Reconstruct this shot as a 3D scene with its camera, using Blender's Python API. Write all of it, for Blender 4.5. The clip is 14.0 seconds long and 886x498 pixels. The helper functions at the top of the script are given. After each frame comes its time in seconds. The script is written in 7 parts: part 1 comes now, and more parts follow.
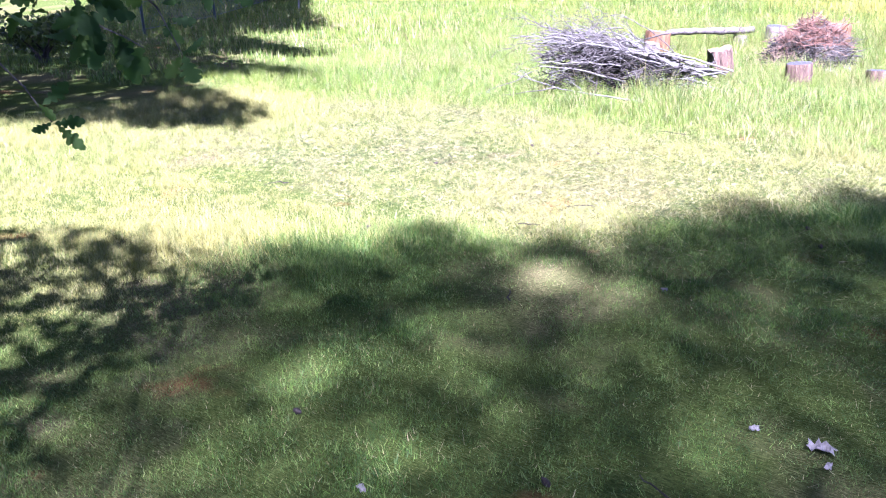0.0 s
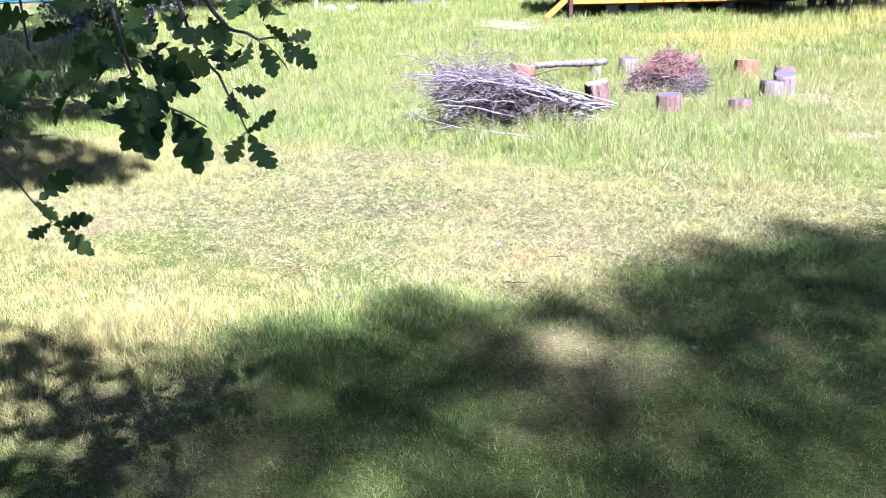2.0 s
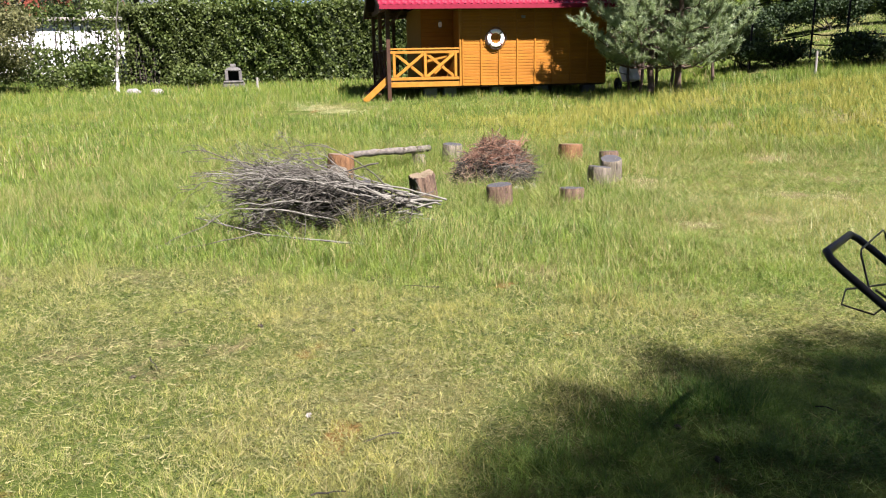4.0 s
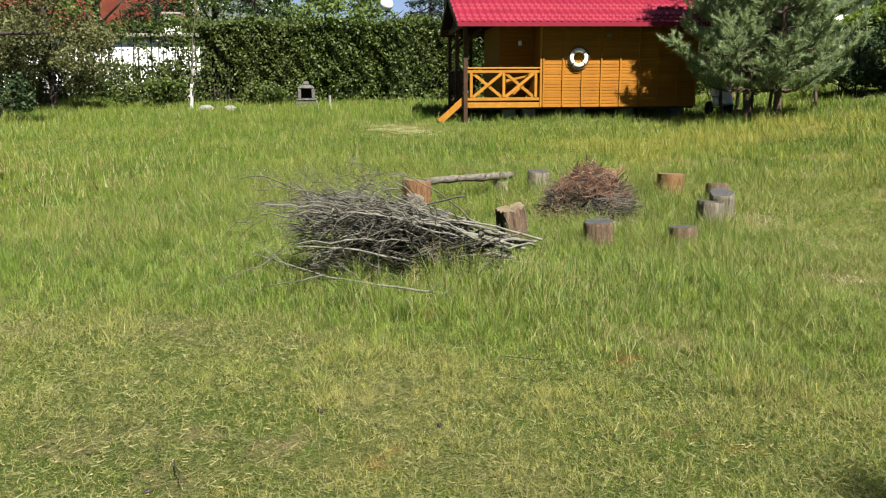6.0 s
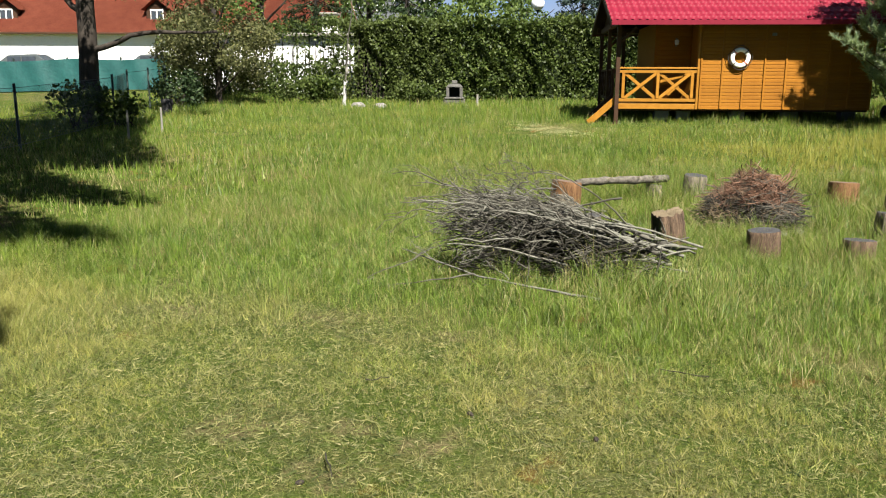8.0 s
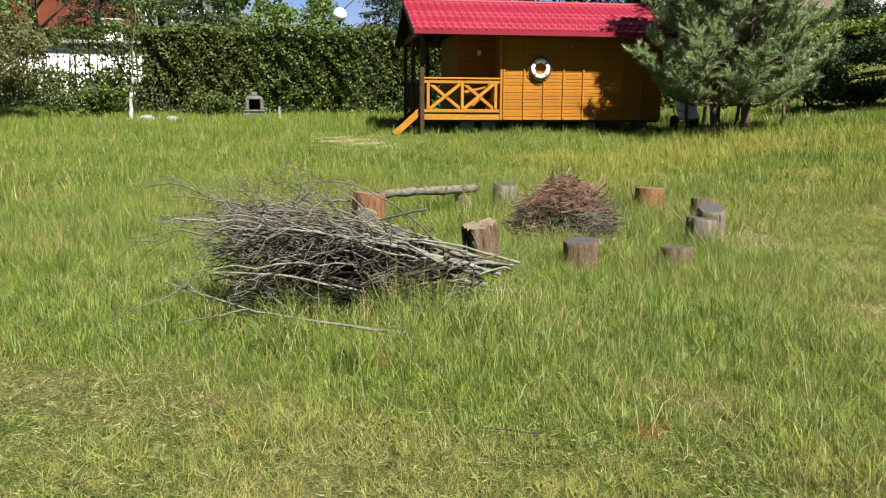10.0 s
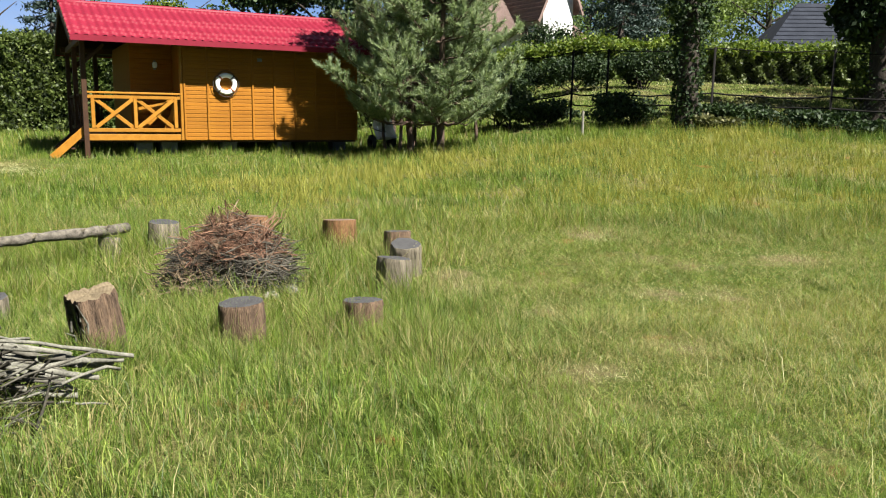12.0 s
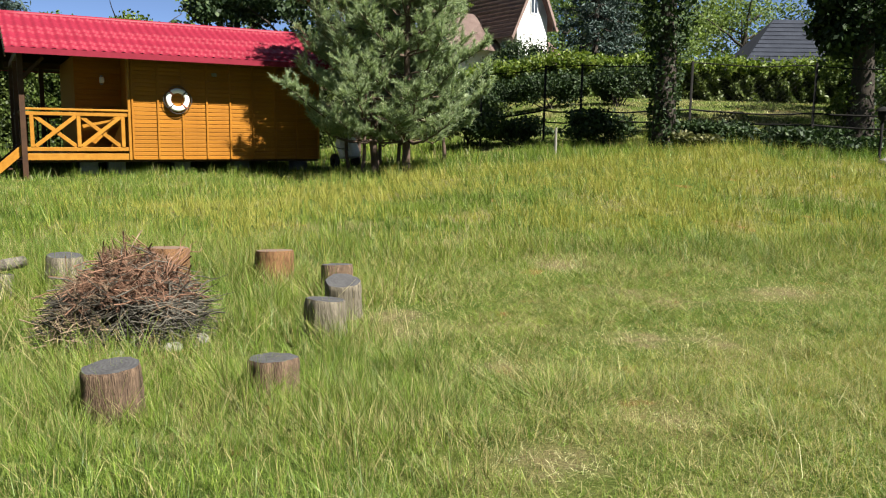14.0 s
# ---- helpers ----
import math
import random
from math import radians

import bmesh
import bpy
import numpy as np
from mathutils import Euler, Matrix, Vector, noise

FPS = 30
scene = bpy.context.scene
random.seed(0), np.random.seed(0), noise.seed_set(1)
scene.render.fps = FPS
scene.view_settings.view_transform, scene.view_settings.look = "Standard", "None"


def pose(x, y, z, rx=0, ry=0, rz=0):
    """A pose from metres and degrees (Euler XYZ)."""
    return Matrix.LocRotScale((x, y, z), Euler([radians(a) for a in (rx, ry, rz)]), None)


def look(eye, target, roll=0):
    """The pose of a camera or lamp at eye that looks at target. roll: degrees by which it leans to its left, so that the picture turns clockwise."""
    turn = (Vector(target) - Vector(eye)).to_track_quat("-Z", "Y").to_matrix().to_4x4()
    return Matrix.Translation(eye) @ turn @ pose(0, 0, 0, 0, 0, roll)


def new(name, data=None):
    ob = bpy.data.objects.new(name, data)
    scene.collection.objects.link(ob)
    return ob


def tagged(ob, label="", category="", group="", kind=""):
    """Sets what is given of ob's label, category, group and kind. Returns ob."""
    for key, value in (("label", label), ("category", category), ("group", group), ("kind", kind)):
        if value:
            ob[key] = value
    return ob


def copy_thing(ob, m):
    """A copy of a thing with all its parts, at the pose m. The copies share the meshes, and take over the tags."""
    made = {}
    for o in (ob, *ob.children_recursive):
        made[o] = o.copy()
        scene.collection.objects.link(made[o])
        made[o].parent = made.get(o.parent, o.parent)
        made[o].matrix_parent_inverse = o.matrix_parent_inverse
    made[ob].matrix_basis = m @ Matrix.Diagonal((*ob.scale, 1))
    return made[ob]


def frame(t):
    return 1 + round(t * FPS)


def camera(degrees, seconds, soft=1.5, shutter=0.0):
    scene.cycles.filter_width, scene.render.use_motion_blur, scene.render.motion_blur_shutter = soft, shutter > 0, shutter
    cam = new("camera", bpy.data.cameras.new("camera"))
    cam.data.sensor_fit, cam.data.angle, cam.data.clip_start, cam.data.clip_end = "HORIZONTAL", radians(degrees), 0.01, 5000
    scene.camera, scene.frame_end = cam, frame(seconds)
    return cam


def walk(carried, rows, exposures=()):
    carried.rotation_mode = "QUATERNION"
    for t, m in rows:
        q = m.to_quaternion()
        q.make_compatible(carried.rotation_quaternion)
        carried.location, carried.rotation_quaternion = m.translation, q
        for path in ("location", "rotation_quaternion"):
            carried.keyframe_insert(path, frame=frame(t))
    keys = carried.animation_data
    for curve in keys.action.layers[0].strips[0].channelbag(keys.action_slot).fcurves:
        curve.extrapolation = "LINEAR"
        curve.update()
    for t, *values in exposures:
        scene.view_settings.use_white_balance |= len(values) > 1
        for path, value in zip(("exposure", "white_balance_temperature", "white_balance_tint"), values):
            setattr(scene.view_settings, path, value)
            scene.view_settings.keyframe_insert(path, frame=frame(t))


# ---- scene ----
cam = camera(57.4, 14.0, 1.15)
PATH = [
    (0, (0.102, 0.274, 1.477), (-1.046, 1.759, 0.788), -1.6),
    (0.5, (-0.156, 0.162, 1.467), (-1.337, 1.617, 0.77), -2.2),
    (1, (-0.429, 0.082, 1.504), (-1.54, 1.596, 0.816), -1.0),
    (1.5, (-0.684, 0.029, 1.542), (-1.621, 1.665, 0.873), -0.4),
    (2, (-0.805, 0.234, 1.543), (-1.601, 1.956, 0.91), -1.3),
    (2.5, (-0.908, 0.503, 1.552), (-1.501, 2.307, 0.921), -1.1),
    (3, (-1.058, 0.779, 1.561), (-1.521, 2.62, 0.932), -1.9),
    (3.5, (-1.09, 1.109, 1.557), (-1.503, 2.999, 1.053), -1.2),
    (6, (-1.619, 2.537, 1.517), (-2.193, 4.409, 1.108), -0.3),
    (6.5, (-1.706, 2.578, 1.511), (-2.45, 4.388, 1.1), 0.1),
    (7, (-1.741, 2.587, 1.506), (-2.651, 4.321, 1.101), 0.4),
    (9.5, (-1.886, 3.263, 1.379), (-2.528, 5.117, 0.99), 0.0),
    (10, (-1.992, 3.702, 1.318), (-2.46, 5.612, 0.951), 0.4),
    (10.5, (-1.987, 4.161, 1.261), (-2.333, 6.098, 0.905), 0.3),
    (11, (-2.011, 4.623, 1.244), (-2.166, 6.586, 0.894), 0.1),
    (11.5, (-1.869, 4.992, 1.281), (-1.836, 6.961, 0.934), 0.1),
    (12, (-1.735, 5.307, 1.335), (-1.513, 7.269, 1.017), 0.7),
    (12.5, (-1.563, 5.584, 1.389), (-1.17, 7.524, 1.1), 0.4),
    (13, (-1.345, 5.773, 1.407), (-0.92, 7.712, 1.158), 0.4),
    (13.5, (-1.256, 6.009, 1.39), (-0.842, 7.951, 1.148), 1.2),
    (14, (-1.327, 6.366, 1.319), (-1.053, 8.328, 1.046), 0.6),
]
EXPOSURES = [(0, 3.5, 5000, 51), (1.5, 3.42, 5000, 53), (2.5, 3.08, 5250, 52), (3.0, 2.93, 5450, 47), (3.5, 2.6, 5900, 38), (4.5, 2.0, 6300, 15), (6, 1.78, 6500, 10), (10, 1.82, 6550, 10), (12, 1.91, 6500, 10), (14, 1.93, 6500, 10)]
walk(cam, [(t, look(eye, target, roll)) for t, eye, target, roll in PATH], EXPOSURES)

# ---- light ----
SUN_TO = Vector((0.73, -0.68, 1.28)).normalized()  # towards the sun, 52 degrees up
world = bpy.data.worlds.new("sky")
world.use_nodes = True
scene.world = world
sky = world.node_tree.nodes.new("ShaderNodeTexSky")
sky.sky_type, sky.sun_disc = "NISHITA", False
sky.sun_elevation, sky.sun_rotation = radians(52), radians(133)
sky.air_density, sky.dust_density, sky.ozone_density = 0.3, 0.0, 1.2
back = world.node_tree.nodes["Background"]
back.inputs["Strength"].default_value = 0.05
# fair-weather clouds strewn over the whole sky
sky_at = world.node_tree.nodes.new("ShaderNodeTexCoord")
sky_map = world.node_tree.nodes.new("ShaderNodeMapping")
sky_map.inputs["Scale"].default_value = (1, 1, 2.6)
puffs = world.node_tree.nodes.new("ShaderNodeTexNoise")
puffs.inputs["Scale"].default_value, puffs.inputs["Detail"].default_value = 3.2, 6.0
cover = world.node_tree.nodes.new("ShaderNodeValToRGB")
cover.color_ramp.elements[0].position, cover.color_ramp.elements[1].position = 0.48, 0.68
cloudy = world.node_tree.nodes.new("ShaderNodeMix")
cloudy.data_type = "RGBA"
cloudy.inputs[7].default_value = (2.5, 2.7, 3.05, 1)
world.node_tree.links.new(sky_at.outputs["Generated"], sky_map.inputs[0])
world.node_tree.links.new(sky_map.outputs[0], puffs.inputs["Vector"])
world.node_tree.links.new(puffs.outputs[0], cover.inputs[0])
world.node_tree.links.new(cover.outputs[0], cloudy.inputs[0])
world.node_tree.links.new(sky.outputs[0], cloudy.inputs[6])
world.node_tree.links.new(cloudy.outputs[2], back.inputs[0])
sun_data = bpy.data.lights.new("sun", "SUN")
sun_data.energy, sun_data.angle, sun_data.color = 5.0, radians(0.55), (1.0, 0.95, 0.87)
sun = new("sun", sun_data)
sun.matrix_world = look(SUN_TO * 50, (0, 0, 0))


# ---- materials ----
def material(name, rough=0.8, metal=0.0):
    m = bpy.data.materials.new(name)
    m.use_nodes = True
    p = m.node_tree.nodes["Principled BSDF"]
    p.inputs["Roughness"].default_value, p.inputs["Metallic"].default_value = rough, metal
    return m, m.node_tree, p


def node(tree, kind, **settings):
    n = tree.nodes.new(kind)
    for key, value in settings.items():
        n.inputs[key.replace("_", " ")].default_value = value
    return n


def ramp(tree, source, stops):
    r = tree.nodes.new("ShaderNodeValToRGB")
    e = r.color_ramp.elements
    while len(e) < len(stops):
        e.new(0.5)
    for n, (at, colour) in enumerate(stops):
        e[n].position, e[n].color = at, (*colour, 1)
    tree.links.new(source, r.inputs[0])
    return r.outputs[0]


def mix(tree, factor, a, b, blend="MIX"):
    n = tree.nodes.new("ShaderNodeMix")
    n.data_type, n.blend_type = "RGBA", blend
    if isinstance(factor, float):
        n.inputs[0].default_value = factor
    else:
        tree.links.new(factor, n.inputs[0])
    for k, v in ((6, a), (7, b)):
        if isinstance(v, tuple):
            n.inputs[k].default_value = (*v, 1)
        else:
            tree.links.new(v, n.inputs[k])
    return n.outputs[2]


def place(tree, stretch=(1, 1, 1), world_space=False):
    c = tree.nodes.new("ShaderNodeNewGeometry" if world_space else "ShaderNodeTexCoord")
    m = tree.nodes.new("ShaderNodeMapping")
    m.inputs["Scale"].default_value = stretch
    tree.links.new(c.outputs["Position" if world_space else "Object"], m.inputs[0])
    return m.outputs[0]


def grain(tree, where, scale, detail=4.0, rough=0.6):
    n = node(tree, "ShaderNodeTexNoise", Scale=scale, Detail=detail, Roughness=rough)
    tree.links.new(where, n.inputs["Vector"])
    return n.outputs[0]


def relief(tree, p, height, strength, distance):
    b = node(tree, "ShaderNodeBump", Strength=strength, Distance=distance)
    tree.links.new(height, b.inputs["Height"])
    tree.links.new(b.outputs[0], p.inputs["Normal"])


def plain(name, a, b, scale, rough=0.8, metal=0.0, bump=0.3, depth=0.01, stretch=(1, 1, 1), per_object=0.0):
    """Two tones mixed by noise at two scales, with fine relief."""
    m, t, p = material(name, rough, metal)
    p.inputs["Specular IOR Level"].default_value = 0.2 if rough > 0.7 else 0.5
    w = place(t, stretch)
    big, small = grain(t, w, scale), grain(t, w, scale * 7.0, 3.0)
    both = mix(t, 0.45, big, small)
    colour = ramp(t, both, [(0.32, a), (0.68, b)])
    if per_object:
        info = t.nodes.new("ShaderNodeObjectInfo")
        shade = ramp(t, info.outputs["Random"], [(0.0, (1 - per_object,) * 3), (1.0, (1 + per_object,) * 3)])
        colour = mix(t, 1.0, colour, shade, "MULTIPLY")
    t.links.new(colour, p.inputs["Base Color"])
    if bump:
        relief(t, p, both, bump, depth)
    return m


def leafy(name, stops, through_light=0.4, rough=0.55, tint_scale=0.35, tint=None, clump=0.0):
    """Leaves or blades: each one its own tone, drifting over the place, with light shining through."""
    m, t, p = material(name, rough)
    geo = t.nodes.new("ShaderNodeNewGeometry")
    colour = ramp(t, geo.outputs["Random Per Island"], stops)
    if tint:
        n = grain(t, place(t, (1, 1, 0.2), True), tint_scale, 3.0)
        f = ramp(t, n, [(0.42, (0, 0, 0)), (0.62, (1, 1, 1))])
        colour = mix(t, f, colour, mix(t, 0.55, colour, tint))
    if clump:
        n = grain(t, place(t, (1, 1, 0.3), True), clump, 2.0)
        colour = mix(t, 1.0, colour, ramp(t, n, [(0.36, (0.6, 0.66, 0.62)), (0.5, (0.95, 0.95, 0.95)), (0.66, (1.34, 1.3, 1.22))]), "MULTIPLY")
    t.links.new(colour, p.inputs["Base Color"])
    p.inputs["Specular IOR Level"].default_value = 0.25
    tr = t.nodes.new("ShaderNodeBsdfTranslucent")
    t.links.new(mix(t, 1.0, colour, (1.0, 1.05, 0.7), "MULTIPLY"), tr.inputs[0])
    ms = t.nodes.new("ShaderNodeMixShader")
    ms.inputs[0].default_value = through_light
    t.links.new(p.outputs[0], ms.inputs[1])
    t.links.new(tr.outputs[0], ms.inputs[2])
    t.links.new(ms.outputs[0], t.nodes["Material Output"].inputs[0])
    return m


def wood(name, dark, light, grain_along=(1.2, 14, 14), rough=0.5, per_object=0.12):
    return plain(name, dark, light, 2.2, rough, 0.0, 0.25, 0.004, grain_along, per_object)


def fibres(t, angle, scale):
    """Noise drawn out along one direction, like strewn stalks."""
    c = t.nodes.new("ShaderNodeNewGeometry")
    m = t.nodes.new("ShaderNodeMapping")
    m.inputs["Rotation"].default_value = (0, 0, radians(angle))
    m.inputs["Scale"].default_value = (scale, scale * 7, 1)
    t.links.new(c.outputs["Position"], m.inputs[0])
    return grain(t, m.outputs[0], 1.0, 3.0, 0.6)


def soil_material():
    m, t, p = material("soil", 1.0)
    p.inputs["Specular IOR Level"].default_value = 0.0
    w = place(t, (1, 1, 1), True)
    weave = mix(t, 0.5, mix(t, 0.5, fibres(t, 20, 28), fibres(t, 105, 32)), mix(t, 0.5, fibres(t, 65, 30), grain(t, w, 150.0, 3.0, 0.7)))
    straw = ramp(t, weave, [(0.38, (0.018, 0.017, 0.007)), (0.5, (0.095, 0.090, 0.034)), (0.62, (0.235, 0.215, 0.095))])
    green = ramp(t, weave, [(0.38, (0.012, 0.022, 0.005)), (0.5, (0.046, 0.068, 0.014)), (0.62, (0.115, 0.138, 0.036))])
    rust = ramp(t, weave, [(0.38, (0.026, 0.017, 0.010)), (0.5, (0.105, 0.086, 0.043)), (0.62, (0.25, 0.218, 0.122))])
    patch = ramp(t, grain(t, w, 0.75, 4.0, 0.62), [(0.48, (0, 0, 0)), (0.66, (1, 1, 1))])
    bare = ramp(t, grain(t, w, 0.42, 5.0, 0.66), [(0.60, (0, 0, 0)), (0.68, (1, 1, 1))])
    worn = t.nodes.new("ShaderNodeAttribute")
    worn.attribute_name = "worn"
    edge = t.nodes.new("ShaderNodeMath")
    edge.operation = "MULTIPLY"
    t.links.new(worn.outputs["Fac"], edge.inputs[0])
    t.links.new(grain(t, w, 7.0, 4.0, 0.7), edge.inputs[1])
    trodden = ramp(t, edge.outputs[0], [(0.26, (0, 0, 0)), (0.46, (0.85, 0.85, 0.85))])
    c = mix(t, bare, mix(t, patch, green, straw), rust)
    c = mix(t, trodden, c, rust)
    # small orange-brown spots of moss and needles
    moss = ramp(t, grain(t, w, 1.9, 3.0, 0.5), [(0.64, (0, 0, 0)), (0.71, (0.7, 0.7, 0.7))])
    c = mix(t, moss, c, ramp(t, weave, [(0.38, (0.045, 0.018, 0.006)), (0.62, (0.24, 0.125, 0.045))]))
    t.links.new(c, p.inputs["Base Color"])
    relief(t, p, weave, 1.0, 0.03)
    return m


SOIL = soil_material()
BLADE = leafy("grass_blade", [(0.0, (0.042, 0.083, 0.010)), (0.35, (0.073, 0.130, 0.016)), (0.75, (0.118, 0.180, 0.027)), (1.0, (0.185, 0.225, 0.054))], 0.33, 0.45, 0.5, (0.147, 0.191, 0.0251), 5.0)
NEAR_BLADE = leafy("near_grass_blade", [(0.0, (0.021, 0.048, 0.006)), (0.3, (0.065, 0.121, 0.014)), (0.7, (0.128, 0.195, 0.029)), (1.0, (0.25, 0.285, 0.078))], 0.33, 0.45, 0.5, (0.13, 0.185, 0.026), 6.0)
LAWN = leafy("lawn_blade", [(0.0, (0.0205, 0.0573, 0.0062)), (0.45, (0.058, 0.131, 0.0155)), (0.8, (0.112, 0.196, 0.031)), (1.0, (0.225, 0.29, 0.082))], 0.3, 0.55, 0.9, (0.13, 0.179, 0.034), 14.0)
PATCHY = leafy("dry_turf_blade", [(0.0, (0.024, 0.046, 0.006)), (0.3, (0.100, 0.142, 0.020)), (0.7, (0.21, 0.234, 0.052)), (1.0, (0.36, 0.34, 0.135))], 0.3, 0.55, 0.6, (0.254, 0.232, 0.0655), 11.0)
STRAW = leafy("straw_blade", [(0.0, (0.136, 0.118, 0.0434)), (0.6, (0.248, 0.223, 0.0868)), (1.0, (0.347, 0.31, 0.161))], 0.3, 0.7)
THATCH = leafy("thatch_stalk", [(0.0, (0.018, 0.036, 0.006)), (0.4, (0.082, 0.112, 0.026)), (0.75, (0.185, 0.188, 0.070)), (1.0, (0.32, 0.295, 0.15))], 0.25, 0.7, 0.7, (0.15, 0.14, 0.06), 9.0)
PALE_STRAW = leafy("bleached_straw", [(0.0, (0.24, 0.25, 0.11)), (0.6, (0.40, 0.40, 0.20)), (1.0, (0.55, 0.53, 0.32))], 0.3, 0.7)
GOLD = leafy("seed_grass", [(0.0, (0.165, 0.182, 0.026)), (0.5, (0.235, 0.235, 0.044)), (1.0, (0.31, 0.278, 0.072))], 0.38, 0.6, 0.5, (0.219, 0.228, 0.0412))
OAK_LEAF = leafy("oak_leaf", [(0.0, (0.0136, 0.0384, 0.0062)), (0.6, (0.0279, 0.0682, 0.00992)), (1.0, (0.0558, 0.105, 0.0149))], 0.42, 0.75)
HEDGE_LEAF = leafy("hedge_leaf", [(0.0, (0.0191, 0.0355, 0.00546)), (0.55, (0.0464, 0.0737, 0.012)), (1.0, (0.109, 0.138, 0.036))], 0.3, 0.5, 0.3, (0.078, 0.098, 0.030))
THIN_LEAF = leafy("olive_leaf", [(0.0, (0.035, 0.041, 0.014)), (0.6, (0.088, 0.096, 0.033)), (1.0, (0.17, 0.165, 0.068))], 0.3, 0.6)
LIME_LEAF = leafy("lime_leaf", [(0.0, (0.0372, 0.0682, 0.00744)), (0.5, (0.0868, 0.13, 0.0155)), (1.0, (0.155, 0.192, 0.031))], 0.4, 0.5)
IVY_LEAF = leafy("ivy_leaf", [(0.0, (0.00868, 0.0186, 0.0062)), (0.7, (0.0217, 0.0434, 0.0124)), (1.0, (0.0527, 0.0806, 0.0279))], 0.2, 0.65)
FAR_LEAF = leafy("tree_leaf", [(0.0, (0.026, 0.052, 0.013)), (0.6, (0.066, 0.112, 0.028)), (1.0, (0.14, 0.19, 0.054))], 0.4, 0.6, 0.15, (0.14, 0.186, 0.0465))
PINE_NEEDLE = leafy("pine_needle", [(0.0, (0.10, 0.150, 0.075)), (0.5, (0.21, 0.272, 0.138)), (1.0, (0.36, 0.415, 0.245))], 0.45, 0.5)
SPRUCE_NEEDLE = leafy("spruce_needle", [(0.0, (0.0124, 0.0248, 0.0186)), (0.6, (0.031, 0.0527, 0.0434)), (1.0, (0.062, 0.093, 0.0806))], 0.15, 0.6)
DARK_CORE = plain("hedge_inner_shade", (0.00744, 0.0124, 0.00496), (0.0186, 0.0279, 0.00992), 3.0, 0.95)
BARK = plain("bark", (0.0136, 0.0112, 0.0093), (0.0527, 0.0434, 0.0341), 4.0, 0.9, 0, 0.9, 0.03, (3, 3, 0.6))
PINE_BARK = plain("pine_bark", (0.0434, 0.031, 0.0248), (0.136, 0.093, 0.0682), 4.0, 0.9, 0, 0.9, 0.03, (2, 2, 0.6))
BRANCH = plain("grey_branch_bark", (0.030, 0.029, 0.023), (0.20, 0.195, 0.160), 12.0, 0.85, 0, 0.6, 0.006)
TWIG = plain("dead_twig", (0.024, 0.0225, 0.018), (0.122, 0.114, 0.092), 6.0, 0.9, 0, 0)
# TWIG darkened to carry the shade inside heaps; also on some dark bits
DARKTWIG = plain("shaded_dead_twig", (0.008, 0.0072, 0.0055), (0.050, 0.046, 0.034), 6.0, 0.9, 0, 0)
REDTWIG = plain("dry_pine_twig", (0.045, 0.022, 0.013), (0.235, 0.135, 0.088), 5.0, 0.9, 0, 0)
TANTWIG = plain("tan_dry_twig", (0.075, 0.052, 0.034), (0.26, 0.195, 0.13), 5.0, 0.9, 0, 0)
GREY_LOG = plain("weathered_log", (0.010, 0.008, 0.007), (0.20, 0.18, 0.145), 15.0, 0.9, 0, 1.0, 0.02, (1, 1, 1.6))
STUMP_BARK = plain("stump_bark", (0.012, 0.008, 0.006), (0.20, 0.135, 0.088), 9.0, 0.9, 0, 1.0, 0.03, (2.8, 2.8, 0.3), 0.12)
STUMP_GREY = plain("weathered_stump_side", (0.014, 0.012, 0.009), (0.235, 0.205, 0.15), 8.0, 0.9, 0, 1.0, 0.02, (3.5, 3.4, 0.255), 0.1)
STUMP_BROWN = plain("fresh_stump_bark", (0.040, 0.019, 0.009), (0.23, 0.125, 0.056), 9.0, 0.9, 0, 1.0, 0.02, (2.5, 2.5, 0.4), 0.1)


def cut_material(name, a, b):
    m, t, p = material(name, 0.95)
    p.inputs["Specular IOR Level"].default_value = 0.1
    w = place(t)
    rings = node(t, "ShaderNodeTexWave", Scale=14.0, Distortion=2.5, Detail=3.0)
    rings.wave_type, rings.rings_direction = "RINGS", "Z"
    t.links.new(w, rings.inputs[0])
    c = mix(t, 0.9, rings.outputs["Color"], mix(t, 0.5, grain(t, w, 9.0), grain(t, w, 60.0)))
    t.links.new(ramp(t, c, [(0.25, a), (0.75, b)]), p.inputs["Base Color"])
    relief(t, p, c, 0.3, 0.004)
    return m


CUT_GREY = cut_material("weathered_cut", (0.0186, 0.0186, 0.0198), (0.0744, 0.0744, 0.0744))
CUT_BROWN = cut_material("brown_cut", (0.05, 0.036, 0.026), (0.165, 0.118, 0.085))
CUT_PALE = cut_material("pale_split_cut", (0.06, 0.045, 0.028), (0.19, 0.155, 0.10))
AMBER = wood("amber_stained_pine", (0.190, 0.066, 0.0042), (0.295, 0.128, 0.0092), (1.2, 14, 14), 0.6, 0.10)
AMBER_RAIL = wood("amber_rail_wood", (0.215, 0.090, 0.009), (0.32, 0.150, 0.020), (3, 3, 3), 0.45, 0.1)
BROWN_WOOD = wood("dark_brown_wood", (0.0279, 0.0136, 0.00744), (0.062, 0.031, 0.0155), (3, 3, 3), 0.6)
RED_ROOF = plain("red_coated_steel", (0.128, 0.0055, 0.0155), (0.172, 0.0105, 0.0245), 1.4, 0.55, 0.0, 0.05, 0.002)
CONCRETE = plain("concrete", (0.0748, 0.0815, 0.0894), (0.143, 0.152, 0.164), 6.0, 0.9, 0, 0.5, 0.006)
WHITE = plain("white_paint", (0.70, 0.70, 0.68), (0.82, 0.82, 0.80), 2.0, 0.6, 0, 0.1)
ROPE = plain("dark_rope", (0.0186, 0.0186, 0.0186), (0.0558, 0.0496, 0.0434), 30.0, 0.9)
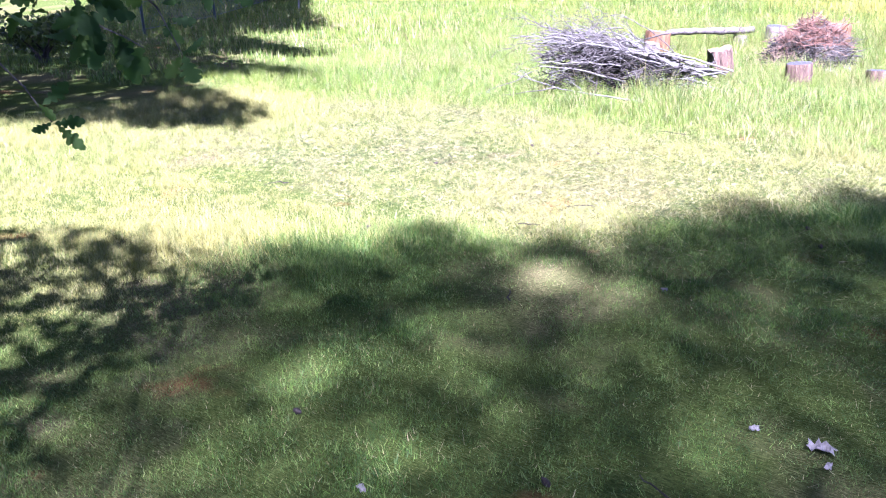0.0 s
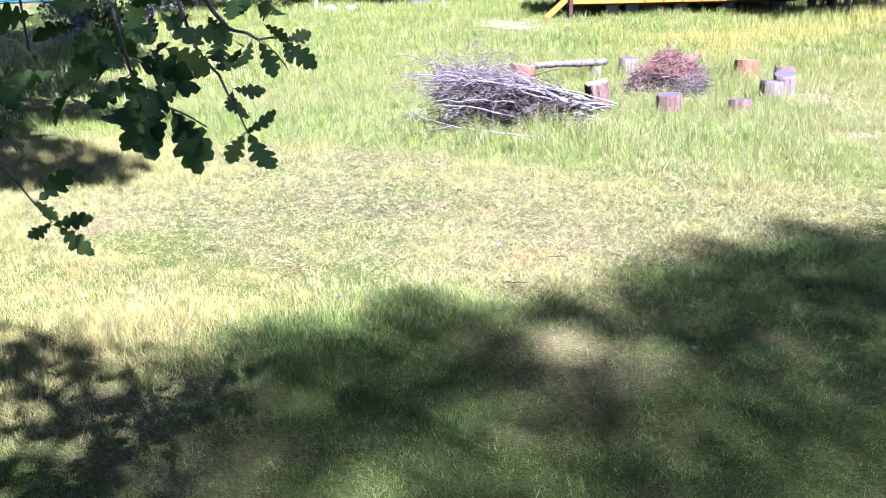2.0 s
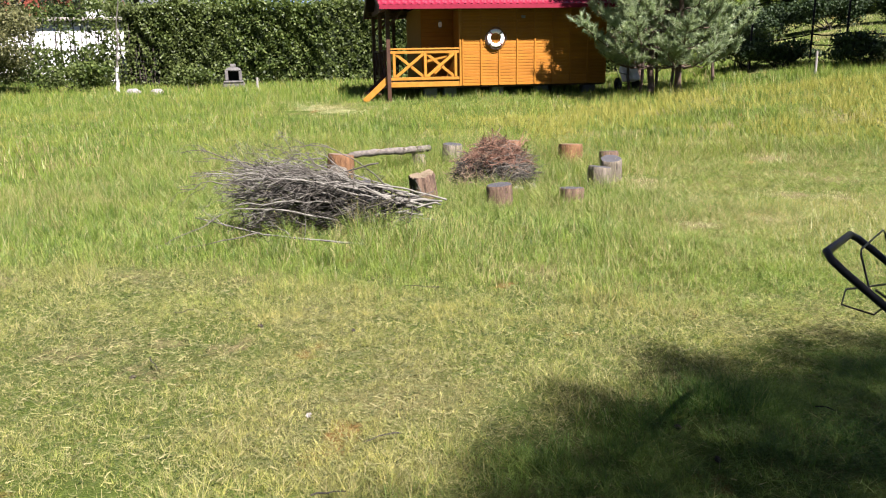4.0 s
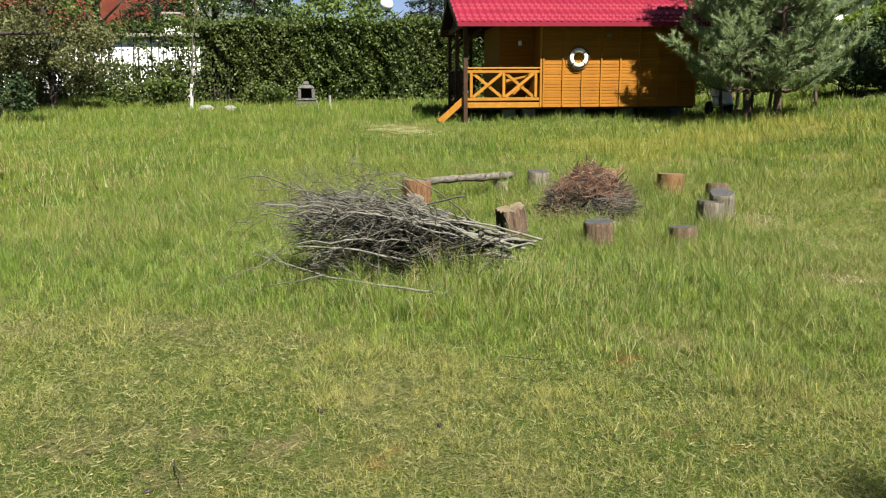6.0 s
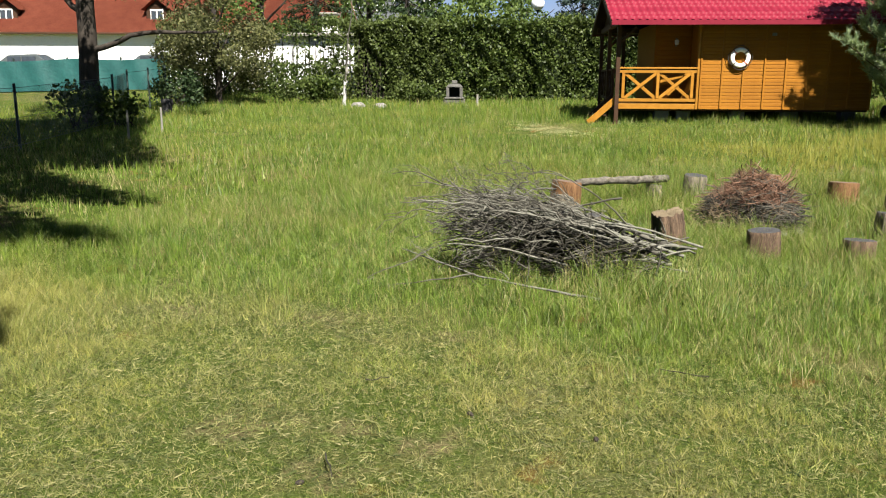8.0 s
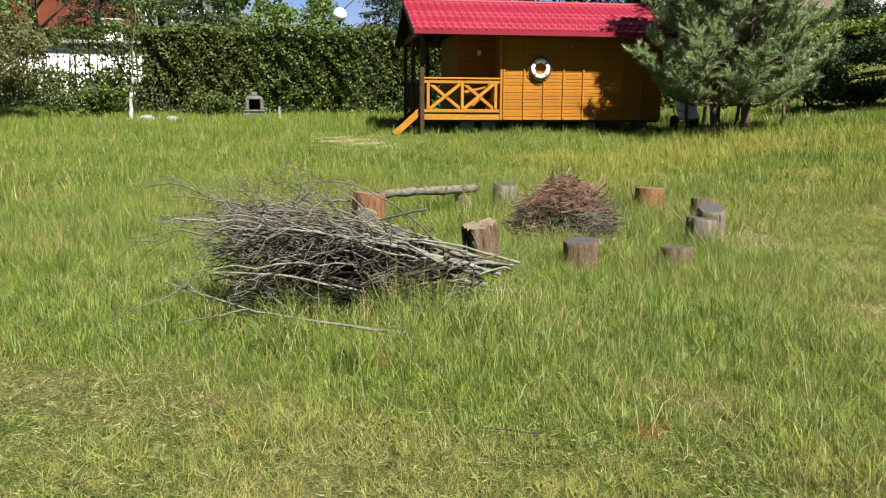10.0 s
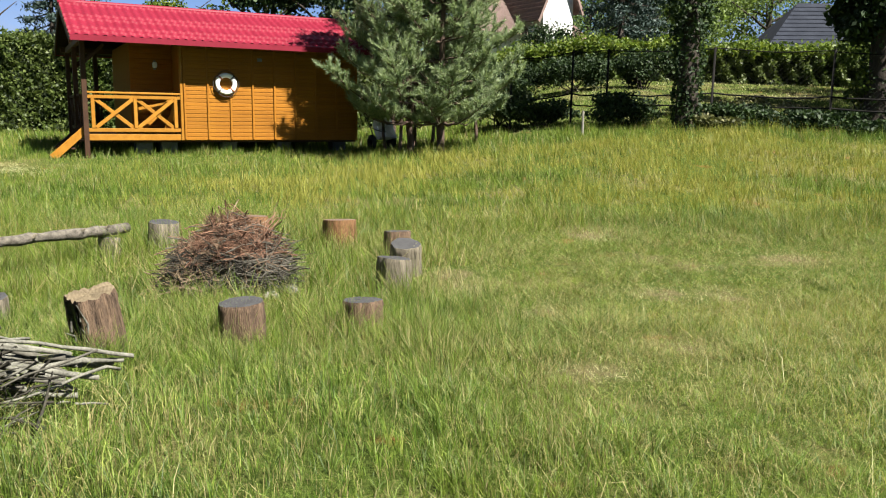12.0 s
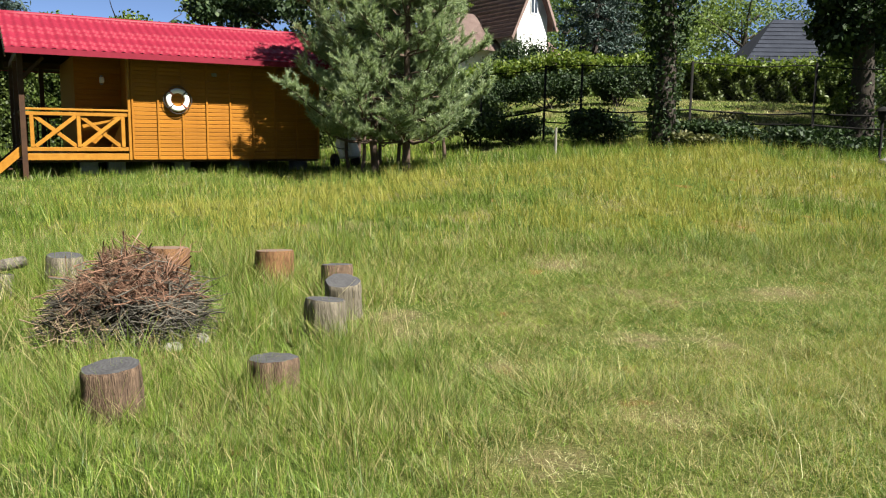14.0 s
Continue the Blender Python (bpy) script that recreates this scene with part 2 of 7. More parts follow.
BLACK_TUBE = plain("black_lacquered_tube", (0.004, 0.004, 0.005), (0.011, 0.011, 0.013), 12.0, 0.4, 0.0, 0.05)
GREEN_STEEL = plain("dark_green_steel", (0.00744, 0.0174, 0.0124), (0.0186, 0.031, 0.0236), 8.0, 0.5, 0.2, 0.1)
RUSTY = plain("dull_steel", (0.003, 0.0027, 0.0024), (0.008, 0.007, 0.006), 8.0, 0.95, 0.0, 0.1)
GREY_POST = plain("weathered_post", (0.124, 0.118, 0.0992), (0.26, 0.248, 0.217), 5.0, 0.9, 0, 0.4, 0.006, (4, 4, 0.5))
BIRCH = plain("birch_bark", (0.155, 0.149, 0.136), (0.508, 0.502, 0.484), 3.0, 0.7, 0, 0.3, 0.004, (1, 1, 3))
STONE = plain("grey_stone", (0.0868, 0.0837, 0.0744), (0.236, 0.223, 0.205), 6.0, 0.9, 0, 0.8, 0.015, (1, 1, 1), 0.15)
# STONE in a darker copy, with the shade on the barbecue in its colour
SHADED_STONE = plain("shaded_stone", (0.0372, 0.0372, 0.0341), (0.136, 0.13, 0.118), 6.0, 0.95, 0, 0.8, 0.015)
SOOT = plain("soot", (0.008, 0.008, 0.008), (0.02, 0.02, 0.02), 6.0, 0.95)
PLASTER = plain("white_plaster", (0.72, 0.72, 0.71), (0.83, 0.83, 0.82), 1.2, 0.9, 0, 0.2, 0.004)
ORANGE_TILE = plain("orange_clay_tile", (0.129, 0.0298, 0.0149), (0.189, 0.0546, 0.0298), 1.6, 0.75, 0, 0.5, 0.03, (1, 1, 1), 0.06)
BROWN_TILE = plain("brown_roof_tile", (0.115, 0.078, 0.066), (0.225, 0.165, 0.145), 2.0, 0.8, 0, 0.5, 0.02, (1, 1, 1), 0.12)
SLATE = plain("slate_grey_shingle", (0.013, 0.016, 0.024), (0.028, 0.033, 0.045), 2.0, 0.95, 0, 0.3, 0.01, (1, 1, 1), 0.1)
TEAL = plain("teal_screen_net", (0.003, 0.045, 0.043), (0.0095, 0.078, 0.072), 1.2, 0.6, 0, 0.5, 0.05)
GLASS_DARK = plain("dark_window_glass", (0.02, 0.025, 0.03), (0.05, 0.06, 0.07), 1.0, 0.08, 0.0, 0.02)
CAR_PAINT = plain("grey_car_paint", (0.062, 0.0744, 0.0744), (0.0868, 0.0992, 0.0992), 1.0, 0.25, 0.3, 0.0)
RUBBER = plain("black_rubber", (0.012, 0.012, 0.012), (0.03, 0.03, 0.03), 6.0, 0.8)
MOWER_PAINT = plain("dark_red_enamel", (0.0992, 0.00744, 0.00744), (0.136, 0.0124, 0.0124), 4.0, 0.35, 0.0, 0.05)
LAMP_GLASS = plain("opal_globe", (0.80, 0.80, 0.80), (0.85, 0.85, 0.85), 2.0, 0.25, 0, 0)
RED_CLOTH = plain("faded_red_cloth", (0.26, 0.0372, 0.0248), (0.341, 0.0868, 0.0496), 9.0, 0.9)
for dull in (AMBER, AMBER_RAIL, BROWN_WOOD, RED_ROOF, BLACK_TUBE, RUSTY):
    dull.node_tree.nodes["Principled BSDF"].inputs["Specular IOR Level"].default_value = 0.2


# ---- building tools ----
def put(name, me, mat, parent=None, label="", matrix=None):
    me.materials.append(mat) if mat is not None else None
    ob = new(name, me)
    if parent is not None:
        ob.parent = parent
    if matrix is not None:
        ob.matrix_basis = matrix
    return tagged(ob, label) if label else ob


def part(name, bm, mat, parent, label="", matrix=None, smooth=False):
    me = bpy.data.meshes.new(name)
    bm.to_mesh(me)
    bm.free()
    if smooth:
        me.polygons.foreach_set("use_smooth", np.ones(len(me.polygons), bool))
    return put(name, me, mat, parent, label, matrix)


def raw_mesh(name, verts, quads=None, tris=None, smooth=False):
    """A mesh straight from arrays."""
    me = bpy.data.meshes.new(name)
    q = np.zeros((0, 4), np.int32) if quads is None else np.asarray(quads, np.int32)
    t = np.zeros((0, 3), np.int32) if tris is None else np.asarray(tris, np.int32)
    me.vertices.add(len(verts))
    me.vertices.foreach_set("co", np.asarray(verts, np.float32).ravel())
    me.loops.add(q.size + t.size)
    me.loops.foreach_set("vertex_index", np.r_[q.ravel(), t.ravel()].astype(np.int32))
    me.polygons.add(len(q) + len(t))
    me.polygons.foreach_set("loop_start", np.r_[np.arange(len(q)) * 4, q.size + np.arange(len(t)) * 3].astype(np.int32))
    if smooth:
        me.polygons.foreach_set("use_smooth", np.ones(len(q) + len(t), bool))
    me.update(calc_edges=True)
    me.validate()
    return me


def thing(name, m, label, category, group="", kind=""):
    ob = new(name)
    ob.empty_display_size = 0.1
    ob.matrix_basis = m
    return tagged(ob, label, category, group, kind)


def box(x0, x1, y0, y1, z0, z1, bevel=0.0, bm=None):
    bm = bm or bmesh.new()
    r = bmesh.ops.create_cube(bm, size=1.0)["verts"]
    for v in r:
        v.co = Vector((x0 + (v.co.x + 0.5) * (x1 - x0), y0 + (v.co.y + 0.5) * (y1 - y0), z0 + (v.co.z + 0.5) * (z1 - z0)))
    if bevel:
        bmesh.ops.bevel(bm, geom=list({e for v in r for e in v.link_edges}), offset=bevel, segments=1, affect="EDGES")
    return bm


def beam(a, b, w, h, bevel=0.006):
    """A squared timber from a to b, w wide and h high."""
    a, b = Vector(a), Vector(b)
    bm = box(-w / 2, w / 2, -h / 2, h / 2, 0, (b - a).length, bevel)
    turn = (b - a).to_track_quat("Z", "Y" if abs((b - a).normalized().z) < 0.99 else "X").to_matrix().to_4x4()
    bmesh.ops.transform(bm, matrix=Matrix.Translation(a) @ turn, verts=bm.verts)
    return bm


def tube_arrays(paths, sides=6):
    """Verts and quads of tapered tubes; paths: (points, radii)."""
    vs, fs, n = [], [], 0
    ang = np.linspace(0, 2 * np.pi, sides, endpoint=False)
    for pts, rad in paths:
        p = np.asarray(pts, float)
        d = np.gradient(p, axis=0)
        d /= np.linalg.norm(d, axis=1)[:, None] + 1e-9
        up = np.where(np.abs(d[:, 2:3]) > 0.9, np.array([[1.0, 0, 0]]), np.array([[0, 0, 1.0]]))
        s = np.cross(d, up)
        s /= np.linalg.norm(s, axis=1)[:, None] + 1e-9
        u = np.cross(s, d)
        r = np.broadcast_to(np.asarray(rad, float), (len(p),))[:, None, None]
        ring = p[:, None] + r * (np.cos(ang)[None, :, None] * s[:, None] + np.sin(ang)[None, :, None] * u[:, None])
        vs.append(ring.reshape(-1, 3))
        k = np.arange(len(p) - 1)[:, None] * sides + np.arange(sides)[None]
        k2 = np.arange(len(p) - 1)[:, None] * sides + (np.arange(sides)[None] + 1) % sides
        fs.append(np.stack([k, k2, k2 + sides, k + sides], -1).reshape(-1, 4) + n)
        # closed ends as fans folded into quads
        if sides % 2 == 0:
            for start in (0, (len(p) - 1) * sides):
                for j in range(1, sides - 1, 2):
                    fs.append(np.array([[start, start + j, start + j + 1, start + (j + 2) % sides]]) + n)
        n += len(p) * sides
    return np.concatenate(vs), np.concatenate(fs)


def tubes(name, paths, mat, parent=None, sides=6, label=""):
    v, f = tube_arrays(paths, sides)
    return put(name, raw_mesh(name, v, f, smooth=True), mat, parent, label)


def unit(rng, n):
    v = rng.normal(size=(n, 3))
    return v / np.linalg.norm(v, axis=1)[:, None]


def leaf_arrays(rng, centres, size, aspect=0.55):
    """One rhombic, slightly folded leaf at each centre."""
    n = len(centres)
    a = unit(rng, n)
    b = np.cross(a, unit(rng, n))
    b /= np.linalg.norm(b, axis=1)[:, None] + 1e-9
    c = np.cross(a, b)
    s = (np.asarray(size) * rng.uniform(0.65, 1.3, n))[:, None]
    v = np.stack([centres - a * s * 0.5, centres + b * s * aspect * 0.5 + c * s * 0.08, centres + a * s * 0.5, centres - b * s * aspect * 0.5 + c * s * 0.08], 1)
    return v.reshape(-1, 3), np.arange(4 * n).reshape(-1, 4)


def leaves(name, rng, centres, size, mat, parent=None, aspect=0.55, label=""):
    v, f = leaf_arrays(rng, np.asarray(centres), size, aspect)
    return put(name, raw_mesh(name, v, f), mat, parent, label)


def blob_points(rng, blobs, n, shell=0.55):
    """Points in lumps (x, y, z, rx, ry, rz), most of them near the surface."""
    b = np.asarray(blobs, float)
    vol = (b[:, 3] * b[:, 4] * b[:, 5]) ** 0.67
    k = rng.choice(len(b), n, p=vol / vol.sum())
    r = rng.uniform(shell, 1.0, n) ** 0.7
    return b[k, :3] + unit(rng, n) * b[k, 3:] * r[:, None]


def smooth01(v, a, b):
    t = np.clip((np.asarray(v, float) - a) / (b - a), 0, 1)
    return t * t * (3 - 2 * t)


def wavy(x, y, s, seed=0.0):
    """A cheap smooth noise, about -1 to 1."""
    x, y = np.asarray(x) * s, np.asarray(y) * s
    return (np.sin(x * 1.7 + 1.3 * np.sin(y * 1.1 + seed) + seed) + np.sin(y * 2.3 + 1.7 * np.sin(x * 0.9 - seed)) + np.sin((x + y) * 3.1 + 2 * np.sin(x * 1.9 - y * 1.3 + seed))) / 3


def ground_z(x, y):
    x, y = np.asarray(x, float), np.asarray(y, float)
    z = np.interp(y, [-200, -20, 4, 8, 11, 14, 17, 21, 25, 31, 45, 120, 400], [0, 0, 0.02, -0.05, -0.17, -0.14, -0.02, 0.18, 0.38, 0.55, 0.8, 2.0, 4.0])
    east = smooth01(x, -3, 8)
    return z + 0.85 * smooth01(y, 15, 25) * east + 0.125 * np.clip(y - 25, 0, 30) * east + 0.35 * smooth01(y, 20, 32) * smooth01(-x, 19, 27) + 0.012 * wavy(x, y, 0.9, 2.0)


def gz(x, y):
    return float(ground_z(x, y))


# ---- ground ----
# trodden places with little grass: x, y, radius
BARE = [(-0.8, 12.9, 0.55), (-0.75, 12.3, 0.4), (-4.07, 5.18, 0.42), (-3.5, 4.96, 0.34), (-3.66, 5.4, 0.3), (-3.2, 5.42, 0.34), (-5.62, 6.45, 0.45), (-4.7, 6.75, 0.4), (-3.86, 6.8, 0.35), (0.1, 16.5, 0.55), (1.25, 15.1, 0.6), (0.95, 12.0, 0.5), (-0.35, 9.7, 0.42), (-0.25, 11.4, 0.42), (3.0, 13.6, 0.65), (0.4, 10.25, 0.3), (1.5, 11.9, 0.35), (-1.55, 3.4, 0.45), (-9.3, 22.6, 1.1), (-8.3, 21.6, 1.0)]


def build_ground():
    xs = np.unique(np.r_[np.linspace(-400, -40, 19), np.arange(-40, -10, 1.0), np.arange(-10, 6, 0.2), np.arange(6, 30, 1.0), np.linspace(30, 400, 19)])
    ys = np.unique(np.r_[np.linspace(-200, -10, 11), np.arange(-10, 0, 0.5), np.arange(0, 18, 0.2), np.arange(18, 50, 0.8), np.linspace(50, 400, 19)])
    X, Y = np.meshgrid(xs, ys)
    v = np.stack([X, Y, ground_z(X, Y)], -1).reshape(-1, 3)
    k = (np.arange(len(ys) - 1)[:, None] * len(xs) + np.arange(len(xs) - 1)[None]).ravel()
    f = np.stack([k, k + 1, k + 1 + len(xs), k + len(xs)], -1)
    me = raw_mesh("ground", v, f, smooth=True)
    worn = np.zeros(len(v))
    for bx, by, br in BARE[:-3]:
        worn = np.maximum(worn, np.exp(-((v[:, 0] - bx) ** 2 + (v[:, 1] - by) ** 2) / (0.75 * br) ** 2))
    me.attributes.new("worn", "FLOAT", "POINT").data.foreach_set("value", worn.astype(np.float32))
    ob = put("ground", me, SOIL)
    tagged(ob, "dry garden ground with moss, straw and bare soil", "ground", kind="structure")


build_ground()



# where stumps and heaps keep the scythe away: x, y, radius, extra height
SHELTERED = [(-3.24, 10.1, 0.35, 0.10), (-2.46, 10.6, 0.32, 0.07), (-1.68, 10.95, 0.32, 0.10), (-1.37, 12.2, 0.35, 0.07), (-1.3, 13.4, 0.4, 0.10), (-1.88, 14.25, 0.45, 0.13), (-3.69, 13.7, 0.5, 0.17), (-2.8, 13.8, 0.5, 0.12), (-4.94, 12.1, 0.4, 0.10), (-4.25, 13.7, 0.5, 0.08), (-3.0, 8.6, 0.6, 0.11), (-3.9, 8.1, 0.6, 0.11), (-3.4, 8.4, 0.5, 0.10), (-4.2, 8.35, 0.4, 0.14), (-2.85, 11.9, 0.6, 0.06), (-5.0, 6.5, 0.22, 0.08), (-5.2, 7.2, 0.3, 0.07), (-4.6, 7.5, 0.3, 0.05), (0.0, 10.7, 0.28, 0.07), (0.9, 10.2, 0.3, 0.06), (1.9, 10.3, 0.4, 0.09), (2.6, 11.4, 0.5, 0.08)]


def thin_out(x, y):
    """How much grass stands at a place, 0 to 1."""
    keep = 0.74 + 0.35 * wavy(x, y, 1.1, 0.7) + 0.25 * wavy(x, y, 3.3, 1.9) + 0.5 * wavy(x, y, 8.5, 2.7)
    for bx, by, br in BARE:
        keep = keep * (1 - 0.88 * np.exp(-(((x - bx) ** 2 + ((y - by) * 0.8) ** 2) / br**2)))
    return np.clip(keep, 0.05, 1.0)


def shade_mask(x, y):
    """Mask inside the tree shade's rim, where the turf is coloured greener, 0 to 1."""
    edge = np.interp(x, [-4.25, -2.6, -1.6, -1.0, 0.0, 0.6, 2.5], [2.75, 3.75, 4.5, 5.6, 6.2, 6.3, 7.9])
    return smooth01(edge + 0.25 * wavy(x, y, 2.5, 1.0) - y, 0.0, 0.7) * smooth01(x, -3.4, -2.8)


def tallness(x, y):
    """Height of the grass in metres."""
    h = np.interp(y + 0.25 * (x + 2) * (x < -4), [0, 3.6, 4.6, 5.9, 6.7, 7.5, 9, 13, 17, 25, 40], [0.03, 0.033, 0.045, 0.044, 0.085, 0.125, 0.145, 0.15, 0.22, 0.30, 0.32])
    east = smooth01(x, -1.2, 0.6) * (1 - smooth01(y, 13.5, 17))
    h = h * (1 - 0.5 * east) * (1 + 0.35 * smooth01(y, 11.8, 13.2) * (1 - smooth01(y, 15, 16.5)) * smooth01(-x, 1.6, 2.4))
    for sx, sy, sr, up in SHELTERED:
        h = h + up * np.exp(-(((x - sx) ** 2 + (y - sy) ** 2) / sr**2))
    h = h + 0.07 * smooth01(-x, 4.6, 6.6) * (1 - smooth01(y, 7, 9)) * smooth01(y, 2.5, 3.5)
    h = h + 0.022 * shade_mask(x, y) * smooth01(y, 3.4, 4.2)
    tuft = wavy(x, y, 1.6, 4.0)
    h = h * (1 + 0.35 * tuft) * (1 + 0.5 * wavy(x, y, 5.5, 1.2)) + 0.05 * np.clip(wavy(x, y, 0.9, 8.0) - 0.35, 0, 1)
    # the rim of longer grass just outside the mown strip
    rim = np.exp(-(((y - 3.0 - 0.75 * (x + 3.2)) / 0.5) ** 2)) * (x < 1)
    h = h * (1 - 0.55 * np.exp(-(((y - 23.9 - 0.4 * (x + 5.7)) / 1.3) ** 2)) * (x > -9) * (x < 0)) * (1 - 0.93 * np.exp(-(((x + 8.8) / 1.2) ** 2 + ((y - 22.2) / 1.6) ** 2)))
    return np.clip(h + 0.06 * rim * (0.6 + 0.5 * tuft), 0.025, 0.5)


def grass(name, seed, count, region, width, mats, label, scale=1.0, three=True, lean=0.55, fade=None, tuft=0.0):
    rng = np.random.default_rng(seed)
    x0, x1, y0, y1 = region
    x, y = rng.uniform(x0, x1, count), rng.uniform(y0, y1, count)
    ok = rng.uniform(size=count) < thin_out(x, y)
    if fade:
        ok &= rng.uniform(size=count) < smooth01(y + 0.45 * wavy(x, y, 1.2, 3.0) + 0.2 * wavy(x, y, 4.0, 1.0), *fade)
    x, y = x[ok], y[ok]
    n = len(x)
    h = tallness(x, y) * scale * rng.uniform(0.45, 1.35, n)
    if tuft:
        # blades crowd together in tufts of their own height, with gaps between
        i, j = np.floor(x / tuft), np.floor(y / tuft)
        jitter = [np.modf(np.abs(np.sin(i * a + j * b) * 43758.5))[0] for a, b in ((12.99, 78.23), (39.35, 11.14), (73.16, 52.24))]
        pull = 0.6 * rng.uniform(0.4, 1.0, n)
        x, y = x + pull * ((i + jitter[0]) * tuft - x), y + pull * ((j + jitter[1]) * tuft - y)
        h = h * (0.6 + 0.8 * jitter[2])
    # the trodden east side lies flatter
    lean = lean * (1 + 0.8 * smooth01(x, -1.4, 0.2) * (1 - smooth01(y, 13.5, 16)))
    z = ground_z(x, y) - 0.004
    turn, tip = rng.uniform(0, 2 * np.pi, n), rng.uniform(0, 2 * np.pi, n)
    # a light common sway, more for taller blades
    away = (lean * rng.uniform(0.1, 1.0, n) ** 1.4 * 1.5 * h)[:, None] * np.stack([np.cos(tip), np.sin(tip)], -1) + (0.12 * h)[:, None] * np.array([-0.6, 0.3])
    w = width * rng.uniform(0.6, 1.4, n) * (0.7 + 0.6 * np.clip(h / 0.25, 0, 1))
    side = np.stack([np.cos(turn), np.sin(turn)], -1) * w[:, None] * 0.5
    base = np.stack([x, y], -1)
    P = np.zeros((n, 5 if three else 3, 3), np.float32)
    P[:, 0, :2], P[:, 1, :2] = base - side, base + side
    P[:, 0, 2] = P[:, 1, 2] = z
    if three:
        mid = base + away * 0.33
        P[:, 2, :2], P[:, 3, :2] = mid + side * 0.8, mid - side * 0.8
        P[:, 2, 2] = P[:, 3, 2] = z + h * 0.55
        P[:, 4, :2], P[:, 4, 2] = base + away, z + h * (1 - 0.3 * np.minimum(lean, 1.5))
        k = np.arange(n)[:, None] * 5
        me = raw_mesh(name, P.reshape(-1, 3), k + np.array([[0, 1, 2, 3]]), k + np.array([[3, 2, 4]]))
    else:
        P[:, 2, :2], P[:, 2, 2] = base + away, z + h * (1 - 0.25 * np.clip(lean - 0.9, 0, 1.5))
        me = raw_mesh(name, P.reshape(-1, 3), None, np.arange(3 * n).reshape(-1, 3))
    # dry straw among the green, more of it where the sward is thin; golden seed grass in its own stretches
    dry = rng.uniform(size=n) < (0.4 + 0.6 * smooth01(y, 3.0, 3.8)) * (1 - 0.6 * smooth01(-x, 3.8, 5.8) * (1 - smooth01(y, 8, 9))) * np.clip(0.02 + 0.30 * (1 - thin_out(x, y)) + 0.10 * wavy(x, y, 0.8, 5.0) + 0.17 * smooth01(y, 3.4, 4.4) * (1 - smooth01(y, 5.9, 6.9)) + 0.13 * smooth01(y, 6.5, 8) * (1 - smooth01(y, 15, 18)) + 0.16 * smooth01(x, -1.6, 0.2) * smooth01(y, 7.5, 9) * (1 - smooth01(y, 14, 17)), 0.02, 0.75)
    gold = 0.14 * smooth01(y, 13, 16) + smooth01(y, 16.0, 18.5) * (1 - smooth01(y, 22.5, 25.0)) * smooth01(x, -7.0, -2.5) + 0.2 * smooth01(x, 0.2, 1.6) * (1 - smooth01(y, 11, 13)) * smooth01(y, 7.5, 9)
    golden = rng.uniform(size=n) < np.clip(gold * (1 + 0.5 * smooth01(x, 0.5, 4)) * (0.62 + 0.95 * wavy(x, y, 0.55, 3.0) + 0.3 * wavy(x, y, 1.7, 1.0)), 0, 0.9)
    kind = np.where(golden, 2, np.where(dry, 1, 0)).astype(np.int32)
    # the greener tint of the tree shade is put into the blade colour here
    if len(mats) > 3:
        kind[rng.uniform(size=n) < 0.95 * shade_mask(x, y)] = 3
    for m in mats:
        me.materials.append(m)
    me.polygons.foreach_set("material_index", np.r_[kind, kind] if three else kind)
    ob = new(name, me)
    return tagged(ob, label, "grass", kind="stuff")


MEADOW = (BLADE, STRAW, GOLD)
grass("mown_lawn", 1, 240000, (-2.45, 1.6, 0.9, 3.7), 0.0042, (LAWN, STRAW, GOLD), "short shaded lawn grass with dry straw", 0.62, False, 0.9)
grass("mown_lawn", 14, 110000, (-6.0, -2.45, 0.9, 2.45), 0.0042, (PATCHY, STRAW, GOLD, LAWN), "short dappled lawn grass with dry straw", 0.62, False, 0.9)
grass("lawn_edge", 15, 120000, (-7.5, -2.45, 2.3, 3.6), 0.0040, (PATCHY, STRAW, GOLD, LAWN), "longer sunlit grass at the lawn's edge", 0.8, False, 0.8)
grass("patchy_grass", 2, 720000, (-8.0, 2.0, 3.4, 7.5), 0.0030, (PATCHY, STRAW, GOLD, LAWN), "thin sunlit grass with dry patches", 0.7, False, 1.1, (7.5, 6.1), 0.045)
grass("tall_grass", 3, 250000, (-6.4, 3.0, 5.9, 10.2), 0.0025, (NEAR_BLADE, STRAW, GOLD), "tall green meadow grass", 0.8, True, 0.85, (5.9, 7.2), 0.06)
grass("tall_grass", 19, 160000, (-6.4, 4.4, 9.9, 11.6), 0.0034, (NEAR_BLADE, STRAW, GOLD), "tall green meadow grass near the stumps", 0.8, False, 0.85, None, 0.07)
grass("tall_grass", 20, 80000, (-9.5, -6.3, 6.0, 11.6), 0.0045, MEADOW, "tall green meadow grass on the west side", 0.8, False, 0.8, (6.0, 7.4), 0.09)
grass("tall_grass", 13, 310000, (-9.5, 6.2, 11.4, 16.5), 0.0049, MEADOW, "tall green meadow grass round the stumps", 0.85, False, 0.9, None, 0.09)
grass("meadow", 4, 270000, (-18.0, 12.5, 16.0, 26.0), 0.0088, MEADOW, "tall meadow grass turning golden", 0.6, False, 0.5, None, 0.15)
grass("side_meadow", 5, 90000, (-27.0, -9.3, 6.0, 17.0), 0.0115, MEADOW, "green meadow grass beside the fence", 0.75, False, 0.45, None, 0.18)
grass("east_meadow", 8, 60000, (6.1, 13.0, 10.5, 16.4), 0.009, MEADOW, "meadow grass on the east side", 0.75, False, 0.5)
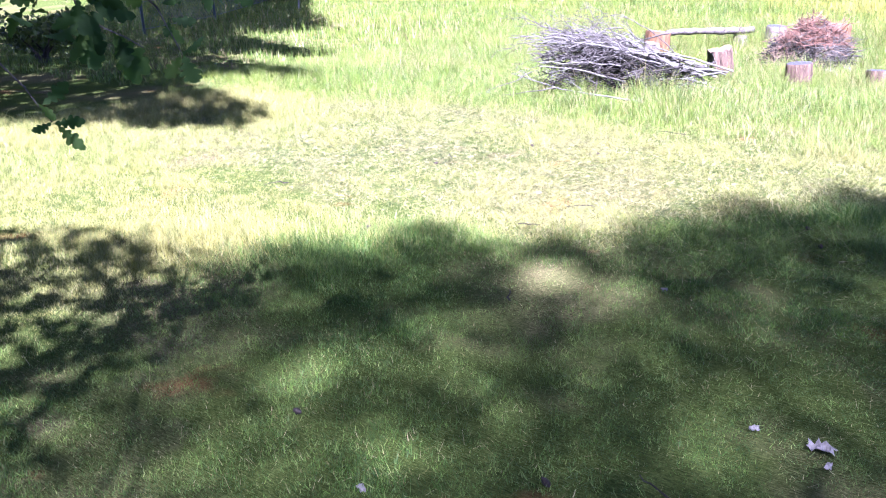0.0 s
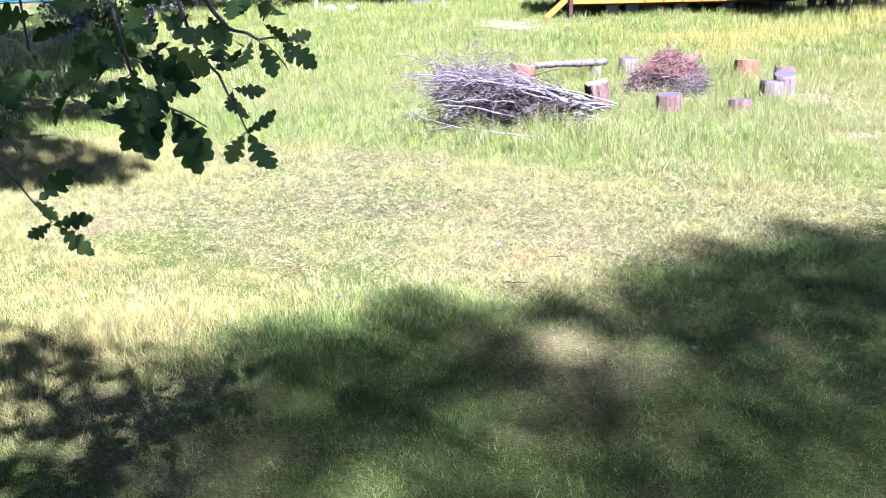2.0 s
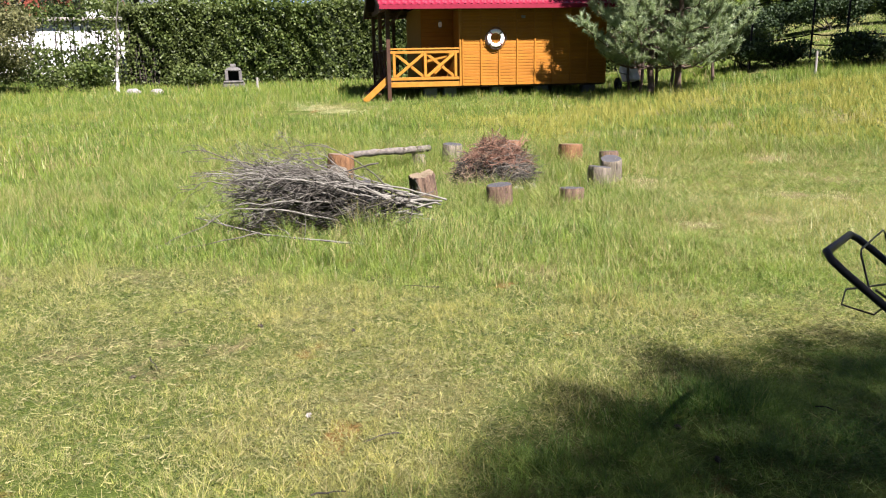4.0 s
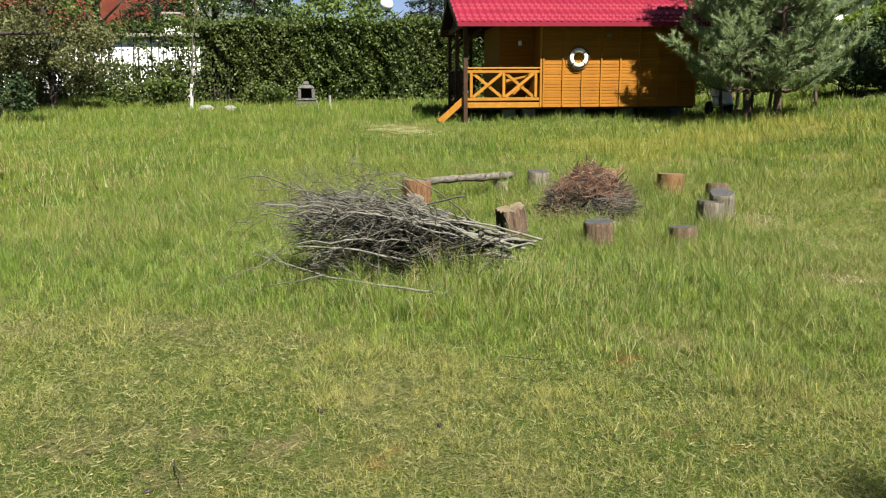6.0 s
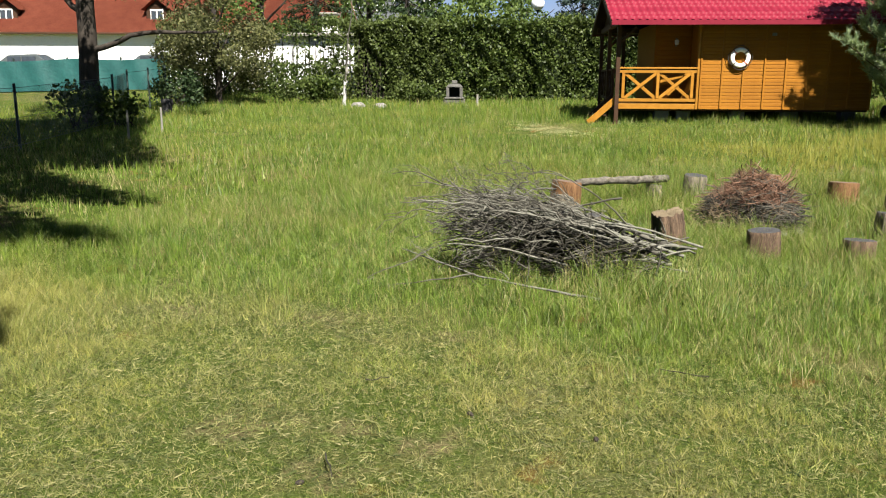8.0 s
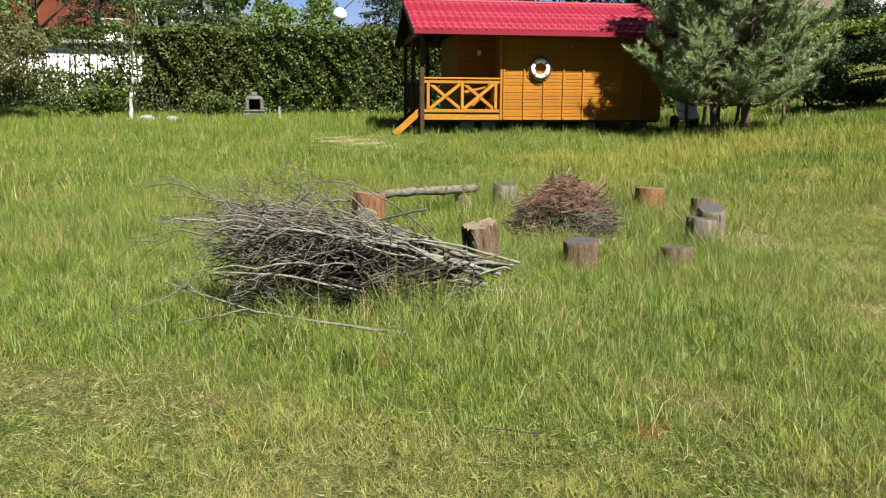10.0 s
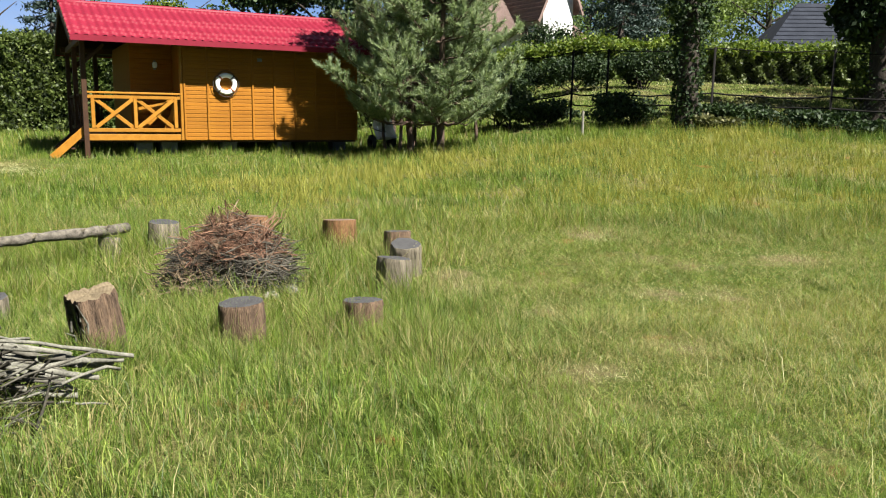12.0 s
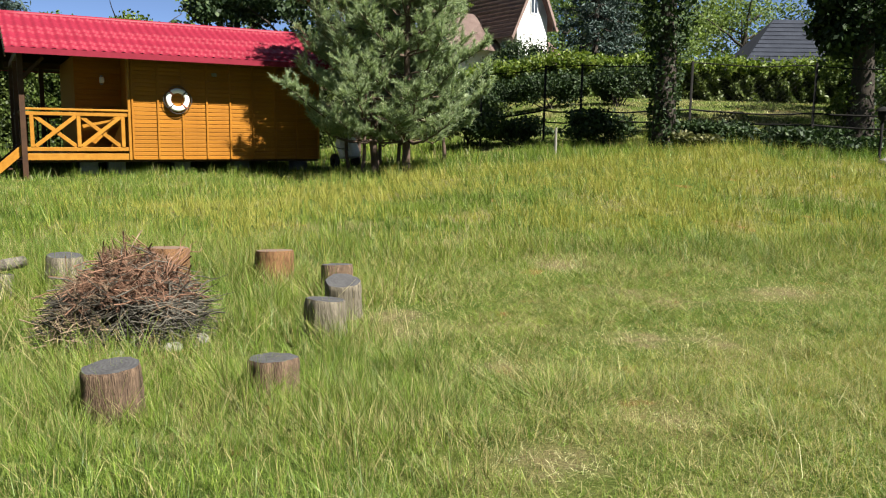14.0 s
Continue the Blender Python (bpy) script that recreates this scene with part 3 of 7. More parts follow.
grass("corner_meadow", 9, 70000, (-31.0, -17.8, 16.8, 26.2), 0.013, (BLADE, STRAW, GOLD), "green meadow grass in the west corner", 0.8, False, 0.5)
grass("far_meadow", 6, 95000, (-30.0, 2.4, 25.5, 36.0), 0.016, (BLADE, STRAW, GOLD), "far green meadow grass", 0.65, False, 0.4)


grass("neighbour_lawn", 10, 40000, (2.0, 24.0, 26.5, 37.0), 0.02, (THATCH, STRAW, PALE_STRAW), "short pale lawn in the neighbour's garden", 0.25, False, 0.6)


def litter(name, seed, count, region, label, size=1.0, mat=STRAW, within=None):
    """Dead stalks and clippings lying on the ground."""
    rng = np.random.default_rng(seed)
    x0, x1, y0, y1 = region
    x, y = rng.uniform(x0, x1, count), rng.uniform(y0, y1, count)
    ok = rng.uniform(size=count) < (1 - 0.7 * shade_mask(x, y)) * np.clip(1.15 - thin_out(x, y) + 0.3 * wavy(x, y, 0.9, 6.0), 0.08, 1)
    if within:
        near = np.max([np.exp(-((x - bx) ** 2 + (y - by) ** 2) / br**2) for bx, by, br in within], 0)
        ok &= near + 0.25 * wavy(x, y, 3.0, 1.0) > rng.uniform(0.12, 0.95, count)
    x, y = x[ok], y[ok]
    n = len(x)
    a, L = rng.uniform(0, 2 * np.pi, n), rng.uniform(0.02, 0.075, n) * size
    d = np.stack([np.cos(a) * L, np.sin(a) * L], -1)
    s = np.stack([-np.sin(a), np.cos(a)], -1) * rng.uniform(0.0005, 0.0013, n)[:, None] * size
    z0, z1 = ground_z(x, y) + rng.uniform(0.004, 0.03, n), rng.uniform(0.004, 0.045, n)
    b = np.stack([x, y], -1)
    P = np.zeros((n, 4, 3), np.float32)
    P[:, 0, :2], P[:, 1, :2], P[:, 2, :2], P[:, 3, :2] = b - s, b + s, b + d + s * 0.5, b + d - s * 0.5
    P[:, 0, 2] = P[:, 1, 2] = z0
    P[:, 2, 2] = P[:, 3, 2] = ground_z(x, y) + z1
    me = raw_mesh(name, P.reshape(-1, 3), np.arange(4 * n).reshape(-1, 4))
    return tagged(put(name, me, mat), label, "litter", kind="stuff")


def thatch(seed, count, region, label, size=1.0):
    """Short stalks and moss lying close over the soil."""
    rng = np.random.default_rng(seed)
    x0, x1, y0, y1 = region
    x, y = rng.uniform(x0, x1, count), rng.uniform(y0, y1, count)
    a, L = rng.uniform(0, 2 * np.pi, count), rng.uniform(0.012, 0.05, count) * size
    d = np.stack([np.cos(a), np.sin(a)], -1)
    s = np.stack([-np.sin(a), np.cos(a)], -1) * rng.uniform(0.0005, 0.0013, count)[:, None] * size
    rim = np.minimum(np.minimum(x - x0, x1 - x), np.minimum(y - y0, y1 - y))
    ok = rng.uniform(size=count) < (1 - 0.85 * shade_mask(x, y)) * smooth01(rim + 0.35 * wavy(x, y, 1.3, 2.0), 0.1, 0.9) * np.clip(0.75 + 0.5 * wavy(x, y, 2.2, 5.0), 0.1, 1)
    x, y, a, L, d, s = x[ok], y[ok], a[ok], L[ok], d[ok], s[ok]
    count = len(x)
    z = ground_z(x, y)
    b = np.stack([x, y], -1)
    P = np.zeros((count, 3, 3), np.float32)
    P[:, 0, :2], P[:, 1, :2], P[:, 2, :2] = b - s, b + s, b + d * L[:, None]
    P[:, 0, 2], P[:, 1, 2] = z + rng.uniform(0.001, 0.010, count), z + rng.uniform(0.001, 0.010, count)
    P[:, 2, 2] = z + rng.uniform(0.003, 0.028, count)
    me = raw_mesh("thatch", P.reshape(-1, 3), None, np.arange(3 * count).reshape(-1, 3))
    tagged(put("thatch", me, THATCH), label, "thatch", kind="stuff")


thatch(21, 260000, (-7.0, 1.0, 3.4, 7.4), "dead stalks and moss matted over the ground")
litter("dry_clippings", 12, 42000, (-11.5, -6.6, 19.5, 25.5), "pale straw left where the cabin path was cut", 2.4, PALE_STRAW, [(-10.2, 24.2, 0.5), (-9.8, 23.3, 0.6), (-9.1, 22.5, 0.6), (-8.3, 21.9, 0.6), (-7.6, 21.6, 0.5)])
grass("tall_grass", 22, 120000, (-1.4, 4.4, 7.0, 12.4), 0.0034, (BLADE, STRAW, GOLD), "low yellowing meadow grass on the trodden side", 0.8, False, 0.75, None, 0.055)
grass("seed_stalks", 16, 6000, (0.2, 4.0, 7.6, 11.6), 0.0015, (GOLD, PALE_STRAW, GOLD), "thin pale seed stalks standing over the meadow", 2.3, True, 0.5)
litter("dry_clippings", 18, 42000, (-1.8, 4.2, 8.8, 17.4), "pale matted straw on the trodden meadow", 0.85, PALE_STRAW, BARE[9:17] + BARE[:2])
litter("dry_clippings", 11, 55000, (-7.5, 3.0, 0.8, 8.6), "pale dry stalks and clippings on the ground", 0.6)


# ---- cabin ----
CABIN = pose(-5.72, 25.38, 0, 0, 0, 22.0)


def wavy_roof(u0, u1, v0, z0, v1, z1):
    """A sheet of pressed steel roof tiles from the eave (v0, z0) to the ridge (v1, z1)."""
    length = math.hypot(v1 - v0, z1 - z0)
    us = np.arange(u0, u1 + 0.001, 0.03)
    ss = np.unique(np.r_[np.arange(0, length, 0.35), np.arange(0.33, length, 0.35), np.arange(0.17, length, 0.35), length])
    U, S = np.meshgrid(us, ss)
    step = 0.048 * (1 - (S % 0.35) / 0.35)
    bump = 0.036 * (0.5 + 0.5 * np.cos(U * 2 * np.pi / 0.19)) + step
    dv, dz = (v1 - v0) / length, (z1 - z0) / length
    nv, nz = -dz * np.sign(dv), abs(dv)
    P = np.stack([U, v0 + S * dv + bump * nv, z0 + S * dz + bump * nz], -1).reshape(-1, 3)
    k = (np.arange(len(ss) - 1)[:, None] * len(us) + np.arange(len(us) - 1)[None]).ravel()
    f = np.stack([k, k + 1, k + 1 + len(us), k + len(us)], -1)
    me = raw_mesh("roof_sheet", P, f)
    return me


def build_cabin():
    c = thing("garden_cabin", CABIN, "amber-stained wooden cabin with red steel tile roof on blocks", "cabin")
    u0, u1, depth, z0, z1 = 0.0, 4.45, 4.4, 0.75, 2.98
    # horizontal siding boards, one by one
    rows = int((z1 - z0) / 0.09)
    board = bmesh.new()
    box(0, u1 - u0, -0.022, 0.0, 0.003, 0.085, 0.007, board)
    board_me = bpy.data.meshes.new("siding_board")
    board.to_mesh(board_me)
    board.free()
    board_me.materials.append(AMBER)
    wall = part("front_wall", box(u0, u1, 0.001, 0.12, z0, z1 + 0.1), AMBER, c)
    for r in range(rows):
        b = new("siding_board", board_me)
        b.parent, b.location = wall, (u0, 0, z0 + 0.09 * r)
    for n in range(9):
        part("batten", box(u0 + 0.02 + 0.545 * n, u0 + 0.062 + 0.545 * n, -0.055, -0.0225, z0 + 0.02, z1, 0.004), AMBER, wall)
    part("corner_board", box(u0 - 0.06, u0 - 0.001, -0.05, 0.12, z0, z1, 0.006), AMBER_RAIL, wall)
    part("end_wall", box(u1 - 0.12, u1 - 0.001, 0.121, depth, z0, z1 + 0.1), AMBER, c)
    part("back_wall", box(u0 - 1.0, u1, depth + 0.001, depth + 0.12, z0, z1 + 0.1), AMBER, c)
    # the wall behind the porch, set back
    inner = part("porch_wall", box(u0 - 1.0, u0 - 0.001, 1.2, 1.3, z0 + 0.1, z1 + 0.1), AMBER, c, "brown-shaded siding wall behind the porch")
    for r in range(17):
        part("siding_board", box(u0 - 1.0, u0 - 0.002, 1.178, 1.199, z0 + 0.104 + 0.124 * r, z0 + 0.212 + 0.124 * r, 0.005), AMBER, inner)
    part("porch_side_wall", box(u0 - 1.0, u0 - 0.9, 1.301, depth, z0 + 0.1, z1 + 0.1), AMBER, c)
    part("inner_side_wall", box(u0 + 0.0, u0 + 0.1, 0.121, 1.3, z0 + 0.1, z1 + 0.1), AMBER, c)
    lamp = part("wall_lamp", box(-0.47, -0.37, 1.06, 1.17, 2.48, 2.62, 0.02), WHITE, c, "small white wall lamp")
    part("lamp_base", box(-0.45, -0.39, 1.165, 1.178, 2.44, 2.66, 0.004), GREY_POST, lamp)
    part("wall_socket", box(1.80, 1.92, -0.06, -0.024, 2.66, 2.74, 0.01), GREY_POST, c)
    # deck
    deck = part("deck_frame", box(-2.12, u0 - 0.001, 0.02, depth, 0.76, 0.86), BROWN_WOOD, c)
    for n in range(34):
        part("deck_board", box(-2.14, u0 - 0.002, 0.03 + 0.128 * n, 0.15 + 0.128 * n, 0.861, 0.885, 0.004), AMBER_RAIL, deck)
    part("fascia", box(-2.16, u0 - 0.065, -0.03, 0.018, 0.75, 0.89, 0.006), AMBER_RAIL, deck)
    # railing in front: double handrail, foot rail, two crossed bays
    front = part("front_railing", beam((-2.14, 0.0, 1.83), (-0.06, 0.0, 1.83), 0.10, 0.045), AMBER_RAIL, c)
    part("rail", beam((-2.14, 0.0, 1.735), (-0.06, 0.0, 1.735), 0.05, 0.075), AMBER_RAIL, front)
    part("foot_rail", beam((-2.14, 0.0, 0.985), (-0.06, 0.0, 0.985), 0.05, 0.085), AMBER_RAIL, front)
    for u in (-1.98, -1.07, -0.17):
        part("baluster", beam((u, 0, 1.03), (u, 0, 1.70), 0.08, 0.07), AMBER_RAIL, front)
    for a, b in ((-1.93, -1.12), (-1.02, -0.22)):
        part("cross_brace", beam((a, -0.012, 1.04), (b, -0.012, 1.69), 0.03, 0.085), AMBER_RAIL, front)
        part("cross_brace", beam((a, 0.022, 1.69), (b, 0.022, 1.04), 0.03, 0.085), AMBER_RAIL, front)
    # side railing: dark brown in place of amber puts its shade into the colour
    side = part("side_railing", beam((-2.1, 1.3, 1.80), (-2.1, depth, 1.80), 0.09, 0.05), BROWN_WOOD, c, "side railing coloured brown for the porch shade")
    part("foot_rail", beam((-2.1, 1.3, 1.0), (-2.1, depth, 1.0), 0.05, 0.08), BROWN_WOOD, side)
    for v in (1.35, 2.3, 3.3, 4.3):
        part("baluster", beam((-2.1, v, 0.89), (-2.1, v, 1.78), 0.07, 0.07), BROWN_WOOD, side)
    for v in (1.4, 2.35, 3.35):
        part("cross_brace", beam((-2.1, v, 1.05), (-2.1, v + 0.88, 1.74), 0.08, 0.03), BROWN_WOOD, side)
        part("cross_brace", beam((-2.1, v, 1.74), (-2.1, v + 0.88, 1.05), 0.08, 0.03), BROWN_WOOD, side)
    back_rail = part("back_railing", beam((-2.1, depth, 1.75), (-1.05, depth, 1.75), 0.05, 0.08), BROWN_WOOD, c)
    for u in (-1.85, -1.6, -1.35):
        part("baluster", beam((u, depth, 0.89), (u, depth, 1.71), 0.05, 0.05), BROWN_WOOD, back_rail)
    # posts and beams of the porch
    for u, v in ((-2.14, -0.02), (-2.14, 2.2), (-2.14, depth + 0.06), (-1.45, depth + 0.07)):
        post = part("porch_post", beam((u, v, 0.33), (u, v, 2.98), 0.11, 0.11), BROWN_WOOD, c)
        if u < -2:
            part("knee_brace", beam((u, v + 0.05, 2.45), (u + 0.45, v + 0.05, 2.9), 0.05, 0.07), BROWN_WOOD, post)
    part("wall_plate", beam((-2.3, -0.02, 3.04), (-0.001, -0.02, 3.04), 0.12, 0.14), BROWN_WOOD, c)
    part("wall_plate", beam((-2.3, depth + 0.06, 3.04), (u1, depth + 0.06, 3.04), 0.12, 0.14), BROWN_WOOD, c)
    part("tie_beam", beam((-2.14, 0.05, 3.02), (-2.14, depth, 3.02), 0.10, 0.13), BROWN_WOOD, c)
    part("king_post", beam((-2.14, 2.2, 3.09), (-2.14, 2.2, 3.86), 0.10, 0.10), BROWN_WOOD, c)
    # roof: two sheets over boards, ridge cap, barge boards, gutter
    ul, ur, ve, ze, vr, zr = -2.42, 4.75, -0.62, 2.97, 2.2, 4.0
    put("roof_sheet", wavy_roof(ul, ur, ve, ze, vr, zr), RED_ROOF, c)
    put("roof_sheet", wavy_roof(ul, ur, 2 * vr - ve, ze, vr, zr), RED_ROOF, c)
    for s in (1, -1):
        a, b = (vr - s * (vr - ve), ze - 0.035), (vr, zr - 0.035)
        bm = bmesh.new()
        q = [bm.verts.new(p) for p in ((ul + 0.04, a[0], a[1]), (ur - 0.04, a[0], a[1]), (ur - 0.04, b[0], b[1]), (ul + 0.04, b[0], b[1]))]
        face = bm.faces.new(q if s > 0 else q[::-1])
        bmesh.ops.solidify(bm, geom=[face], thickness=0.03)
        part("roof_boarding", bm, BROWN_WOOD, c)
        for u in (ul, ur):
            part("barge_board", beam((u, a[0], a[1] - 0.03), (u, b[0], b[1] - 0.03), 0.03, 0.17), BROWN_WOOD, c)
        part("eave_flashing", box(ul, ur, min(a[0], a[0] - s * 0.02), max(a[0], a[0] - s * 0.02), ze - 0.06, ze + 0.06), RED_ROOF, c)
    cap = [(u, vr, zr + 0.02) for u in np.linspace(ul - 0.02, ur + 0.02, 12)]
    tubes("ridge_cap", [(cap, [0.075] * len(cap))], RED_ROOF, c, 8)
    gable = bmesh.new()
    q = [gable.verts.new(p) for p in ((ul + 0.3, -0.02, 3.1), (ul + 0.3, depth, 3.1), (ul + 0.3, vr, 3.88))]
    bmesh.ops.solidify(gable, geom=[gable.faces.new(q)], thickness=0.025)
    part("gable_panel", gable, BROWN_WOOD, c)
    # under the floor
    for u in (-1.04, -0.46):
        part("concrete_block", box(u, u + 0.37, 0.34, 0.72, 0.30, 0.699, 0.012), CONCRETE, c)
    for u in (1.0, 2.4, 3.9):
        part("concrete_block", box(u, u + 0.37, 0.4, 0.76, 0.30, 0.699, 0.012), CONCRETE, c)
        part("concrete_block", box(u, u + 0.37, 3.5, 3.9, 0.30, 0.699, 0.012), CONCRETE, c)
    part("floor_frame", box(-2.1, u1, 0.13, depth, 0.70, 0.748), BROWN_WOOD, c)
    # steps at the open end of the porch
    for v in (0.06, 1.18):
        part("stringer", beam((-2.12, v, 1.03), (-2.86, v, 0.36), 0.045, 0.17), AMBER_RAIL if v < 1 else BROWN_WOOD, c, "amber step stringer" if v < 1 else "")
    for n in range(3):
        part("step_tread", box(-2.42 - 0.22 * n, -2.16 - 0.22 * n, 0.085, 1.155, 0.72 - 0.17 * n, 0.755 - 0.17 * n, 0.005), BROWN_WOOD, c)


build_cabin()


def lean_boards():
    for n, (a, b) in enumerate((((-0.95, 0.35, 1.45), (-0.12, 0.2, 1.62)), ((-0.9, 0.3, 1.0), (-0.2, 0.18, 1.72)), ((-0.35, 0.3, 0.95), (-0.14, 0.14, 1.55)), ((-0.75, 0.4, 1.2), (-0.1, 0.25, 1.78)))):
        t = thing("loose_board", CABIN, "yellow sawn board leaning inside the porch", "board", "boards in the porch")
        part("plank", beam(a, b, 0.03, 0.13, 0.004), AMBER_RAIL, t)


lean_boards()


def build_buoy():
    t = thing("life_ring", CABIN @ pose(1.01, -0.105, 2.10, 90, 0, 0), "white life ring with dark rope hung on the cabin wall", "life ring")
    bm = bmesh.new()
    R, r, N, M = 0.205, 0.056, 40, 12
    vs = [[bm.verts.new(((R + r * math.cos(b)) * math.cos(a), (R + r * math.cos(b)) * math.sin(a), 0.75 * r * math.sin(b))) for b in [2 * math.pi * j / M for j in range(M)]] for a in [2 * math.pi * i / N for i in range(N)]]
    for i in range(N):
        for j in range(M):
            bm.faces.new((vs[i][j], vs[(i + 1) % N][j], vs[(i + 1) % N][(j + 1) % M], vs[i][(j + 1) % M]))
    ring = part("ring", bm, WHITE, t, smooth=True)
    for k in range(4):
        mid = math.pi / 4 + k * math.pi / 2
        loop = [((R + (r + 0.004) * math.cos(b)) * math.cos(mid), (R + (r + 0.004) * math.cos(b)) * math.sin(mid), (0.75 * r + 0.004) * math.sin(b)) for b in np.linspace(0, 2 * math.pi, 13)]
        tubes("strap", [(loop, [0.014] * 13)], RED_CLOTH if k % 2 else ROPE, ring, 6)
        arc = [((R + r + 0.02 + 0.03 * math.sin(f * math.pi)) * math.cos(mid + f * math.pi / 2), (R + r + 0.02 + 0.03 * math.sin(f * math.pi)) * math.sin(mid + f * math.pi / 2), 0.0) for f in np.linspace(0, 1, 9)]
        tubes("grab_rope", [(arc, [0.009] * 9)], ROPE, ring, 6)
    part("hook", box(-0.02, 0.02, 0.22, 0.26, -0.08, 0.0, 0.004), RUSTY, t)


build_buoy()


# ---- stumps ----
def stump(x, y, r, top, side_mat, cut_mat, label, lean=(0, 0), seed=0, rough=0.06, split=False):
    rng = np.random.default_rng(seed)
    base = gz(x, y) - 0.03
    h = top - base
    t = thing("log_stump", pose(x, y, base, lean[0], lean[1], 0 if split else rng.uniform(0, 360)), label, "stump", "stumps round the fireplace")
    N, L = 44, 13

    def carve(a, f):
        """The hollow in the side of the split stump."""
        return 1 - 0.42 * np.exp(-(((a - 4.05) / 0.42) ** 4)) * smooth01(f, 0.08, 0.3) * (1 - 0.6 * smooth01(f, 0.8, 1.0)) if split else 1.0

    ang = np.linspace(0, 2 * np.pi, N, endpoint=False)
    flute = 1 + rough * (0.6 * np.sin(ang * 3 + seed) + 0.4 * np.sin(ang * 7 + 2 * seed) + 0.3 * rng.normal(size=N) - 0.5 * (rng.uniform(size=N) < 0.16))
    rows = []
    for k in range(L):
        f = k / (L - 1)
        rr = r * flute * (1 + 0.10 * (1 - f) ** 2) * (1 - 0.05 * (k == L - 1)) * (1 + 0.012 * rng.normal(size=N)) * carve(ang, f)
        rows.append(np.stack([rr * np.cos(ang), rr * np.sin(ang), np.full(N, f * h) + (0.012 * np.sin(ang + seed) if k == L - 1 else 0)], -1))
    if split:
        rows[-1][:, 2] += 0.007 * np.sin(ang * 2 + 1) + 0.008 * rng.normal(size=N)
    v = np.concatenate(rows)
    k = np.arange(L - 1)[:, None] * N + np.arange(N)[None]
    k2 = np.arange(L - 1)[:, None] * N + (np.arange(N)[None] + 1) % N
    f = np.stack([k, k2, k2 + N, k + N], -1).reshape(-1, 4)
    put("bark", raw_mesh("bark", v, f, smooth=True), side_mat, t)
    rim = rows[-1]
    rings = [rim, rim * [0.72, 0.72, 1] + [0, 0, 0.004], rim * [0.35, 0.35, 1] + [0, 0, -0.003]]
    v = np.concatenate(rings + [np.array([[0, 0, h]])])
    q = []
    for a in range(2):
        q += [(a * N + j, a * N + (j + 1) % N, (a + 1) * N + (j + 1) % N, (a + 1) * N + j) for j in range(N)]
    tr = [(2 * N + j, 2 * N + (j + 1) % N, 3 * N) for j in range(N)]
    put("cut_face", raw_mesh("cut_face", v, q, tr), cut_mat, t)
    if split:
        # a dark-lined hollow in the side, with pale torn splinters round it
        hollow = []
        for k in range(9):
            f = 0.12 + 0.84 * k / 8
            for j in range(7):
                a = 4.05 + 0.46 * (j - 3) / 3
                rr = (np.interp(a, ang, r * flute) * (1 + 0.10 * (1 - f) ** 2) * carve(a, f) + 0.012) * (1 + 0.02 * rng.normal())
                hollow.append((rr * np.cos(a), rr * np.sin(a), h * f))
        quads = [(k * 7 + j, k * 7 + j + 1, k * 7 + j + 8, k * 7 + j + 7) for k in range(8) for j in range(6)]
        put("hollow", raw_mesh("hollow", hollow, quads), DARKTWIG, t, "dark-lined hollow")
        for j in range(9):
            a = 4.3 + rng.uniform(-0.35, 0.5)
            z = rng.uniform(0.15, 0.75) * h
            p = np.array([1.02 * r * np.cos(a), 1.02 * r * np.sin(a), z])
            tubes("splinter", [([p, p + [0.01, 0, 0.06], p + [rng.normal() * 0.02, rng.normal() * 0.02, rng.uniform(0.08, 0.16)]], [0.009, 0.007, 0.002])], BRANCH, t, 5)
    return t


stump(-3.24, 10.22, 0.145, 0.30, STUMP_BARK, CUT_PALE, "split brown log stump leaning in tall grass", (5, -6), 1, 0.12, True)
stump(-2.46, 10.66, 0.150, 0.12, STUMP_BARK, CUT_GREY, "short log stump with grey weathered top", (-2, 2), 2)
stump(-1.68, 11.06, 0.145, 0.035, STUMP_BARK, CUT_GREY, "low log stump with dark grey top", (2, 2), 3)
stump(-1.37, 12.33, 0.150, 0.12, STUMP_GREY, CUT_GREY, "grey barkless log stump", (-2, 0), 4, 0.08)
stump(-1.24, 12.92, 0.145, 0.17, STUMP_GREY, CUT_GREY, "grey log stump leaning on its neighbour", (3, 9), 5, 0.08)
stump(-1.29, 13.55, 0.140, 0.19, STUMP_BARK, CUT_GREY, "dark grey upright log stump", (0, -2), 6)
stump(-1.88, 14.42, 0.190, 0.20, STUMP_BROWN, CUT_BROWN, "round orange-brown log stump", (0, 0), 7, 0.03)
stump(-3.69, 13.86, 0.152, 0.25, STUMP_GREY, CUT_GREY, "pale grey log stump in the grass", (3, 0), 8, 0.05)
stump(-2.80, 13.95, 0.190, 0.30, STUMP_BROWN, CUT_BROWN, "brown log stump behind the twig heap", (0, 0), 9, 0.04)
stump(-4.94, 12.22, 0.180, 0.27, STUMP_BROWN, CUT_BROWN, "brown log stump carrying a bench log", (-2, 1), 10)
stump(-4.22, 13.86, 0.110, 0.09, STUMP_GREY, CUT_GREY, "small grey stump under the bench log", (0, 0), 11)
stump(-4.79, 11.68, 0.105, 0.165, STUMP_GREY, STUMP_GREY, "slim pale grey stump in front of the bench", (4, -5), 12, 0.10)
stump(-4.38, 11.46, 0.115, 0.0, STUMP_GREY, CUT_GREY, "low grey stump behind the brush pile", (3, 6), 13, 0.08)
stump(-4.68, 11.36, 0.120, -0.02, STUMP_BARK, CUT_BROWN, "low dark brown stump behind the brush pile", (-3, 2), 14, 0.10)
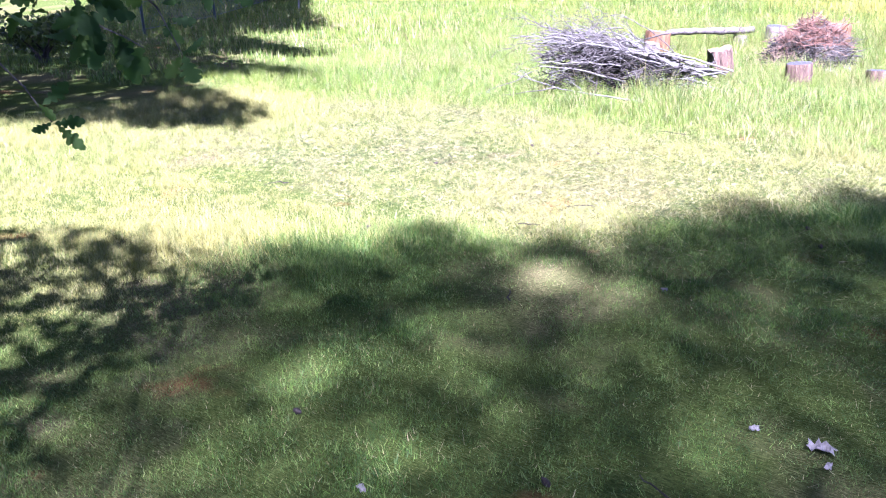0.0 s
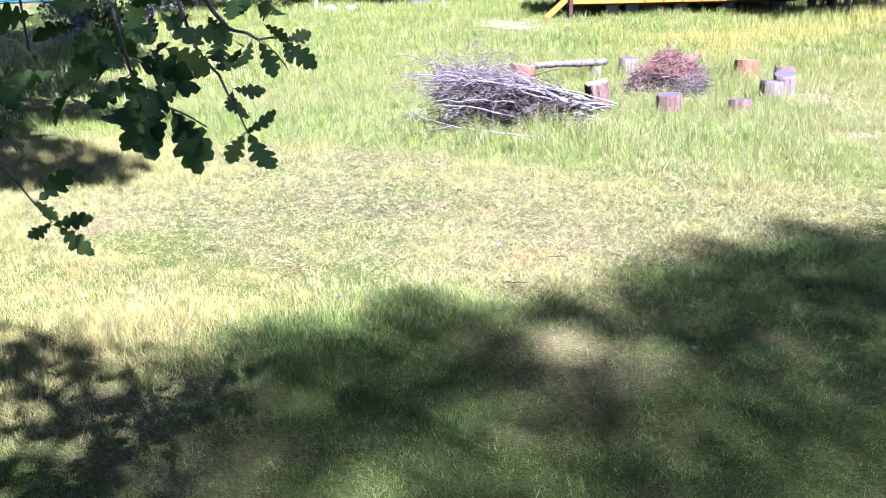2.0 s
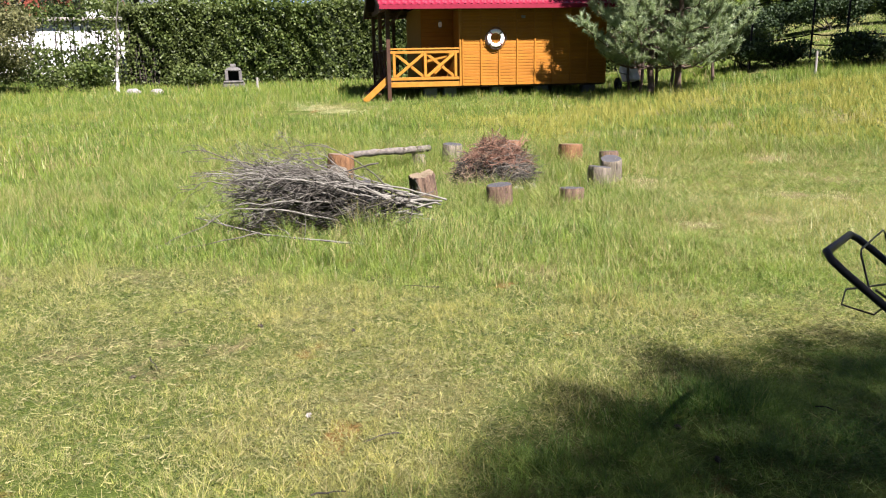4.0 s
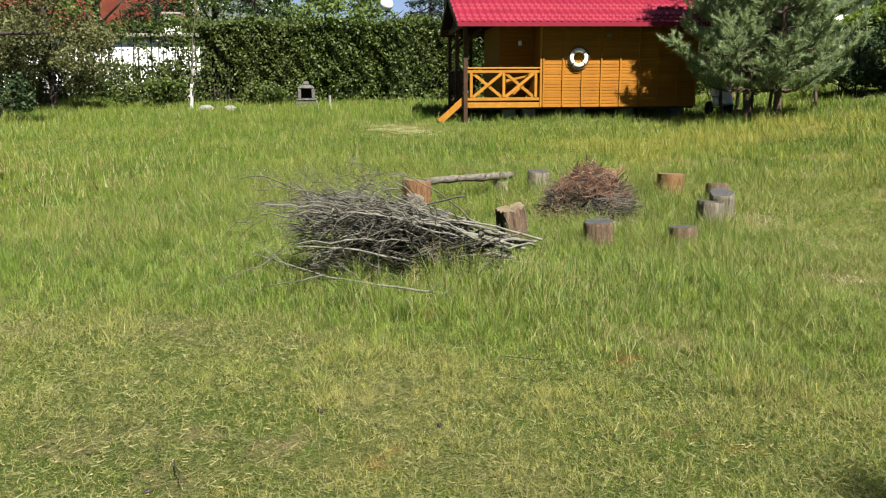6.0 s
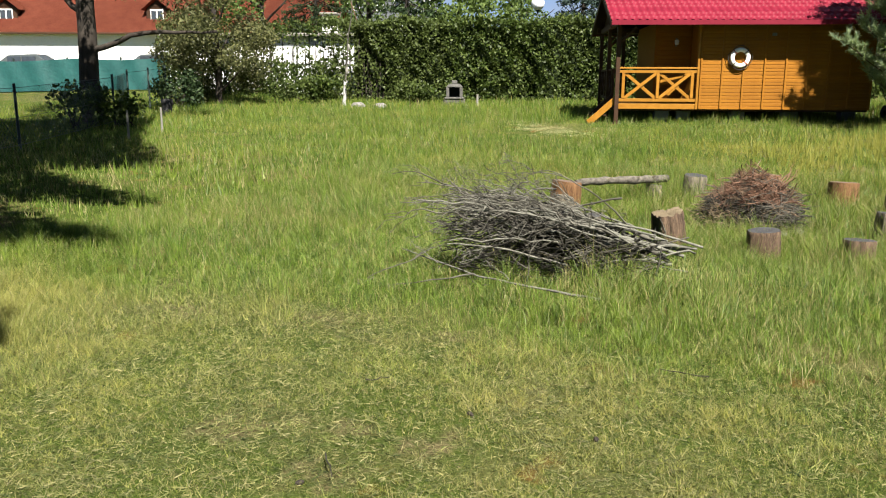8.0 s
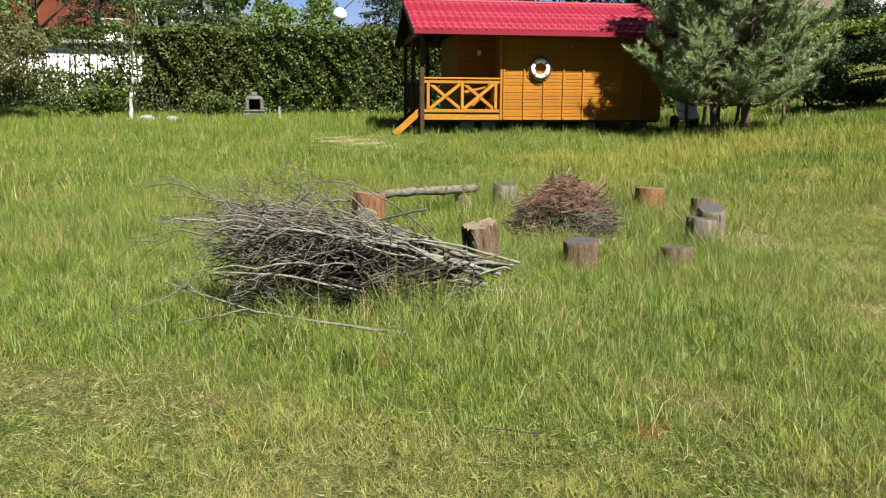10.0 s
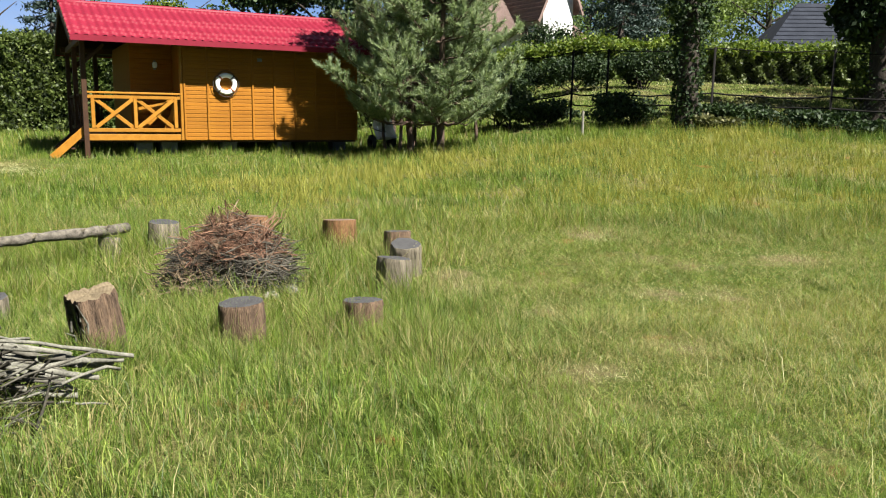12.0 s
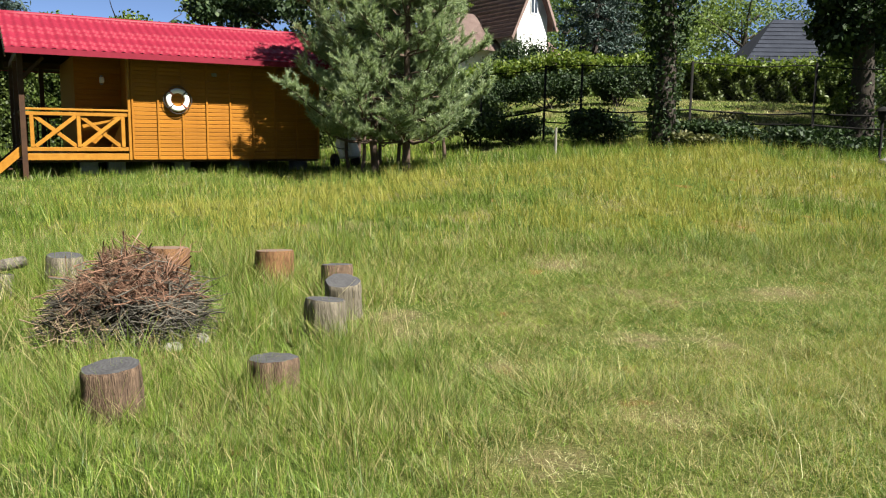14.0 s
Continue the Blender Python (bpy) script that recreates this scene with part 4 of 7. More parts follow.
stump(-4.86, 11.52, 0.125, 0.06, STUMP_GREY, CUT_GREY, "grey-brown stump leaning in a cluster", (2, -6), 15, 0.10)


def bench_log():
    t = thing("bench_log", pose(0, 0, 0), "grey debarked log laid across two stumps", "log")
    rng = np.random.default_rng(5)
    a, b = np.array([-4.86, 12.36, 0.235]), np.array([-4.10, 14.10, 0.165])
    f = np.linspace(0, 1, 14)[:, None]
    pts = a + (b - a) * f + rng.normal(size=(14, 3)) * 0.006
    pts[:, 2] += 0.012 * np.sin(f[:, 0] * 5)
    r = 0.048 + 0.010 * f[:, 0] + 0.006 * rng.normal(size=14)
    tubes("log", [(pts, r)], GREY_LOG, t, 14)
    for s in (0.3, 0.62, 0.8):
        p = a + (b - a) * s
        tubes("branch_stub", [([p, p + [0.08, -0.03, 0.05]], [0.018, 0.012])], STUMP_GREY, t, 6)


bench_log()


# ---- heaps of branches ----
def bent(rng, a, b, n=9, sag=0.0, wob=0.03):
    f = np.linspace(0, 1, n)[:, None]
    p = np.asarray(a) + (np.asarray(b) - np.asarray(a)) * f
    w = np.cumsum(rng.normal(size=(n, 3)) * wob, 0)
    p = p + w - w[-1:] * f
    p[:, 2] += sag * np.sin(np.pi * f[:, 0])
    return p


def brush_pile():
    rng = np.random.default_rng(21)
    t = thing("brush_pile", pose(0, 0, 0), "loose heap of grey cut branches in tall grass", "branches")
    axis = np.array([0.89, 0.456, 0.0])
    across = np.array([-0.456, 0.89, 0.0])
    tip = np.array([-2.79, 9.22, 0.0])
    fine, pale, dark = [], [], []

    def crest(d):
        """Height of the heap d metres from its narrow end."""
        return float(np.interp(d, [0, 0.3, 0.62, 0.9, 1.2, 1.5, 1.9, 2.4], [0.19, 0.27, 0.38, 0.48, 0.58, 0.68, 0.64, 0.48]))

    def fork(p, r, depth, out, many=3):
        """Crooked side branches towards the thin end p[0]."""
        L = np.linalg.norm(p[-1] - p[0])
        for _ in range(many):
            k = int(rng.integers(1, max(2, int(len(p) * 0.6))))
            d = p[k - 1] - p[k]
            d = d / np.linalg.norm(d) + unit(rng, 1)[0] * 0.75
            d[2] = 0.75 * d[2] + 0.03
            d /= np.linalg.norm(d)
            q = bent(rng, p[k], p[k] + d * L * rng.uniform(0.16, 0.36), 6, 0.02, 0.018)[::-1]
            rr = np.linspace(0.002, min(r[k] * 0.7, 0.007), 6)
            out.append((q, rr))
            if depth:
                fork(q, rr, depth - 1, out, 2)

    # poles laid butt to butt, fanning out from the narrow end
    for n in range(58):
        back = 0.25 + 0.75 * rng.uniform() if n > 7 else 0.045 * n
        zb = 0.185 - 0.012 * n if n < 5 else rng.uniform(0.03, max(0.08, crest(back) * 0.85))
        butt = tip - axis * back + across * rng.normal() * (0.025 + 0.15 * back) + np.array([0, 0, zb])
        d2 = min(2.02, back + rng.uniform(0.8, 1.75))
        lift = rng.uniform(0.12, 1.0) if d2 < 1.4 else rng.uniform(0.42, 1.0)
        if n < 10:
            d2, lift = rng.uniform(1.35, 1.95), rng.uniform(0.76, 0.95)
        end = tip - axis * d2 + across * rng.normal() * 0.30 + np.array([0, 0, lift * crest(d2)])
        p = bent(rng, end, butt, 14, (0.03 + 0.06 * rng.uniform()) * lift * (n > 9), 0.015)
        r = np.linspace(0.0035, rng.uniform(0.012, 0.017) if n < 10 else rng.uniform(0.008, 0.015) if n % 3 else 0.0075, 14) * (1 + 0.12 * rng.normal(size=14))
        tubes("branch", [(p, r)], BRANCH if n < 10 or rng.uniform() < 0.8 else TWIG, t, 7)
        fork(p, r, 1, fine if n % 4 else pale, 4)
    # long pale poles fallen in front, on the grass
    for path, r0, side in (
        ([(-4.95, 8.16, 0.17), (-4.18, 7.93, 0.08), (-3.65, 7.88, 0.05), (-3.25, 7.86, 0.02)], 0.011, 2),
        ([(-4.42, 7.9, 0.29), (-4.1, 8.05, 0.27), (-3.62, 8.34, 0.13)], 0.009, 3),
        ([(-4.75, 7.62, 0.0), (-4.45, 7.75, 0.05), (-4.18, 7.93, 0.075)], 0.006, 1),
        ([(-5.0, 7.72, 0.0), (-4.8, 8.0, 0.10), (-4.68, 8.2, 0.2)], 0.006, 1),
        ([(-2.86, 9.02, 0.02), (-3.1, 8.98, 0.03), (-3.45, 8.85, 0.08)], 0.010, 0),
        ([(-3.05, 8.72, 0.10), (-3.4, 8.42, 0.03), (-3.55, 8.46, 0.17), (-3.78, 8.62, 0.36)], 0.007, 3),
        ([(-3.28, 8.0, 0.02), (-3.38, 8.3, 0.02), (-3.5, 8.55, 0.14)], 0.006, 3),
    ):
        f = np.linspace(0, 1, 13)
        q = np.stack([np.interp(f, np.linspace(0, 1, len(path)), np.array(path)[:, k]) for k in range(3)], -1) + np.cumsum(rng.normal(size=(13, 3)) * 0.004, 0)
        r = np.linspace(0.0045, r0, 13) if r0 > 0.0085 else np.linspace(0.003, r0, 13)
        tubes("branch", [(q, r)], BRANCH if r0 > 0.0065 else TWIG, t, 8)
        fork(q, r, 1, pale, side)
    # crossed sticks thrown on top
    for n in range(26):
        d0 = rng.uniform(0.4, 1.9)
        c = tip - axis * d0 + across * rng.uniform(-0.28, 0.22) + np.array([0, 0, crest(d0) * rng.uniform(0.35, 0.98)])
        a = rng.uniform(-1.1, 1.1)
        d = (axis * np.cos(a) + across * np.sin(a)) * rng.uniform(0.2, 0.5) + np.array([0, 0, rng.normal() * 0.10])
        p = bent(rng, c - d, c + d, 9, 0.02, 0.018)
        p[:, 2] = np.maximum(p[:, 2], -0.06)
        r = np.linspace(0.003, rng.uniform(0.005, 0.010), 9)
        tubes("branch", [(p, r)], BRANCH if n % 3 else TWIG, t, 6)
        fork(p, r, 1, fine, 3)
    # the long shoot that arches over the heap
    f = np.linspace(0, 1, 16)[:, None]
    arc = (1 - f) ** 3 * np.array([-4.10, 8.55, 0.70]) + 3 * f * (1 - f) ** 2 * np.array([-3.98, 8.62, 0.90]) + 3 * f**2 * (1 - f) * np.array([-3.62, 8.80, 0.72]) + f**3 * np.array([-3.30, 8.97, 0.33])
    tubes("shoot", [(arc + rng.normal(size=arc.shape) * 0.005, np.linspace(0.0025, 0.0075, 16))], TWIG, t, 6)
    fork(arc, np.linspace(0.003, 0.009, 16), 1, fine, 6)
    # thin shoots reaching out of the wide end
    for n in range(30):
        d0 = rng.uniform(1.0, 1.9)
        a = tip - axis * d0 + across * rng.uniform(-0.35, 0.3) + np.array([0, 0, crest(d0) * rng.uniform(0.4, 0.97)])
        b = a - axis * rng.uniform(0.15, 0.75) + across * rng.normal() * 0.15 + np.array([0, 0, rng.uniform(-0.12, 0.16)])
        p = bent(rng, b, a, 8, 0.03, 0.020)
        r = np.linspace(0.003, 0.008, 8)
        tubes("shoot", [(p, r)], TWIG if n % 3 else BRANCH, t, 5)
        fork(p, r, 0, fine, 3)
    # loose twigs down to the ground under the wide end
    for n in range(260):
        d0 = rng.uniform(1.0, 1.95)
        c = tip - axis * d0 + across * rng.normal() * 0.22
        c[2] = gz(c[0], c[1]) + rng.uniform(0.0, 0.4)
        d = axis * rng.normal() + across * rng.normal() * 0.5 + np.array([0, 0, rng.normal() * 0.4])
        d *= rng.uniform(0.1, 0.28) / np.linalg.norm(d)
        (fine if n % 3 else dark).append((bent(rng, c - d, c + d, 6, 0, 0.02), np.linspace(0.002, 0.0055, 6)))
    # tangle inside, coloured dark to stand for the shade between the poles
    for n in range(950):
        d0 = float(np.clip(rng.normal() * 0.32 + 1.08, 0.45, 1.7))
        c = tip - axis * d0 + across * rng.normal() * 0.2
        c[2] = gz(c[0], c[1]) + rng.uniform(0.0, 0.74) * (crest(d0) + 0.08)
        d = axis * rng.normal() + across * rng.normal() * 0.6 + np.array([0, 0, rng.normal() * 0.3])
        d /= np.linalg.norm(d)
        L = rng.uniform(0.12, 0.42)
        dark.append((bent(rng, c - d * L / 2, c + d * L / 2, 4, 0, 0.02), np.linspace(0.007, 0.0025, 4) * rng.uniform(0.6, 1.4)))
    for paths, m, label in ((dark, DARKTWIG, "dead twigs in the pile coloured dark as shade"), (fine, TWIG, "thin grey side twigs"), (pale, BRANCH, "thin pale side twigs")):
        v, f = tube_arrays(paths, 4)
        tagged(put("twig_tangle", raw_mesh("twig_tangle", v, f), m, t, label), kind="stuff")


brush_pile()


def twig_heap():
    rng = np.random.default_rng(33)
    t = thing("twig_heap", pose(0, 0, 0), "round heap of dry reddish pine twigs on the fireplace", "twigs")
    mid = np.array([-2.75, 12.42, gz(-2.84, 12.45)])

    def top(x, y):
        """Height of the heap: a main mound with a lower tan skirt on its west side."""
        def mound(cx, cy, rx, ry, h):
            return h * np.clip(1 - np.hypot((x - cx) / rx, (y - cy) / ry) ** 4.5, 0, 1)

        return np.maximum(np.maximum(mound(0.04, 0.0, 0.50, 0.5, 0.54), mound(-0.32, -0.1, 0.32, 0.4, 0.46)), mound(0.30, 0.0, 0.28, 0.42, 0.40)) * (1 + 0.26 * wavy(x, y, 6.0, 2.0))

    red, dark, tan, inner = [], [], [], []
    for n in range(2900):
        x, y = rng.uniform(-0.66, 0.58), rng.uniform(-0.5, 0.5)
        h = float(top(x, y))
        if h < 0.05:
            continue
        z = h * rng.uniform(0.15, 1.0) ** 0.6
        c = mid + np.array([0.84 * x - 0.02, y, z])
        lean = np.array([x, y * 0.8, -0.15]) * rng.normal() * 1.6 + np.array([1.0, 0.15, 0.05]) * rng.normal() * 0.75 + unit(rng, 1)[0] * 0.45
        lean /= np.linalg.norm(lean)
        L = rng.uniform(0.12, 0.42)
        p = bent(rng, c - lean * L / 2, c + lean * L / 2, 5, 0, 0.014)
        p[:, 2] = np.maximum(p[:, 2], mid[2] + 0.01)
        r = np.linspace(0.0045, 0.0016, 5) * rng.uniform(0.6, 1.4)
        # inner twigs and a west-side band get the darkened colour, painting shaded gaps
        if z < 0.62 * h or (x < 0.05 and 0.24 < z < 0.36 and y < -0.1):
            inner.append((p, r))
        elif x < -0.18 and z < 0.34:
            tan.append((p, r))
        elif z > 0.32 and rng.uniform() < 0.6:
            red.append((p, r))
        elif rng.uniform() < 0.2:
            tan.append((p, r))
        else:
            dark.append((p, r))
    for paths, m, label in ((red, REDTWIG, "rust-red dry pine twigs"), (dark, TWIG, "dark bare twigs"), (tan, TANTWIG, "tan loose twigs"), (inner, DARKTWIG, "inner twigs coloured dark as shade")):
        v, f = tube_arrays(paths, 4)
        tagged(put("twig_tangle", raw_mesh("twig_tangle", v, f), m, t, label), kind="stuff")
    # tufts of dry needles on the twigs
    for m, count, lo, hi, zmin in ((REDTWIG, 8200, -0.35, 0.36, 0.33), (TANTWIG, 3800, -0.72, -0.05, 0.05)):
        k = count // 14
        x, y = rng.uniform(lo, hi, k), rng.uniform(-0.45, 0.4, k)
        h = top(x, y)
        ok = h > zmin
        c = mid + np.stack([0.84 * x - 0.02, y, h * rng.uniform(0.8, 1.1, k)], -1)[ok]
        d = unit(rng, len(c)) + np.array([0, -0.1, 0.25])
        c, d = np.repeat(c, 14, 0), np.repeat(d, 14, 0)
        d = d + unit(rng, len(c)) * 0.55
        d /= np.linalg.norm(d, axis=1)[:, None]
        s = np.cross(d, unit(rng, len(c)))
        s /= np.linalg.norm(s, axis=1)[:, None] + 1e-9
        L = rng.uniform(0.05, 0.11, (len(c), 1))
        v = np.stack([c - s * 0.0018, c + s * 0.0018, c + d * L], 1).reshape(-1, 3)
        tagged(put("dry_needles", raw_mesh("dry_needles", v, None, np.arange(len(v)).reshape(-1, 3)), m, t), kind="stuff")
    # dry sprays sticking out at the top and the east side
    for n in range(26):
        a = rng.uniform(-0.7, 0.9) if n > 5 else rng.uniform(0.6, 1.3)
        up = rng.uniform(0.0, 0.35) if n > 5 else rng.uniform(0.6, 1.0)
        b = mid + np.array([0.15 + 0.2 * rng.uniform(), 0.25 * rng.normal(), rng.uniform(0.12, 0.34) if n > 5 else 0.54])
        d = np.array([np.cos(a), np.sin(a) * 0.6, up]) * rng.uniform(0.2, 0.36) * (1.0 if n > 5 else 0.6)
        q = bent(rng, b + d, b - d * 0.4, 7, 0, 0.016)
        tubes("branch", [(q, np.linspace(0.002, 0.0075, 7))], TWIG if n > 5 else REDTWIG, t, 6)


twig_heap()


def stone(x, y, r, seed, label, mat=STONE, flat=0.6):
    rng = np.random.default_rng(seed)
    bm = bmesh.new()
    bmesh.ops.create_icosphere(bm, subdivisions=2, radius=r)
    for v in bm.verts:
        k = 1 + 0.22 * noise.noise(v.co * (2.2 / r) * 0.5 + Vector((seed, 0, 0))) + 0.05 * rng.normal()
        v.co = Vector((v.co.x * k, v.co.y * k, v.co.z * k * flat))
    t = thing("stone", pose(x, y, gz(x, y) + r * flat * 0.35, 0, 0, rng.uniform(0, 360)), label, "stone", "stones in the grass")
    part("rock", bm, mat, t)


stone(-2.28, 12.25, 0.085, 1, "pale grey fireplace stone")
stone(-2.42, 12.02, 0.07, 2, "pale grey fireplace stone")
stone(-2.75, 11.86, 0.06, 3, "pale grey fireplace stone")
stone(10.13, 21.75, 0.22, 4, "large pale boulder at the foot of a post", STONE, 0.5)
stone(-18.2, 28.0, 0.30, 5, "pale boulder beside the birch pole", STONE, 0.6)
stone(-17.5, 28.4, 0.24, 6, "pale boulder beside the birch pole", STONE, 0.6)


# ---- mower ----
def build_mower():
    t = thing("lawn_mower", pose(0, 0, 0), "lawn mower with a black tubular push handle", "lawn mower")
    a, b = np.array([-0.478, 4.219, 0.91]), np.array([-0.265, 4.712, 0.882])
    d = np.array([0.765, 0.0, -0.644])
    loop = [a + d * 0.95, a + d * 0.5, a + d * 0.09, a + d * 0.03 + (b - a) * 0.03, a + (b - a) * 0.10, a + (b - a) * 0.5, a + (b - a) * 0.90, b + d * 0.03 - (b - a) * 0.03, b + d * 0.09, b + d * 0.5, b + d * 0.95]
    h = tubes("push_handle", [(loop, [0.0135] * len(loop))], BLACK_TUBE, t, 10)
    up = np.array([0.644, 0.0, 0.765])
    # thin bails on both sides of the grip
    fa, fb = a + d * 0.2, b + d * 0.2
    rise = np.array([-0.045, 0.0, 0.145])
    bail = [fa, fa + rise * 0.9, fa + rise + (b - a) * 0.05, fb + rise - (b - a) * 0.05, fb + rise * 0.9, fb]
    tubes("stop_bail", [(bail, [0.0035] * 6)], BLACK_TUBE, h, 6)
    fa, fb = a + d * 0.26, b + d * 0.25
    low = [fa, fa + np.array([-0.03, 0, -0.03]), fa + np.array([-0.13, 0.0, 0.0]), fa + np.array([-0.10, 0.08, 0.03]), fb + np.array([-0.06, -0.05, -0.02]), fb + np.array([-0.03, 0.0, -0.03]), fb]
    tubes("drive_bail", [(low, [0.0035] * 7)], BLACK_TUBE, h, 6)
    for p in (a + d * 0.42, b + d * 0.44):
        tubes("clamp", [([p - d * 0.05, p + d * 0.05], [0.021, 0.021])], RUBBER, h, 8)
        tubes("knob", [([p, p - up * 0.035], [0.016, 0.02])], RUBBER, h, 8)
    cable = [a + d * 0.2 + up * 0.02, a + d * 0.35 + up * 0.03, a + d * 0.6 + up * 0.025, a + d * 0.9 + up * 0.02]
    tubes("cable", [(cable, [0.004] * 4)], RUBBER, h, 6)
    c = pose(0.70, 4.46, 0.0, 0, 0, 3)
    for y in (4.22, 4.70):
        tubes("lower_handle", [([np.array([0.24, y, 0.31]), np.array([0.48, y, 0.18])], [0.0135, 0.0135])], BLACK_TUBE, t, 8)
    bm = box(-0.25, 0.42, -0.24, 0.26, 0.1, 0.24, 0.04)
    part("deck", bm, MOWER_PAINT, t, "dark red steel deck", c)
    part("engine", box(-0.02, 0.27, -0.14, 0.14, 0.235, 0.42, 0.03), RUBBER, t, "black engine cover", c)
    for x in (-0.2, 0.36):
        for y in (-0.29, 0.27):
            w = tubes("wheel", [([(x, y, 0.10), (x, y + 0.045, 0.10)], [0.10, 0.10])], RUBBER, t, 16)
            w.matrix_basis = c


build_mower()


# ---- stone barbecue, birch pole, stakes ----
def barbecue():
    m = pose(-15.9, 31.3, gz(-15.9, 31.3), 0, 0, 25)
    t = thing("stone_barbecue", m, "small grey stone barbecue with arched sooty mouth", "barbecue")
    part("plinth", box(-0.42, 0.42, -0.3, 0.3, -0.05, 0.22, 0.03), SHADED_STONE, t)
    part("shelf", box(-0.38, 0.38, -0.34, 0.28, 0.221, 0.29, 0.02), SHADED_STONE, t)
    for s in (-1, 1):
        part("side_wall", box(min(s * 0.2, s * 0.32), max(s * 0.2, s * 0.32), -0.24, 0.24, 0.291, 0.66, 0.02), SHADED_STONE, t)
    part("back_wall", box(-0.199, 0.199, 0.1, 0.24, 0.291, 0.66), SOOT, t)
    part("hearth", box(-0.199, 0.199, -0.2, 0.099, 0.291, 0.31), SOOT, t)
    bm = box(-0.34, 0.34, -0.26, 0.26, 0.661, 0.80)
    for v in bm.verts:
        if v.co.z > 0.7:
            v.co.x *= 0.62
            v.co.y *= 0.7
    bmesh.ops.bevel(bm, geom=bm.edges[:], offset=0.03, segments=2, affect="EDGES")
    part("hood", bm, SHADED_STONE, t)
    part("chimney", box(-0.11, 0.11, -0.09, 0.11, 0.801, 0.93, 0.02), SHADED_STONE, t)


barbecue()


def birch_pole():
    x, y = -19.2, 28.6
    z = gz(x, y)
    t = thing("birch_pole", pose(x, y, z), "leaning birch pole with tied cloth, white at the foot", "pole")
    rng = np.random.default_rng(3)
    tubes("white_trunk", [(bent(rng, (0, 0, -0.1), (0.06, 0, 0.95), 8, 0, 0.01), np.linspace(0.075, 0.05, 8))], BIRCH, t, 10)
    tubes("stem", [(bent(rng, (0.06, 0, 0.94), (0.42, 0, 3.9), 12, 0.0, 0.02), np.linspace(0.035, 0.014, 12))], TWIG, t, 8)
    tubes("side_stem", [(bent(rng, (0.38, 0, 3.85), (0.62, 0.02, 3.1), 6, 0.0, 0.01), np.linspace(0.018, 0.012, 6))], REDTWIG, t, 6)
    for zz, s in ((2.2, 0.07), (1.35, 0.09)):
        bm = bmesh.new()
        bmesh.ops.create_icosphere(bm, subdivisions=2, radius=s)
        for v in bm.verts:
            v.co = Vector((v.co.x * 0.7, v.co.y * 0.6, v.co.z * 1.8 + 0.05 * noise.noise(v.co * 14))) + Vector((0.08 + 0.12 * zz - 0.1, 0, zz))
        part("cloth", bm, GREY_POST, t, "pale wrapped cloth")


birch_pole()


def stake(x, y, h, r, label, mat=GREY_POST, lean=0):
    t = thing("wooden_stake", pose(x, y, gz(x, y) - 0.05, lean, lean, 0), label, "stake", "stakes in the meadow")
    bm = bmesh.new()
    bmesh.ops.create_cone(bm, segments=8, radius1=r, radius2=r * 0.85, depth=h + 0.05, cap_ends=True)
    bmesh.ops.translate(bm, verts=bm.verts, vec=(0, 0, h / 2 + 0.025))
    part("shaft", bm, mat, t)


stake(3.85, 24.75, 0.62, 0.035, "pale wooden stake at the meadow's edge")
stake(-18.0, 17.2, 0.75, 0.03, "short pale stake beside the fence")
stake(-18.3, 18.6, 0.7, 0.03, "short pale stake beside the fence", GREY_POST, 3)
stake(-14.6, 30.6, 0.45, 0.05, "low grey stake near the barbecue")


# ---- trees and bushes ----
def branchy(rng, x, y, z0, h, r, mat, parent, limbs=7, spread=1.6, start=0.45, name="trunk", straight=0.03):
    base = np.array([x, y, z0 - 0.1])
    trunk = bent(rng, base, base + [rng.normal() * 0.15, rng.normal() * 0.15, h], 12, 0, straight)
    tubes(name, [(trunk, np.linspace(r * 1.15, r * 0.25, 12))], mat, parent, 12)
    tips = []
    for n in range(limbs):
        k = int(12 * start + (12 * (1 - start) - 1) * n / limbs)
        a = 2 * np.pi * (n * 0.382 + rng.uniform(0, 0.1))
        end = trunk[k] + np.array([np.cos(a) * spread, np.sin(a) * spread, rng.uniform(0.3, 1.0) * spread]) * rng.uniform(0.6, 1.0)
        p = bent(rng, trunk[k], end, 7, 0.1, 0.04)
        tubes("limb", [(p, np.linspace(r * 0.4, r * 0.08, 7))], mat, parent, 6)
        tips.append(end)
    return trunk, tips


def leafy_tree(name, x, y, h, width, count, size, mat, label, seed, low=0.3, bark=BARK, trunk_r=0.16, category="tree", group=""):
    rng = np.random.default_rng(seed)
    z = gz(x, y)
    t = thing(name, pose(x, y, z), label, category, group)
    branchy(rng, 0, 0, 0, h * 0.85, trunk_r, bark, t, 9, width * 0.55, max(low, 0.12))
    lumps = []
    for n in range(22):
        f = rng.uniform(low, 1.0)
        girth = width * 0.5 * math.sin(math.pi * min(1, (f - low) / (1 - low) * 0.78 + 0.2)) ** 0.7
        a = rng.uniform(0, 2 * np.pi)
        rr = girth * rng.uniform(0.35, 0.9)
        s = width * rng.uniform(0.12, 0.24)
        lumps.append((rr * np.cos(a), rr * np.sin(a), f * h, s, s, s * 0.75))
    pts = blob_points(rng, lumps, count, 0.3)
    leaves("crown", rng, pts, size, mat, t, 0.7)
    return t


